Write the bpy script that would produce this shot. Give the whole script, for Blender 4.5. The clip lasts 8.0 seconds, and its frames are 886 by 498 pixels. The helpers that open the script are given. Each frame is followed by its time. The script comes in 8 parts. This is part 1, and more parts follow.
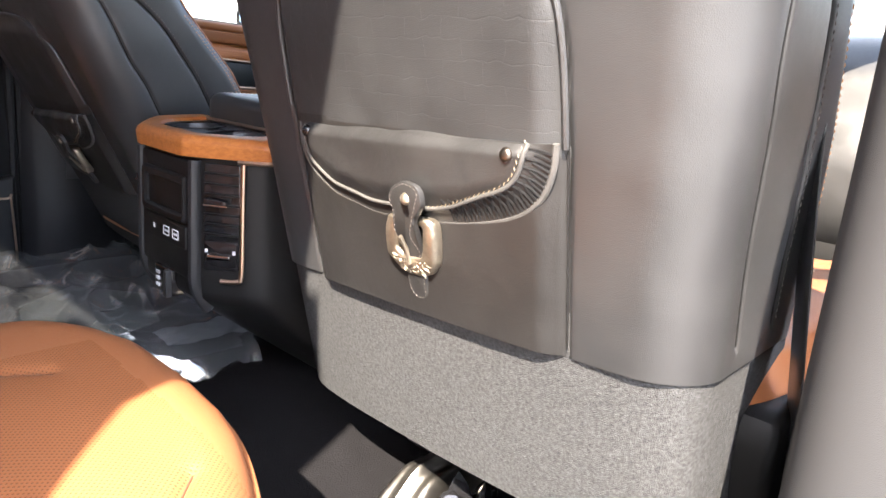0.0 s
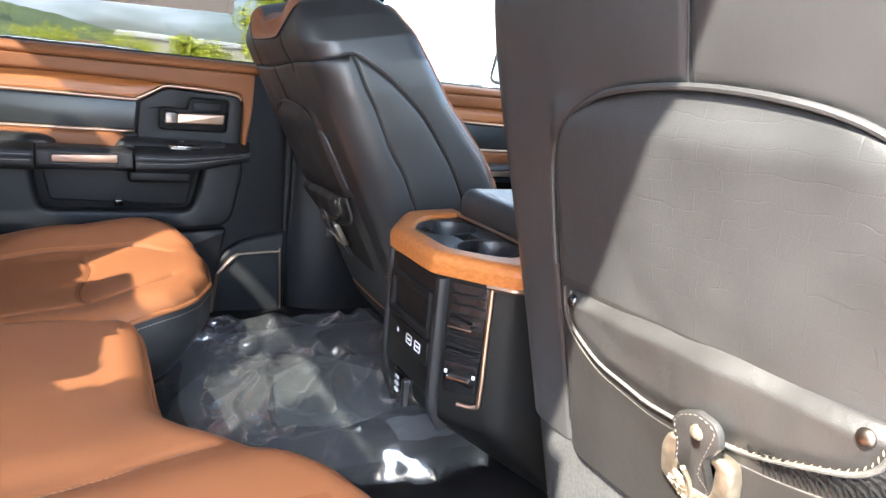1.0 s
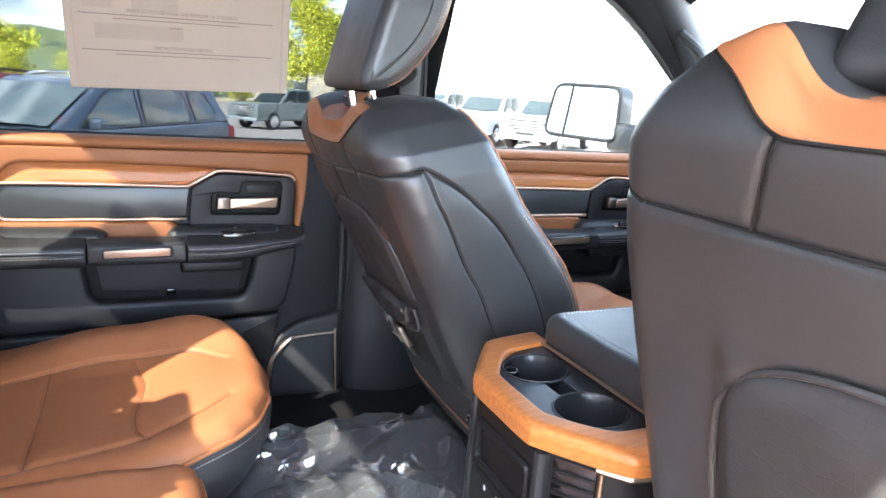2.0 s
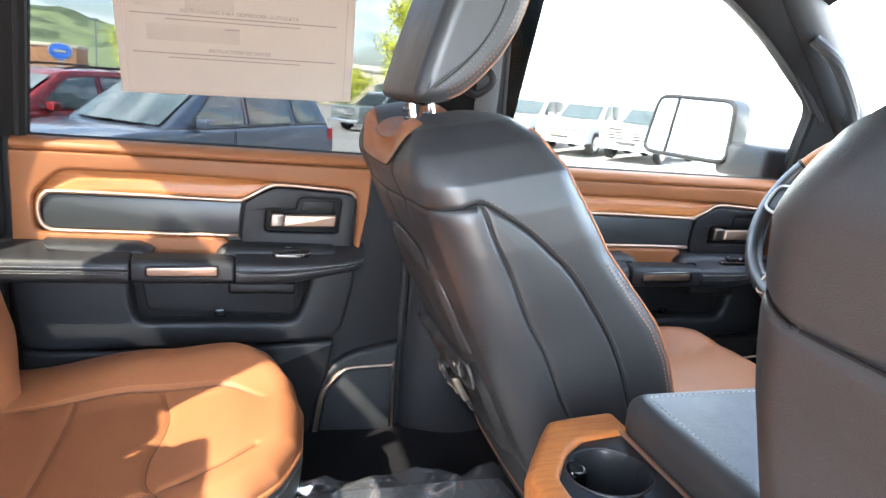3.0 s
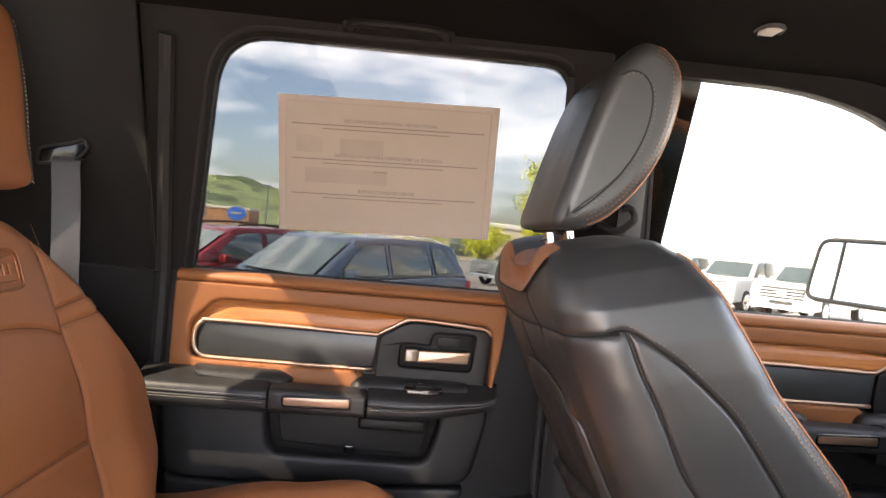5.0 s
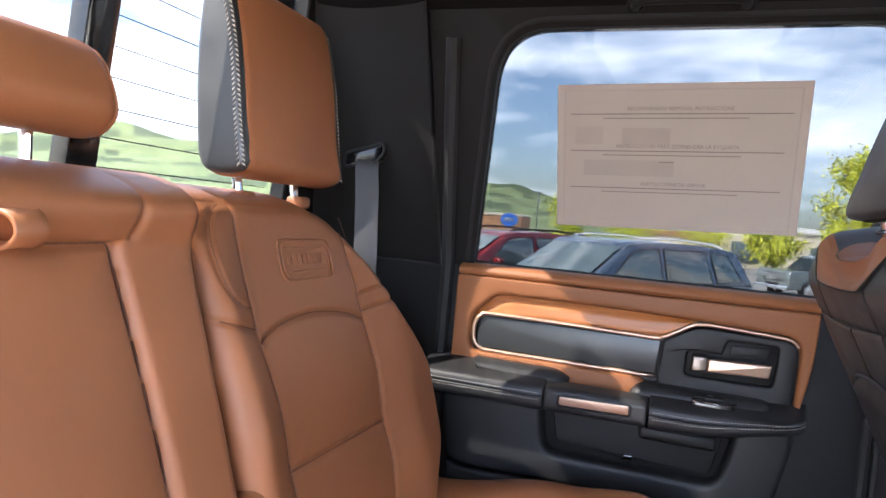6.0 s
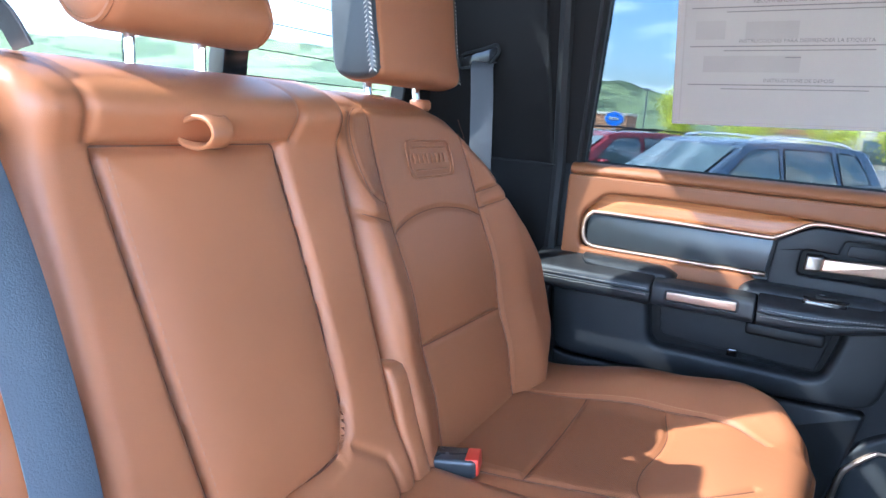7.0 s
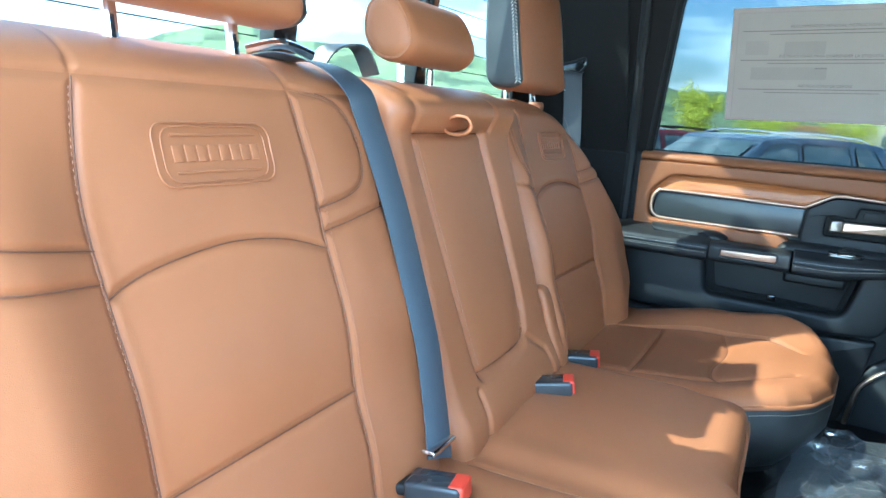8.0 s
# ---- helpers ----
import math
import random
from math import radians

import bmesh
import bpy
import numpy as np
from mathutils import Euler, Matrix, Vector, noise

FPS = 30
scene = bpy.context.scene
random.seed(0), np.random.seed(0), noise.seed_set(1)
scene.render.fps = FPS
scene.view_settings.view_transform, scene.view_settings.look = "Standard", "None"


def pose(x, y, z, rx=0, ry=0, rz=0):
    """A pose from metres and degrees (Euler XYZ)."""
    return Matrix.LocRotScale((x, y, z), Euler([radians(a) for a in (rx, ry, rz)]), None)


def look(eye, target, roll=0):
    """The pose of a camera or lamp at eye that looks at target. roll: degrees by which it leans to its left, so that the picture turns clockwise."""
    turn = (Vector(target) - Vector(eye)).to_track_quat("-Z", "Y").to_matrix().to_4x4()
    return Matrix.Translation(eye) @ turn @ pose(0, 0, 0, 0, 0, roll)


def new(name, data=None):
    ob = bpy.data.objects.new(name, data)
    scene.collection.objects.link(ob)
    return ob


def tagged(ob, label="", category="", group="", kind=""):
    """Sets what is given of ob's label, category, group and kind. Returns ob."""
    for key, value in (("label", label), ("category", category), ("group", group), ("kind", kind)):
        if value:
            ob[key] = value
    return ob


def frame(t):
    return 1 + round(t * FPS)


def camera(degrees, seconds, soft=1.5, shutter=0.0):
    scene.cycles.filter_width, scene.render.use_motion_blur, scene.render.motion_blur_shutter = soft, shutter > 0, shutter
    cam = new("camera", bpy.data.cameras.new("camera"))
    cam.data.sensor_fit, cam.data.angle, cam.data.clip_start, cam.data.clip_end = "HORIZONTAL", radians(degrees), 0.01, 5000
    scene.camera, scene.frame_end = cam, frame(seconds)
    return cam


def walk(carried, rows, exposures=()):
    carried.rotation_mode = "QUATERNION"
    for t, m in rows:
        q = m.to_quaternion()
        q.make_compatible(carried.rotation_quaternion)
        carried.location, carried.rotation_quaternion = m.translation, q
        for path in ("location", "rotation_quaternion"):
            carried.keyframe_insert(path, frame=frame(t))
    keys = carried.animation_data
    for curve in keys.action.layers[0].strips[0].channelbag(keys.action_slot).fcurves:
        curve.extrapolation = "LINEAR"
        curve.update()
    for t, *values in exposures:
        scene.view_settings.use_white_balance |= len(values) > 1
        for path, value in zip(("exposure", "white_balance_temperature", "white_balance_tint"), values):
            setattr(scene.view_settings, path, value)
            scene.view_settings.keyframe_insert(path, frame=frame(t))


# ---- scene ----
cam = camera(67.3, 8.0)
PATH = [
    (0, (-0.002, -0.894, 0.51), (1.436, 0.408, 0.024), 5.5),
    (0.5, (0.012, -0.839, 0.526), (1.216, 0.695, 0.083), 5.5),
    (0.6, (0.018, -0.828, 0.534), (1.162, 0.75, 0.083), 5.8),
    (1, (0.033, -0.779, 0.608), (0.943, 0.937, 0.132), 5.9),
    (1.1, (0.005, -0.757, 0.611), (0.939, 0.957, 0.174), 6.9),
    (1.5, (0.015, -0.726, 0.699), (0.831, 1.037, 0.221), 5.3),
    (1.7, (0.014, -0.693, 0.72), (0.831, 1.071, 0.252), 4.3),
    (2.8, (0.107, -0.498, 0.777), (0.771, 1.334, 0.329), 5.0),
    (3, (0.129, -0.479, 0.755), (0.68, 1.388, 0.295), 5.2),
    (3.5, (0.141, -0.462, 0.731), (0.675, 1.436, 0.398), 5.3),
    (4, (0.063, -0.479, 0.715), (0.689, 1.42, 0.66), 5.2),
    (4.2, (0.066, -0.488, 0.721), (0.687, 1.413, 0.704), 4.9),
    (5.3, (0.151, -0.434, 0.714), (0.016, 1.561, 0.657), 5.2),
    (5.5, (0.139, -0.424, 0.711), (-0.144, 1.554, 0.637), 5.1),
    (6, (0.117, -0.411, 0.696), (-0.541, 1.475, 0.604), 4.9),
    (6.5, (0.116, -0.43, 0.688), (-0.742, 1.344, 0.35), 4.5),
    (7, (0.119, -0.487, 0.695), (-0.773, 1.256, 0.289), 4.3),
    (7.5, (0.12, -0.665, 0.685), (-0.796, 1.065, 0.277), 4.3),
    (8, (0.103, -0.934, 0.684), (-0.823, 0.79, 0.269), 4.0),
]
walk(cam, [(t, look(eye, target, roll)) for t, eye, target, roll in PATH],
     [(0, 3.62, 6200, 15), (0.6, 3.95, 6050, 11), (1.5, 4.66, 5850, 9), (3.5, 4.97, 6200, 10), (4.0, 4.68, 6350, 10), (5.5, 4.24, 7600, 21), (6.0, 4.25, 5950, 15),
      (6.5, 4.40, 5250, 12), (7.0, 4.70, 4800, 6), (7.5, 4.70, 5100, -4), (8.0, 4.38, 4600, -12)])

# ---- world and sun ----
SUN = Vector((1.0, 0.60, -1.12)).normalized()      # the way the sunlight travels
world = bpy.data.worlds.new("sky")
scene.world = world
world.use_nodes = True
wn, wl = world.node_tree.nodes, world.node_tree.links
wn.clear()
w_out = wn.new("ShaderNodeOutputWorld")
w_bg = wn.new("ShaderNodeBackground")
w_sky = wn.new("ShaderNodeTexSky")
w_sky.sky_type = "NISHITA"
w_sky.sun_disc = False
w_sky.sun_elevation = math.asin(-SUN.z)
w_sky.sun_rotation = math.atan2(-SUN.x, -SUN.y)
w_sky.air_density, w_sky.dust_density, w_sky.ozone_density = 1.0, 1.8, 1.2
w_bg.inputs["Strength"].default_value = 0.100
w_tc = wn.new("ShaderNodeTexCoord")
w_map = wn.new("ShaderNodeMapping")
w_map.inputs["Scale"].default_value = (1.3, 1.0, 5.0)
w_map.inputs["Rotation"].default_value = (0.0, 0.06, 0.3)
w_no = wn.new("ShaderNodeTexNoise")
w_no.inputs["Scale"].default_value = 2.1
w_no.inputs["Detail"].default_value = 7.0
w_no.inputs["Roughness"].default_value = 0.52
w_ra = wn.new("ShaderNodeMapRange")
w_ra.inputs["From Min"].default_value, w_ra.inputs["From Max"].default_value = 0.45, 0.63
w_mix = wn.new("ShaderNodeMix")
w_mix.data_type = "RGBA"
w_mix.inputs["B"].default_value = (9.5, 9.6, 9.8, 1.0)
wl.new(w_tc.outputs["Generated"], w_map.inputs["Vector"])
wl.new(w_map.outputs["Vector"], w_no.inputs["Vector"])
wl.new(w_no.outputs["Fac"], w_ra.inputs["Value"])
wl.new(w_ra.outputs["Result"], w_mix.inputs["Factor"])
wl.new(w_sky.outputs["Color"], w_mix.inputs["A"])
wl.new(w_mix.outputs["Result"], w_bg.inputs["Color"])
wl.new(w_bg.outputs["Background"], w_out.inputs["Surface"])
sun = new("sun", bpy.data.lights.new("sun", "SUN"))
sun.data.energy, sun.data.angle, sun.data.color = 3.1, radians(0.6), (1.0, 0.88, 0.70)
sun.rotation_euler = SUN.to_track_quat("-Z", "Y").to_euler()
sun.location = (-20, -12, 25)


# ---- materials ----
def mat(name, col, rough=0.5, metal=0.0, var=0.12, var_scale=6.0, grain=0.0, grain_scale=700.0,
        wrinkle=0.0, wrinkle_scale=40.0, spec=0.5, coat=0.0, sheen=0.0, kind="voronoi", rough_var=0.08):
    """A surface with colour drift, uneven gloss and a two-scale relief, in metres."""
    m = bpy.data.materials.new(name)
    m.use_nodes = True
    nt = m.node_tree
    n, l = nt.nodes, nt.links
    b = n["Principled BSDF"]
    b.inputs["Roughness"].default_value = rough
    b.inputs["Metallic"].default_value = metal
    b.inputs["Specular IOR Level"].default_value = spec
    b.inputs["Coat Weight"].default_value = coat
    b.inputs["Coat Roughness"].default_value = 0.1
    b.inputs["Sheen Weight"].default_value = sheen
    tc = n.new("ShaderNodeTexCoord")
    no = n.new("ShaderNodeTexNoise")
    no.inputs["Scale"].default_value = var_scale
    no.inputs["Detail"].default_value = 5.0
    l.new(tc.outputs["Object"], no.inputs["Vector"])
    ramp = n.new("ShaderNodeMapRange")
    ramp.inputs["From Min"].default_value, ramp.inputs["From Max"].default_value = 0.15, 0.85
    ramp.inputs["To Min"].default_value, ramp.inputs["To Max"].default_value = 1 - var, 1 + var
    l.new(no.outputs["Fac"], ramp.inputs["Value"])
    vm = n.new("ShaderNodeVectorMath")
    vm.operation = "SCALE"
    vm.inputs[0].default_value = col
    l.new(ramp.outputs["Result"], vm.inputs["Scale"])
    l.new(vm.outputs["Vector"], b.inputs["Base Color"])
    rr = n.new("ShaderNodeMapRange")
    rr.inputs["From Min"].default_value, rr.inputs["From Max"].default_value = 0.1, 0.9
    rr.inputs["To Min"].default_value, rr.inputs["To Max"].default_value = max(0, rough - rough_var), min(1, rough + rough_var)
    l.new(no.outputs["Fac"], rr.inputs["Value"])
    l.new(rr.outputs["Result"], b.inputs["Roughness"])
    last = None
    if wrinkle:
        nw = n.new("ShaderNodeTexNoise")
        nw.inputs["Scale"].default_value = wrinkle_scale
        nw.inputs["Detail"].default_value = 4.0
        l.new(tc.outputs["Object"], nw.inputs["Vector"])
        bw = n.new("ShaderNodeBump")
        bw.inputs["Strength"].default_value = wrinkle
        bw.inputs["Distance"].default_value = 0.004
        l.new(nw.outputs["Fac"], bw.inputs["Height"])
        last = bw
    if grain:
        if kind == "voronoi":
            g = n.new("ShaderNodeTexVoronoi")
            g.feature = "DISTANCE_TO_EDGE"
            out = g.outputs["Distance"]
        else:
            g = n.new("ShaderNodeTexNoise")
            g.inputs["Detail"].default_value = 3.0
            out = g.outputs["Fac"]
        g.inputs["Scale"].default_value = grain_scale
        l.new(tc.outputs["Object"], g.inputs["Vector"])
        bg = n.new("ShaderNodeBump")
        bg.inputs["Strength"].default_value = grain
        bg.inputs["Distance"].default_value = 0.0015
        l.new(out, bg.inputs["Height"])
        if last:
            l.new(last.outputs["Normal"], bg.inputs["Normal"])
        last = bg
    if last:
        l.new(last.outputs["Normal"], b.inputs["Normal"])
    return m


def wood(name, a, b_col, rough=0.45):
    """Open-pored wood with the grain along x."""
    m = mat(name, a, rough, var=0.1, grain=0.15, grain_scale=500, kind="noise")
    n, l = m.node_tree.nodes, m.node_tree.links
    tc = n.new("ShaderNodeTexCoord")
    mp = n.new("ShaderNodeMapping")
    mp.inputs["Scale"].default_value = (9.0, 160.0, 260.0)
    no = n.new("ShaderNodeTexNoise")
    no.inputs["Scale"].default_value = 1.0
    no.inputs["Detail"].default_value = 6.0
    no.inputs["Distortion"].default_value = 0.6
    cr = n.new("ShaderNodeMix")
    cr.data_type = "RGBA"
    cr.inputs["A"].default_value, cr.inputs["B"].default_value = (*a, 1), (*b_col, 1)
    mr = n.new("ShaderNodeMapRange")
    mr.inputs["From Min"].default_value, mr.inputs["From Max"].default_value = 0.35, 0.68
    l.new(tc.outputs["Object"], mp.inputs["Vector"])
    l.new(mp.outputs["Vector"], no.inputs["Vector"])
    l.new(no.outputs["Fac"], mr.inputs["Value"])
    l.new(mr.outputs["Result"], cr.inputs["Factor"])
    l.new(cr.outputs["Result"], n["Principled BSDF"].inputs["Base Color"])
    return m


def cell_leather(name, col, rough, scale, strength, stretch=(1, 1, 1), dots=False):
    """Leather with an embossed cell pattern, or with rows of punched dots."""
    m = mat(name, col, rough, grain=0.12, grain_scale=800, wrinkle=0.1, spec=0.25)
    n, l = m.node_tree.nodes, m.node_tree.links
    b = n["Principled BSDF"]
    tc = n.new("ShaderNodeTexCoord")
    mp = n.new("ShaderNodeMapping")
    mp.inputs["Scale"].default_value = stretch
    if dots:
        mp.inputs["Rotation"].default_value = (0.0, 0.0, radians(45))
    v = n.new("ShaderNodeTexVoronoi")
    v.feature = "F1" if dots else "DISTANCE_TO_EDGE"
    v.voronoi_dimensions = "2D" if dots else "3D"
    v.inputs["Scale"].default_value = scale
    v.inputs["Randomness"].default_value = 0.0 if dots else 0.75
    mr = n.new("ShaderNodeMapRange")
    lo, hi = (0.16, 0.32) if dots else (0.0, 0.09)
    mr.inputs["From Min"].default_value, mr.inputs["From Max"].default_value = lo, hi
    bp = n.new("ShaderNodeBump")
    bp.inputs["Strength"].default_value = strength
    bp.inputs["Distance"].default_value = 0.002
    l.new(tc.outputs["Object"], mp.inputs["Vector"])
    l.new(mp.outputs["Vector"], v.inputs["Vector"])
    l.new(v.outputs["Distance"], mr.inputs["Value"])
    l.new(mr.outputs["Result"], bp.inputs["Height"])
    if dots:
        mx = n.new("ShaderNodeMix")
        mx.data_type = "RGBA"
        mx.inputs["A"].default_value = (*[q * 0.55 for q in col], 1)
        l.new(b.inputs["Base Color"].links[0].from_socket, mx.inputs["B"])
        l.new(mr.outputs["Result"], mx.inputs["Factor"])
        l.new(mx.outputs["Result"], b.inputs["Base Color"])
    old = b.inputs["Normal"].links[0].from_socket
    l.new(old, bp.inputs["Normal"])
    l.new(bp.outputs["Normal"], b.inputs["Normal"])
    return m


def embossed(name, col, rough):
    """Leather with embossed uneven rows of oblong cells, in the upright plane across the cab."""
    m = mat(name, col, rough, var=0.3, var_scale=16, grain=0.13, grain_scale=700, wrinkle=0.16, wrinkle_scale=50, rough_var=0.15)
    n, l = m.node_tree.nodes, m.node_tree.links
    b = n["Principled BSDF"]
    tc = n.new("ShaderNodeTexCoord")
    no = n.new("ShaderNodeTexNoise")
    no.inputs["Scale"].default_value = 45.0
    no.inputs["Detail"].default_value = 2.0
    ad = n.new("ShaderNodeVectorMath")
    ad.operation = "MULTIPLY_ADD"
    ad.inputs[1].default_value = (0.011, 0.011, 0.011)
    sp = n.new("ShaderNodeSeparateXYZ")
    cb = n.new("ShaderNodeCombineXYZ")
    br = n.new("ShaderNodeTexBrick")
    br.inputs["Scale"].default_value = 1.0
    br.inputs["Brick Width"].default_value = 0.036
    br.inputs["Row Height"].default_value = 0.0136
    br.inputs["Mortar Size"].default_value = 0.0006
    br.inputs["Mortar Smooth"].default_value = 1.0
    bp = n.new("ShaderNodeBump")
    bp.invert = True
    bp.inputs["Strength"].default_value = 0.16
    bp.inputs["Distance"].default_value = 0.0015
    l.new(tc.outputs["Object"], no.inputs["Vector"])
    l.new(no.outputs["Color"], ad.inputs[0])
    l.new(tc.outputs["Object"], ad.inputs[2])
    l.new(ad.outputs["Vector"], sp.inputs[0])
    l.new(sp.outputs["Y"], cb.inputs["X"])
    l.new(sp.outputs["Z"], cb.inputs["Y"])
    l.new(cb.outputs["Vector"], br.inputs["Vector"])
    l.new(br.outputs["Fac"], bp.inputs["Height"])
    l.new(b.inputs["Normal"].links[0].from_socket, bp.inputs["Normal"])
    l.new(bp.outputs["Normal"], b.inputs["Normal"])
    return m


def glass(name, tint, gloss=0.05):
    m = bpy.data.materials.new(name)
    m.use_nodes = True
    n, l = m.node_tree.nodes, m.node_tree.links
    n.clear()
    out = n.new("ShaderNodeOutputMaterial")
    tr = n.new("ShaderNodeBsdfTransparent")
    tr.inputs["Color"].default_value = (*tint, 1)
    gl = n.new("ShaderNodeBsdfGlossy")
    gl.inputs["Roughness"].default_value = 0.02
    mx = n.new("ShaderNodeMixShader")
    mx.inputs["Fac"].default_value = gloss
    l.new(tr.outputs[0], mx.inputs[1])
    l.new(gl.outputs[0], mx.inputs[2])
    l.new(mx.outputs[0], out.inputs["Surface"])
    return m


def film(name):
    """Thin clear plastic film: mostly see-through, with glossy creases and a faint haze."""
    m = bpy.data.materials.new(name)
    m.use_nodes = True
    n, l = m.node_tree.nodes, m.node_tree.links
    n.clear()
    out = n.new("ShaderNodeOutputMaterial")
    tr = n.new("ShaderNodeBsdfTransparent")
    tr.inputs["Color"].default_value = (0.94, 0.95, 0.96, 1)
    gl = n.new("ShaderNodeBsdfGlossy")
    gl.inputs["Roughness"].default_value = 0.13
    df = n.new("ShaderNodeBsdfDiffuse")
    df.inputs["Color"].default_value = (0.7, 0.72, 0.74, 1)
    tc = n.new("ShaderNodeTexCoord")
    no = n.new("ShaderNodeTexNoise")
    no.noise_type = "RIDGED_MULTIFRACTAL"
    no.inputs["Scale"].default_value = 13.0
    no.inputs["Detail"].default_value = 2.5
    no.inputs["Distortion"].default_value = 0.9
    bp = n.new("ShaderNodeBump")
    bp.inputs["Strength"].default_value = 0.8
    bp.inputs["Distance"].default_value = 0.010
    mr = n.new("ShaderNodeMapRange")
    mr.inputs["From Min"].default_value, mr.inputs["From Max"].default_value = 0.45, 0.72
    mr.inputs["To Min"].default_value, mr.inputs["To Max"].default_value = 0.09, 0.34
    m1, m2 = n.new("ShaderNodeMixShader"), n.new("ShaderNodeMixShader")
    m2.inputs["Fac"].default_value = 0.33
    l.new(tc.outputs["Object"], no.inputs["Vector"])
    l.new(no.outputs["Fac"], bp.inputs["Height"])
    l.new(bp.outputs["Normal"], gl.inputs["Normal"])
    l.new(no.outputs["Fac"], mr.inputs["Value"])
    l.new(mr.outputs["Result"], m1.inputs["Fac"])
    l.new(tr.outputs[0], m1.inputs[1])
    l.new(df.outputs[0], m1.inputs[2])
    l.new(m1.outputs[0], m2.inputs[1])
    l.new(gl.outputs[0], m2.inputs[2])
    l.new(m2.outputs[0], out.inputs["Surface"])
    return m


TAN = mat("tan_leather", (0.350, 0.133, 0.053), 0.42, var=0.09, var_scale=7, grain=0.16, grain_scale=820, wrinkle=0.24, wrinkle_scale=20, spec=0.38)
TAN_DOTS = cell_leather("tan_perforated_leather", (0.350, 0.133, 0.053), 0.50, 320, 0.35, dots=True)
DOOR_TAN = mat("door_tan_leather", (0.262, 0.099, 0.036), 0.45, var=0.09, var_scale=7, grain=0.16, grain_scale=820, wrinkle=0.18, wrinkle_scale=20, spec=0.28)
DOOR_GREY = mat("door_grey_plastic", (0.013, 0.013, 0.014), 0.48, var=0.08, grain=0.12, grain_scale=1000, spec=0.35)
DOOR_BLACK = mat("door_black_leather", (0.019, 0.019, 0.0198), 0.44, var=0.2, var_scale=14, grain=0.15, grain_scale=820, wrinkle=0.15, wrinkle_scale=26, spec=0.5)
TAN_THREAD = mat("tan_thread", (0.5, 0.26, 0.12), 0.7, grain=0.3, grain_scale=1500)
BROWN_THREAD = mat("brown_thread", (0.30, 0.14, 0.08), 0.7, grain=0.3, grain_scale=1500)
DIM_THREAD = mat("dark_thread", (0.16, 0.14, 0.125), 0.7, grain=0.3, grain_scale=1500)
PALE_THREAD = mat("pale_thread", (0.62, 0.56, 0.48), 0.7, grain=0.3, grain_scale=1500)
BLACK = mat("black_leather", (0.032, 0.0322, 0.033), 0.38, var=0.25, var_scale=14, grain=0.15, grain_scale=820, wrinkle=0.22, wrinkle_scale=26, spec=0.90, rough_var=0.12)
CROC = embossed("embossed_black_leather", (0.030, 0.0305, 0.031), 0.44)
POCKET = mat("dark_pocket_leather", (0.017, 0.0162, 0.0155), 0.47, var=0.25, var_scale=16, grain=0.14, grain_scale=760, wrinkle=0.28, wrinkle_scale=40, spec=0.5)
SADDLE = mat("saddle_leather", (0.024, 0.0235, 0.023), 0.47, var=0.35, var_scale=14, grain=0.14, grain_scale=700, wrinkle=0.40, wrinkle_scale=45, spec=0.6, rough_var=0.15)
GOLD_THREAD = mat("worn_gold_thread", (0.30, 0.235, 0.15), 0.7, grain=0.3, grain_scale=1500)
PLASTIC = mat("black_plastic", (0.008, 0.0078, 0.0078), 0.5, var=0.1, grain=0.1, grain_scale=1100, spec=0.3)
GREY = mat("dark_grey_plastic", (0.019, 0.019, 0.0205), 0.46, var=0.08, grain=0.12, grain_scale=1000, spec=0.4)
PILLAR = mat("pillar_plastic", (0.011, 0.0105, 0.0105), 0.6, var=0.08, grain=0.15, grain_scale=900, spec=0.25)
# pillar plastic with the reflection at the windscreen lightening its base colour
PILLAR_SHEEN = mat("pillar_plastic_with_sheen", (0.035, 0.038, 0.040), 0.5, var=0.08, grain=0.15, grain_scale=900, spec=0.35)
PILLAR_GREY = mat("grey_pillar_plastic", (0.05, 0.05, 0.051), 0.55, var=0.08, grain=0.15, grain_scale=900, spec=0.3)
GLOSS = mat("gloss_black", (0.012, 0.012, 0.013), 0.15, var=0.1, coat=0.5)
DECK = mat("deck_plastic", (0.014, 0.016, 0.019), 0.32, var=0.1, grain=0.08, grain_scale=900)
RUBBER = mat("seal_rubber", (0.012, 0.012, 0.012), 0.7, grain=0.1)
GRILLE = mat("speaker_cloth", (0.030, 0.031, 0.032), 0.75, var=0.08, var_scale=40, grain=0.5, grain_scale=500, kind="noise", spec=0.25)
CARPET = mat("floor_carpet", (0.0115, 0.011, 0.0118), 0.95, var=0.25, var_scale=30, grain=0.9, grain_scale=420, kind="noise", spec=0.1)
CORD = mat("worn_grey_cord", (0.07, 0.067, 0.062), 0.75, var=0.25, var_scale=90, grain=0.4, grain_scale=900)
BACKFELT = mat("grey_felt", (0.066, 0.067, 0.067), 0.95, var=0.55, var_scale=330, grain=1.0, grain_scale=900, kind="noise", spec=0.1)
WOOD = wood("tan_wood", (0.50, 0.185, 0.047), (0.38, 0.125, 0.030), 0.40)
BRONZE = mat("satin_bronze", (0.54, 0.385, 0.28), 0.42, 1.0, var=0.06, var_scale=40)
DARK_BRONZE = mat("shaded_bronze", (0.20, 0.17, 0.145), 0.35, 1.0, var=0.1, var_scale=60)
CHROME = mat("chrome", (0.85, 0.85, 0.86), 0.1, 1.0, var=0.02)
SEAM = mat("brown_seam", (0.15, 0.062, 0.032), 0.7)
SEAM_BLACK = mat("black_seam", (0.006, 0.006, 0.006), 0.6)
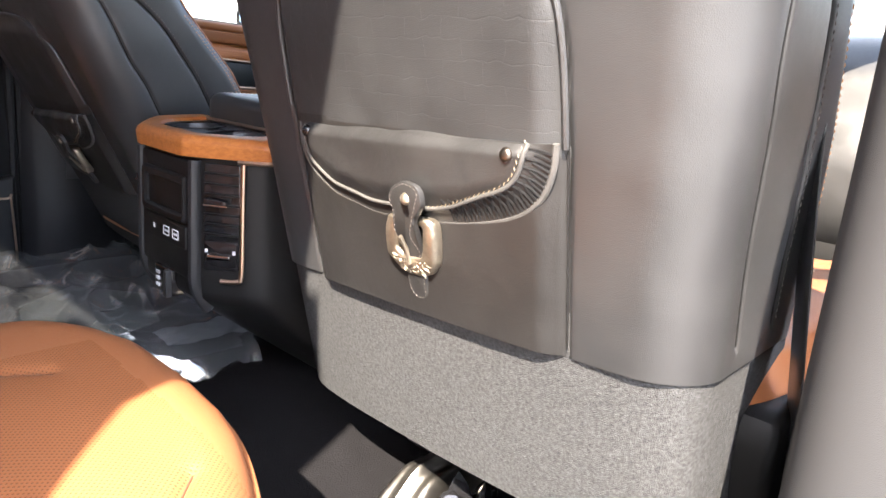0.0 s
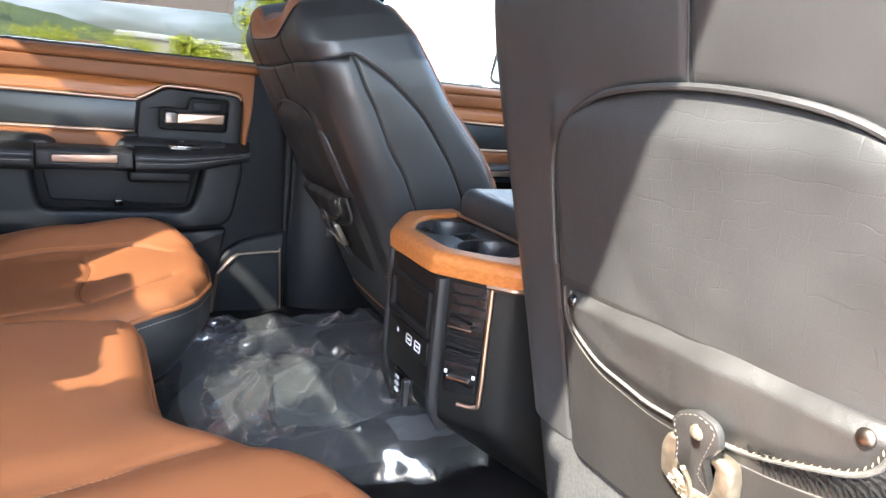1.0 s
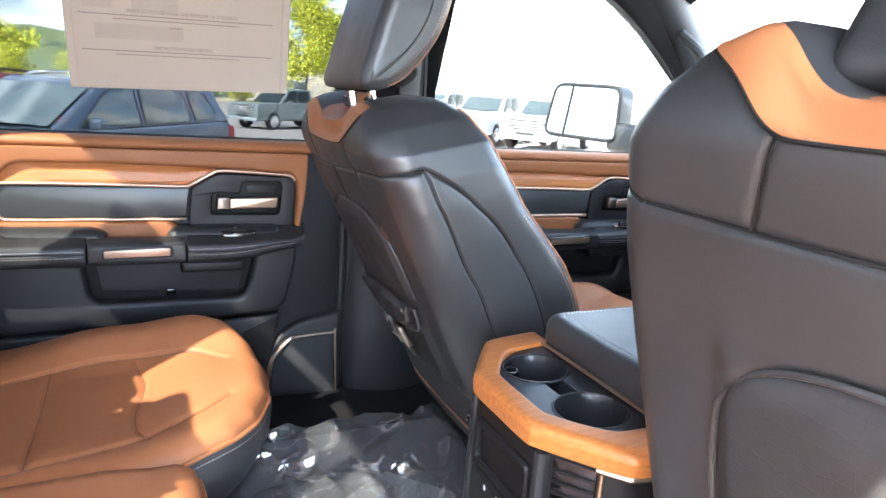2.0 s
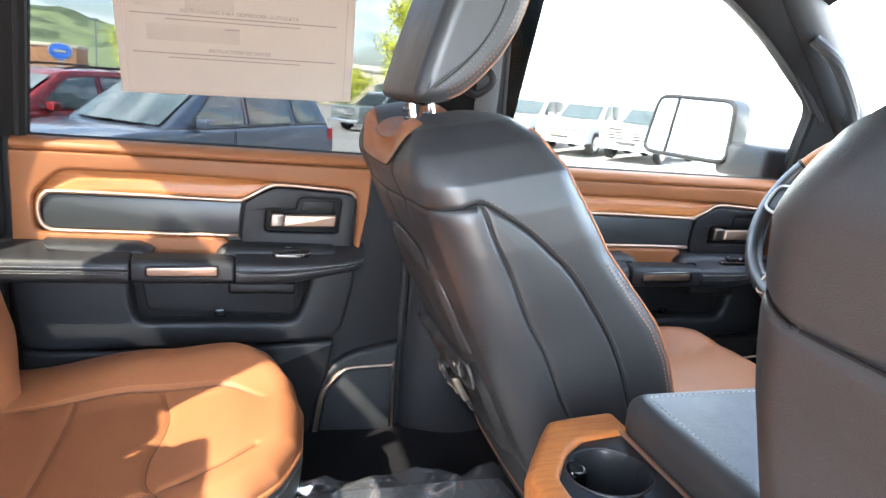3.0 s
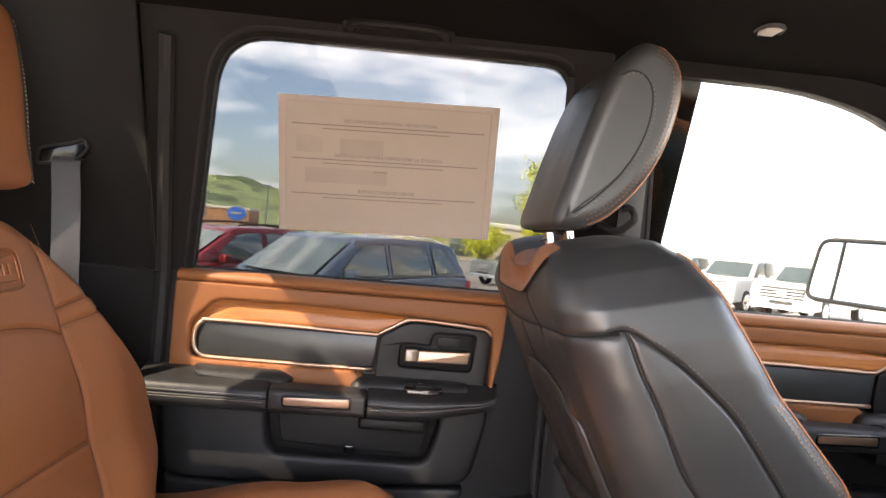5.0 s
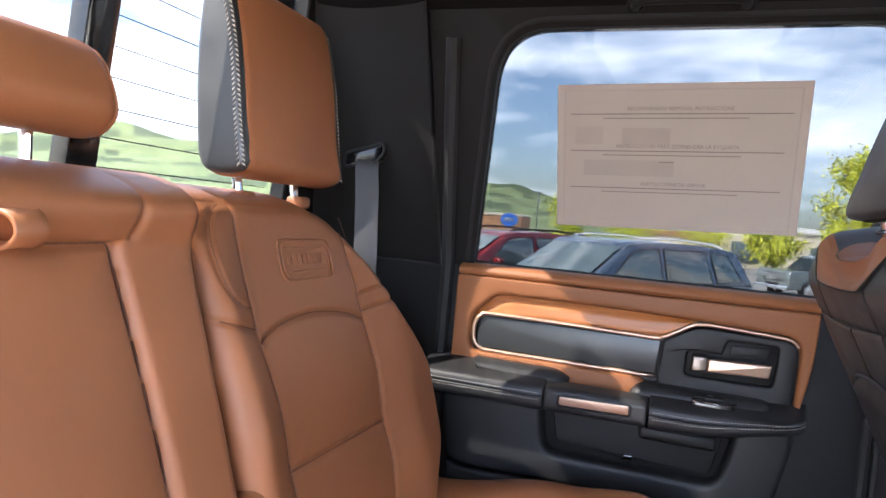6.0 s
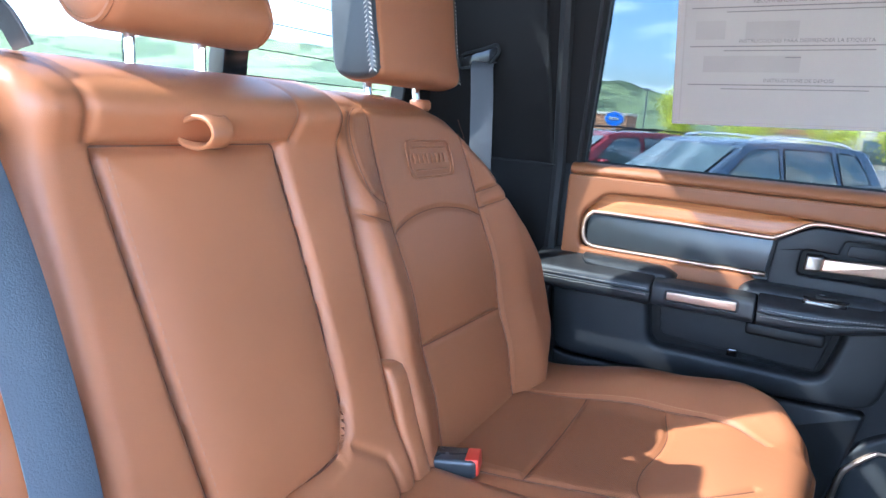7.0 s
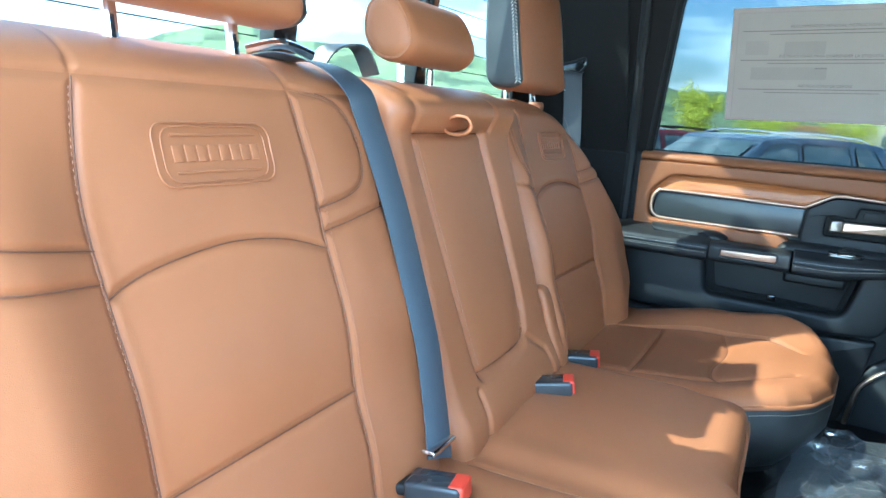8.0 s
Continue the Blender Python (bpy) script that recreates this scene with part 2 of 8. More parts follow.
PEWTER = mat("aged_brass", (0.44, 0.39, 0.31), 0.5, 1.0, var=0.25, var_scale=120, wrinkle=0.25, wrinkle_scale=300)
STEEL = mat("zinc_steel", (0.42, 0.40, 0.36), 0.35, 1.0, var=0.15, var_scale=50)
BRUSHED = mat("brushed_inlay", (0.05, 0.055, 0.056), 0.36, 0.3, var=0.1, var_scale=30, grain=0.1, kind="noise")
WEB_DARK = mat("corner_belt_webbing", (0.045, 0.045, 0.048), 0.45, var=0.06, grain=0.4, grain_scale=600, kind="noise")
# middle belt: sky reflection put into the colour, bluer and paler than the corner webbing
WEB_SKY_SHEEN = mat("belt_webbing_sky_sheen", (0.070, 0.078, 0.092), 0.34, var=0.06, grain=0.4, grain_scale=600, kind="noise")
LINER = mat("headliner_cloth", (0.011, 0.0105, 0.0105), 0.95, var=0.15, grain=0.5, grain_scale=600, kind="noise", spec=0.1)
LINER_GREY = mat("visor_cloth", (0.1, 0.1, 0.1), 0.9, var=0.08, grain=0.4, grain_scale=700, kind="noise")
PAPER = mat("sticker_paper", (0.43, 0.36, 0.30), 0.8, var=0.04, var_scale=14)
INK = mat("grey_print", (0.22, 0.18, 0.155), 0.85)
INK_PALE = mat("show_through_print", (0.395, 0.33, 0.275), 0.85)
WHITE = mat("white_print", (0.75, 0.76, 0.78), 0.6)
BUCKLE = mat("buckle_plastic", (0.035, 0.037, 0.040), 0.28, var=0.05)
RED = mat("red_button", (0.7, 0.06, 0.03), 0.4)
LENS = mat("lamp_lens", (0.75, 0.74, 0.7), 0.3)
YELLOW = mat("yellow_label", (0.7, 0.5, 0.25), 0.7)
TINT_REAR = glass("rear_tinted_glass", (0.445, 0.455, 0.46), 0.03)
TINT = glass("tinted_glass", (0.25, 0.26, 0.265), 0.03)
CLEAR = glass("clear_glass", (0.64, 0.665, 0.66), 0.04)
MIRROR = mat("mirror_glass", (0.92, 0.92, 0.93), 0.01, 1.0, var=0.0, rough_var=0.0)
FILM = film("clear_film")
MAT_IN_BAG = mat("folded_floor_mat", (0.045, 0.046, 0.049), 0.7, var=0.2, grain=0.5, grain_scale=300, kind="noise")
CARD = mat("pale_card", (0.13, 0.14, 0.135), 0.6)
PAPER_WHITE = mat("crumpled_white_paper", (0.26, 0.275, 0.295), 0.7, var=0.1)


# ---- mesh building ----
def thing(name, loc, label="", category="", group="", kind=""):
    ob = new(name)
    ob.location = loc
    ob.empty_display_size = 0.05
    return tagged(ob, label, category, group, kind)


def origin(ob):
    p = Vector((0, 0, 0))
    while ob:
        p += Vector(ob.location)
        ob = ob.parent
    return p


def mesh_of(name, data, material, base, sharp=35):
    v, f = data
    me = bpy.data.meshes.new(name)
    v = np.asarray(v, float) - np.asarray(base)
    me.from_pydata(v.tolist(), [], f if isinstance(f, list) else f.tolist())
    me.polygons.foreach_set("use_smooth", [len(q) <= 4 for q in f])
    if sharp:
        me.set_sharp_from_angle(angle=radians(sharp))
    me.materials.append(material)
    return me


def part(name, data, material, parent, label="", sharp=35):
    """One mesh, in the place's own metres, under a thing or a part."""
    ob = new(name, mesh_of(name, data, material, origin(parent), sharp))
    ob.parent = parent
    return tagged(ob, label, kind="stuff" if "stitch" in name else "")


def solid(name, data, material, label="", category="", kind="", group="", sharp=35):
    """A thing or a piece of the setting that is one mesh."""
    v = np.asarray(data[0], float)
    base = ((v[:, 0].min() + v[:, 0].max()) / 2, (v[:, 1].min() + v[:, 1].max()) / 2, v[:, 2].min())
    ob = new(name, mesh_of(name, (v, data[1]), material, base, sharp))
    ob.location = base
    return tagged(ob, label, category, group, kind)


def join(*datas):
    vs, fs, k = [], [], 0
    for v, f in datas:
        vs.append(np.asarray(v, float))
        fs += [tuple(int(i) + k for i in q) for q in f]
        k += len(v)
    return np.vstack(vs), fs


def moved(data, m):
    v = np.asarray(data[0], float)
    a = np.array(m)
    return v @ a[:3, :3].T + a[:3, 3], data[1]


def patch(fn, nu, nv, closed=False):
    """A grid surface; fn takes arrays u, v in 0..1 and gives x, y, z."""
    u = np.linspace(0, 1, nu + 1)[: nu if closed else nu + 1]
    uu, vv = np.meshgrid(u, np.linspace(0, 1, nv + 1))
    xyz = np.stack([np.broadcast_to(a, uu.shape) for a in fn(uu, vv)], -1).reshape(-1, 3)
    w = len(u)
    i, j = np.meshgrid(np.arange(nu), np.arange(nv))
    i, j = i.ravel(), j.ravel()
    k = (i + 1) % w
    return xyz, np.stack([j * w + i, j * w + k, (j + 1) * w + k, (j + 1) * w + i], -1)


def rbox(lo, hi, r=0.005, seg=2):
    """A box with rounded edges."""
    lo, hi = np.array(lo, float), np.array(hi, float)
    c, h = (lo + hi) / 2, (hi - lo) / 2
    r = min(r, h.min() * 0.98)
    ax = [np.concatenate([np.linspace(-h[i], -h[i] + r, seg + 1), np.linspace(h[i] - r, h[i], seg + 1)]) for i in range(3)]
    vs, fs, k = [], [], 0
    for d in range(3):
        a, b = (d + 1) % 3, (d + 2) % 3
        for s in (-1, 1):
            A, B = np.meshgrid(ax[a], ax[b], indexing="ij")
            p = np.zeros(A.shape + (3,))
            p[..., a], p[..., b], p[..., d] = A, B, s * h[d]
            n0, n1 = A.shape
            vs.append(p.reshape(-1, 3))
            for i in range(n0 - 1):
                for j in range(n1 - 1):
                    q = (k + i * n1 + j, k + (i + 1) * n1 + j, k + (i + 1) * n1 + j + 1, k + i * n1 + j + 1)
                    fs.append(q if s > 0 else q[::-1])
            k += n0 * n1
    v = np.vstack(vs)
    q = np.clip(v, -(h - r), h - r)
    d = v - q
    ln = np.linalg.norm(d, axis=1, keepdims=True)
    v = np.where(ln > 1e-9, q + r * d / np.maximum(ln, 1e-9), v) + c
    key, inv = np.unique(np.round(v, 6), axis=0, return_inverse=True)
    inv = inv.ravel()
    out = []
    for f in fs:
        g = []
        for i in f:
            if not g or inv[i] != g[-1]:
                g.append(int(inv[i]))
        if g[0] == g[-1]:
            g.pop()
        if len(set(g)) >= 3:
            out.append(tuple(g))
    return key, out


def fillet(pts, r, n=4):
    """A closed outline with its corners rounded."""
    pts = [np.array(p, float) for p in pts]
    out = []
    for i, p in enumerate(pts):
        a, b = pts[i - 1] - p, pts[(i + 1) % len(pts)] - p
        rr = r[i] if isinstance(r, (list, tuple)) else r
        t = min(rr, np.linalg.norm(a) * 0.48, np.linalg.norm(b) * 0.48)
        if t < 1e-5:
            out.append(p)
            continue
        s, e = p + a / np.linalg.norm(a) * t, p + b / np.linalg.norm(b) * t
        for k in range(n + 1):
            w = k / n
            out.append((1 - w) ** 2 * s + 2 * w * (1 - w) * p + w * w * e)
    return np.array(out)


def smooth_line(pts, n=8, closed=False):
    """A Catmull-Rom curve through points."""
    p = np.array(pts, float)
    m = len(p)
    out = []
    for i in range(m if closed else m - 1):
        if closed:
            a, b, c, d = p[i - 1], p[i], p[(i + 1) % m], p[(i + 2) % m]
        else:
            a, b, c, d = p[max(i - 1, 0)], p[i], p[i + 1], p[min(i + 2, m - 1)]
        for k in range(n):
            t = k / n
            out.append(0.5 * (2 * b + (c - a) * t + (2 * a - 5 * b + 4 * c - d) * t * t + (3 * b - a - 3 * c + d) * t ** 3))
    if not closed:
        out.append(p[-1])
    return np.array(out)


def inset(poly, d):
    p = np.asarray(poly, float)
    a, b = p - np.roll(p, 1, 0), np.roll(p, -1, 0) - p
    a /= np.maximum(np.linalg.norm(a, axis=1, keepdims=True), 1e-9)
    b /= np.maximum(np.linalg.norm(b, axis=1, keepdims=True), 1e-9)
    na, nb = np.stack([-a[:, 1], a[:, 0]], 1), np.stack([-b[:, 1], b[:, 0]], 1)
    m = na + nb
    m /= np.maximum((m * na).sum(1, keepdims=True), 0.5) 
    q = p + m * d
    for _ in range(12):
        flip = ((np.roll(q, -1, 0) - q) * (np.roll(p, -1, 0) - p)).sum(1) < 0
        if not flip.any():
            break
        for i in np.nonzero(flip)[0]:
            j = (i + 1) % len(q)
            q[i] = q[j] = (q[i] + q[j]) / 2
            q[i - 1] = q[i - 1] * 0.7 + q[i] * 0.3
    return q


def prism(poly, c0, c1, fr, r=0.002, seg=2, both=False):
    """An outline pushed from c0 to c1, its far edge (or both) rounded by r."""
    p = np.asarray(poly, float)
    area = 0.5 * np.sum(p[:, 0] * np.roll(p[:, 1], -1) - np.roll(p[:, 0], -1) * p[:, 1])
    if area < 0:
        p = p[::-1]
    loops = []
    s = 1 if c1 > c0 else -1
    if both:
        for k in range(seg + 1):
            t = k / seg * math.pi / 2
            loops.append((r * (1 - math.sin(t)), c0 + s * r * (1 - math.cos(t))))
    else:
        loops.append((0.0, c0))
    for k in range(seg + 1):
        t = k / seg * math.pi / 2
        loops.append((r * (1 - math.cos(t)), c1 - s * r * (1 - math.sin(t))))
    vs = []
    for d, c in loops:
        q = inset(p, d) if d > 1e-7 else p
        vs.append(np.stack([np.broadcast_to(np.asarray(w, float), (len(q),)) for w in fr(q[:, 0], q[:, 1], np.full(len(q), c))], -1))
    n = len(p)
    fs = []
    for k in range(len(loops) - 1):
        for i in range(n):
            j = (i + 1) % n
            fs.append((k * n + i, k * n + j, (k + 1) * n + j, (k + 1) * n + i))
    fs.append(tuple(range(n - 1, -1, -1)))
    fs.append(tuple((len(loops) - 1) * n + i for i in range(n)))
    v = np.vstack(vs)
    end = v[-n:]
    nrm = np.zeros(3)
    for i in range(n):
        nrm += np.cross(end[i] - end[0], end[(i + 1) % n] - end[0])
    if np.dot(nrm, end.mean(0) - v[:n].mean(0)) < 0:
        fs = [f[::-1] for f in fs]
    return v, fs


def tube(pts, r, n=8, closed=False, flat=1.0, up=None):
    """A round (or, with flat below 1, flattened) rod along points."""
    p = np.asarray(pts, float)
    m = len(p)
    if closed:
        t = np.roll(p, -1, 0) - np.roll(p, 1, 0)
    else:
        t = np.gradient(p, axis=0)
    t /= np.maximum(np.linalg.norm(t, axis=1, keepdims=True), 1e-9)
    if up is None:
        up = np.eye(3)[int(np.argmin(np.abs(t).max(0)))]
    up = np.array(up, float)
    s = np.cross(t, up)
    ln = np.linalg.norm(s, axis=1, keepdims=True)
    s = np.where(ln > 0.05, s / np.maximum(ln, 1e-9), np.cross(t, (0.3, 0.9, 0.1)))
    s /= np.linalg.norm(s, axis=1, keepdims=True)
    w = np.cross(s, t)
    rr = np.broadcast_to(np.asarray(r, float), (m,))[:, None]
    vs = []
    for k in range(n):
        a = 2 * math.pi * k / n
        vs.append(p + rr * (math.cos(a) * s + flat * math.sin(a) * w))
    v = np.stack(vs, 1).reshape(-1, 3)
    fs = []
    for i in range(m if closed else m - 1):
        j = (i + 1) % m
        for k in range(n):
            q = (k + 1) % n
            fs.append((i * n + k, i * n + q, j * n + q, j * n + k))
    if not closed:
        fs.append(tuple(range(n - 1, -1, -1)))
        fs.append(tuple((m - 1) * n + k for k in range(n)))
    return v, fs


def ribbon(pts, wide, thick, side):
    """A flat band along points; side: the direction across it."""
    p = np.asarray(pts, float)
    t = np.gradient(p, axis=0)
    t /= np.linalg.norm(t, axis=1, keepdims=True)
    s = np.asarray(side, float) - t * (t @ np.asarray(side, float))[:, None]
    s /= np.linalg.norm(s, axis=1, keepdims=True)
    w = np.cross(t, s)
    k = np.array([(-1, -0.6), (-0.96, -1), (0.96, -1), (1, -0.6), (1, 0.6), (0.96, 1), (-0.96, 1), (-1, 0.6)])
    v = (p[:, None] + k[None, :, :1] * s[:, None] * wide / 2 + k[None, :, 1:] * w[:, None] * thick / 2).reshape(-1, 3)
    fs = []
    for i in range(len(p) - 1):
        for a in range(8):
            b = (a + 1) % 8
            fs.append((i * 8 + a, i * 8 + b, (i + 1) * 8 + b, (i + 1) * 8 + a))
    fs += [tuple(range(7, -1, -1)), tuple((len(p) - 1) * 8 + a for a in range(8))]
    return v, fs


def resample(pts, step):
    p = np.asarray(pts, float)
    d = np.concatenate([[0], np.cumsum(np.linalg.norm(np.diff(p, axis=0), axis=1))])
    s = np.linspace(0, d[-1], max(2, int(d[-1] / step) + 1))
    return np.stack([np.interp(s, d, p[:, i]) for i in range(p.shape[1])], 1)


def stitches(pts, step=0.006, ln=0.0042, r=0.0008, slant=0.0, up=(0, 0, 1)):
    """A row of thread stitches along a line."""
    q = resample(pts, step)
    t = np.gradient(q, axis=0)
    t /= np.maximum(np.linalg.norm(t, axis=1, keepdims=True), 1e-9)
    out = []
    for p, d in zip(q, t):
        u = np.array(up, float)
        s = np.cross(d, u)
        s /= max(np.linalg.norm(s), 1e-9)
        d = d + slant * s
        w = np.cross(s, d)
        a, b = p - d * ln / 2, p + d * ln / 2
        v = [a, p + s * r, p + w * r, p - s * r, p - w * r, b]
        f = [(0, 1, 2), (0, 2, 3), (0, 3, 4), (0, 4, 1), (5, 2, 1), (5, 3, 2), (5, 4, 3), (5, 1, 4)]
        out.append((np.array(v), f))
    return join(*out)


def seam_dist(a, b, line):
    """Distance of points (a, b) from an open line."""
    q = np.asarray(line, float)
    best = np.full(a.shape, 9.0)
    for (x0, y0), (x1, y1) in zip(q[:-1], q[1:]):
        dx, dy = x1 - x0, y1 - y0
        t = np.clip(((a - x0) * dx + (b - y0) * dy) / max(dx * dx + dy * dy, 1e-12), 0, 1)
        best = np.minimum(best, np.hypot(a - x0 - t * dx, b - y0 - t * dy))
    return best


def groove(a, b, lines, deep=0.005, wide=0.005, puff=0.003, far=0.03):
    """The relief of seams: a sharp crease between soft shoulders."""
    h = np.zeros(a.shape)
    for q in lines:
        d = seam_dist(a, b, q)
        h = np.minimum(h, -deep * np.exp(-((d / wide) ** 2)) - puff * np.exp(-d / far))
    return h


def split(data, key, names):
    """Cuts a grid surface into pieces by a number for each face."""
    v, f = data
    out = {}
    for k, nm in enumerate(names):
        g = f[key == k]
        if len(g):
            ids, inv = np.unique(g.ravel(), return_inverse=True)
            out[nm] = (v[ids], inv.reshape(g.shape))
    return out


def smooth_step(x, a, b):
    t = np.clip((x - a) / (b - a), 0, 1)
    return t * t * (3 - 2 * t)


# ---- the cab ----
FLOOR = 0.0
DOOR_Y = 0.895


def glass_y(z):
    """The side glass leans inwards towards the roof."""
    return 0.90 - 0.40 * (z - 0.61)


def side_frame(a, b, c):
    """Outline (x, z) on the leaning side glass; depth towards the cab's middle."""
    return a, glass_y(np.asarray(b, float)) - c, b


def right_frame(a, b, c):
    return a, -glass_y(np.asarray(b, float)) + c, b


def ring(outer, inner, c0, c1, fr, r=0.003):
    """A flat frame with a hole: two outlines with the same number of points."""
    o, i = np.asarray(outer, float), np.asarray(inner, float)
    n = len(o)
    rows = [(o, c0), (o, c1 - r), (inset(o, r), c1), (inset(i, -r), c1), (i, c1 - r), (i, c0)]
    v = np.vstack([np.stack([np.broadcast_to(np.asarray(w, float), (n,)) for w in fr(p[:, 0], p[:, 1], np.full(n, c))], -1) for p, c in rows])
    fs = []
    for k in range(6):
        m = (k + 1) % 6
        for a in range(n):
            b = (a + 1) % n
            fs.append((k * n + a, k * n + b, m * n + b, m * n + a))
    return v, fs


def polar(q, n):
    """An outline resampled at even angles round its middle."""
    c = (q.min(0) + q.max(0)) / 2
    p = np.vstack([q, q[:1]])
    d = np.concatenate([[0], np.cumsum(np.linalg.norm(np.diff(p, axis=0), axis=1))])
    s = np.linspace(0, d[-1], 3000, endpoint=False)
    p = np.stack([np.interp(s, d, p[:, i]) for i in range(2)], 1) - c
    half = np.array([np.ptp(q[:, 0]), np.ptp(q[:, 1])]) / 2
    a = np.arctan2(p[:, 1] / half[1], p[:, 0] / half[0])
    o = np.argsort(a)
    t = np.linspace(-math.pi, math.pi, n, endpoint=False)
    a, p = a[o], p[o]
    return c + np.stack([np.interp(t, a, p[:, i], period=2 * math.pi) for i in range(2)], 1)


def as_outline(pts, n=96):
    """An outline resampled to n points, counted from the angle zero round its middle."""
    p = np.vstack([np.asarray(pts, float), np.asarray(pts, float)[:1]])
    d = np.concatenate([[0], np.cumsum(np.linalg.norm(np.diff(p, axis=0), axis=1))])
    s = np.linspace(0, d[-1], n, endpoint=False)
    q = np.stack([np.interp(s, d, p[:, i]) for i in range(2)], 1)
    if 0.5 * np.sum(q[:, 0] * np.roll(q[:, 1], -1) - np.roll(q[:, 0], -1) * q[:, 1]) < 0:
        q = q[::-1]
    return polar(q, n)


# floor: a carpet with a low hump in the middle
def floor_fn(u, v):
    x, y = -0.62 + 2.5 * v, -0.93 + 1.86 * u
    hump = 0.03 * np.exp(-((y + 0.05) / 0.16) ** 2)
    w = np.array([[0.004 * noise.noise((a * 9, b * 9, 0)) for a, b in zip(p, q)] for p, q in zip(x, y)])
    return x, y, FLOOR + hump + w


solid("floor", patch(floor_fn, 60, 80), CARPET, "dark grey cut-pile carpet on the cab floor", "floor", "structure")
solid("floor_pan", rbox((-0.66, -0.95, -0.16), (1.9, 0.95, -0.03), 0.02), PLASTIC, "black floor pan under the carpet", "floor", "structure")
solid("sill_right", rbox((-0.35, -0.99, -0.1), (0.40, -0.88, 0.03), 0.02), PLASTIC, "black plastic door sill of the open doorway", "sill", "structure")

# roof lining, gently crowned
def roof_fn(u, v):
    x, y = -0.552 + 1.842 * v, -0.76 + 1.52 * u
    z = 1.135 - np.where(y > 0, 0.09, 0.01) * np.abs(y / 0.76) ** 4 - 0.05 * smooth_step(x, 0.9, 1.3) + 0.0 * x
    return x, y, z


solid("ceiling", patch(roof_fn, 40, 50), LINER, "black woven headliner", "ceiling", "structure")
def roof_out(u, v):
    x, y, z = roof_fn(u, v)
    return x, np.where(y > 0, y * 1.06, y * 0.985), z + 0.03
solid("roof_panel", patch(roof_out, 20, 20), PLASTIC, "black painted cab roof panel", "roof", "structure")
for nm, sy in (("left", 1), ("right", -1)):
    pts = [(x, sy * (0.755 if sy > 0 else 0.735), (1.098 if sy > 0 else 1.115) + 0.012 * math.sin((x + 0.7) * 1.6)) for x in np.linspace(-0.66, 1.0, 30)]
    solid("roof_rail_" + nm, tube(pts, 0.045 if sy > 0 else 0.02, 12, flat=0.75), LINER, "black headliner edge along the roof side", "trim", "structure")

# rear wall with its sliding window
REAR_X = -0.60


def rear_frame(a, b, c):
    """Outline (y, z) on the rear wall, which leans back downwards; depth towards the front."""
    return REAR_X + 0.12 * (np.asarray(b, float) - 0.72) + c, a, b


rw_in = as_outline(fillet([(-0.70, 0.655), (0.70, 0.655), (0.66, 1.15), (-0.66, 1.15)], 0.06, 6))
rw_out = as_outline([(-0.93, -0.1), (0.93, -0.1), (0.80, 1.20), (-0.80, 1.20)])
wall = solid("wall_rear", ring(as_outline(rw_out, 160), as_outline(rw_in, 160), -0.032, 0.0, rear_frame), PLASTIC, "black trimmed rear cab wall with a wide window opening", "wall", "structure")
win = thing("window_rear", (REAR_X, 0, 0.655), "tinted sliding rear window with heating wires", "window", kind="structure")
for y0, y1 in ((-0.70, -0.17), (-0.155, 0.225), (0.24, 0.70)):
    part("pane", prism([(y0, 0.65), (y1, 0.65), (y1, 1.155), (y0, 1.155)], -0.03, -0.026, rear_frame, 0.0005), TINT_REAR, win)
for y in (-0.163, 0.233):
    part("window_bar", prism([(y - 0.024, 0.64), (y + 0.024, 0.64), (y + 0.024, 1.12), (y - 0.024, 1.12)], -0.028, 0.0, rear_frame, 0.004), GLOSS, win)
wires = []
for k in range(9):
    z = 0.685 + 0.04 * k
    for a, b in ((-0.66, -0.20), (0.27, 0.66)):
        q = [rear_frame(y, z, -0.022) for y in np.linspace(a, b, 8)]
        wires.append(tube(q, 0.0009, 4))
part("heating_wires", join(*wires), PLASTIC, win)

# windscreen and front bulkhead
def wind_fn(u, v):
    y = (-0.74 + 1.48 * u) * (1.08 - 0.14 * v)
    return 1.86 - 0.66 * v + 0.0 * u - 0.10 * (2 * u - 1) ** 2 * (1 - v), y, 0.66 + 0.40 * v


screen = thing("windscreen", (1.5, 0, 0.66), "clear laminated windscreen", "window", kind="structure")
part("pane", patch(wind_fn, 20, 10), CLEAR, screen).visible_shadow = False
solid("bulkhead", rbox((1.86, -0.95, -0.1), (1.92, 0.95, 0.66), 0.02), PLASTIC, "black front bulkhead below the windscreen", "wall", "structure")


def a_pillar(sy):
    line = smooth_line([(1.16, 0.745, 1.06), (1.30, 0.785, 0.95), (1.47, 0.835, 0.81), (1.66, 0.885, 0.64)], 8)
    line = line * (1, sy, 1)
    t = thing("pillar_front_" + ("left" if sy > 0 else "right"), tuple(line[-1]), "dark grey windscreen pillar trim with a grab handle", "pillar", kind="structure")
    part("cover", tube(line, 0.052, 14, flat=0.75, up=(0, 1, 0)), PILLAR_SHEEN, t)
    g = smooth_line([(1.27, 0.745, 0.93), (1.31, 0.715, 0.885), (1.42, 0.755, 0.795), (1.47, 0.80, 0.765)], 8) * (1, sy, 1)
    part("grab_handle", tube(g, 0.014, 10), PILLAR_SHEEN, t)
    e = smooth_line([(1.09, 0.745, 1.03), (1.19, 0.775, 0.94), (1.33, 0.815, 0.84), (1.42, 0.84, 0.765)], 8) * (1, sy, 1)
    part("seal", tube(e, 0.011, 8), RUBBER, t)
    return t


a_pillar(1)
a_pillar(-1)


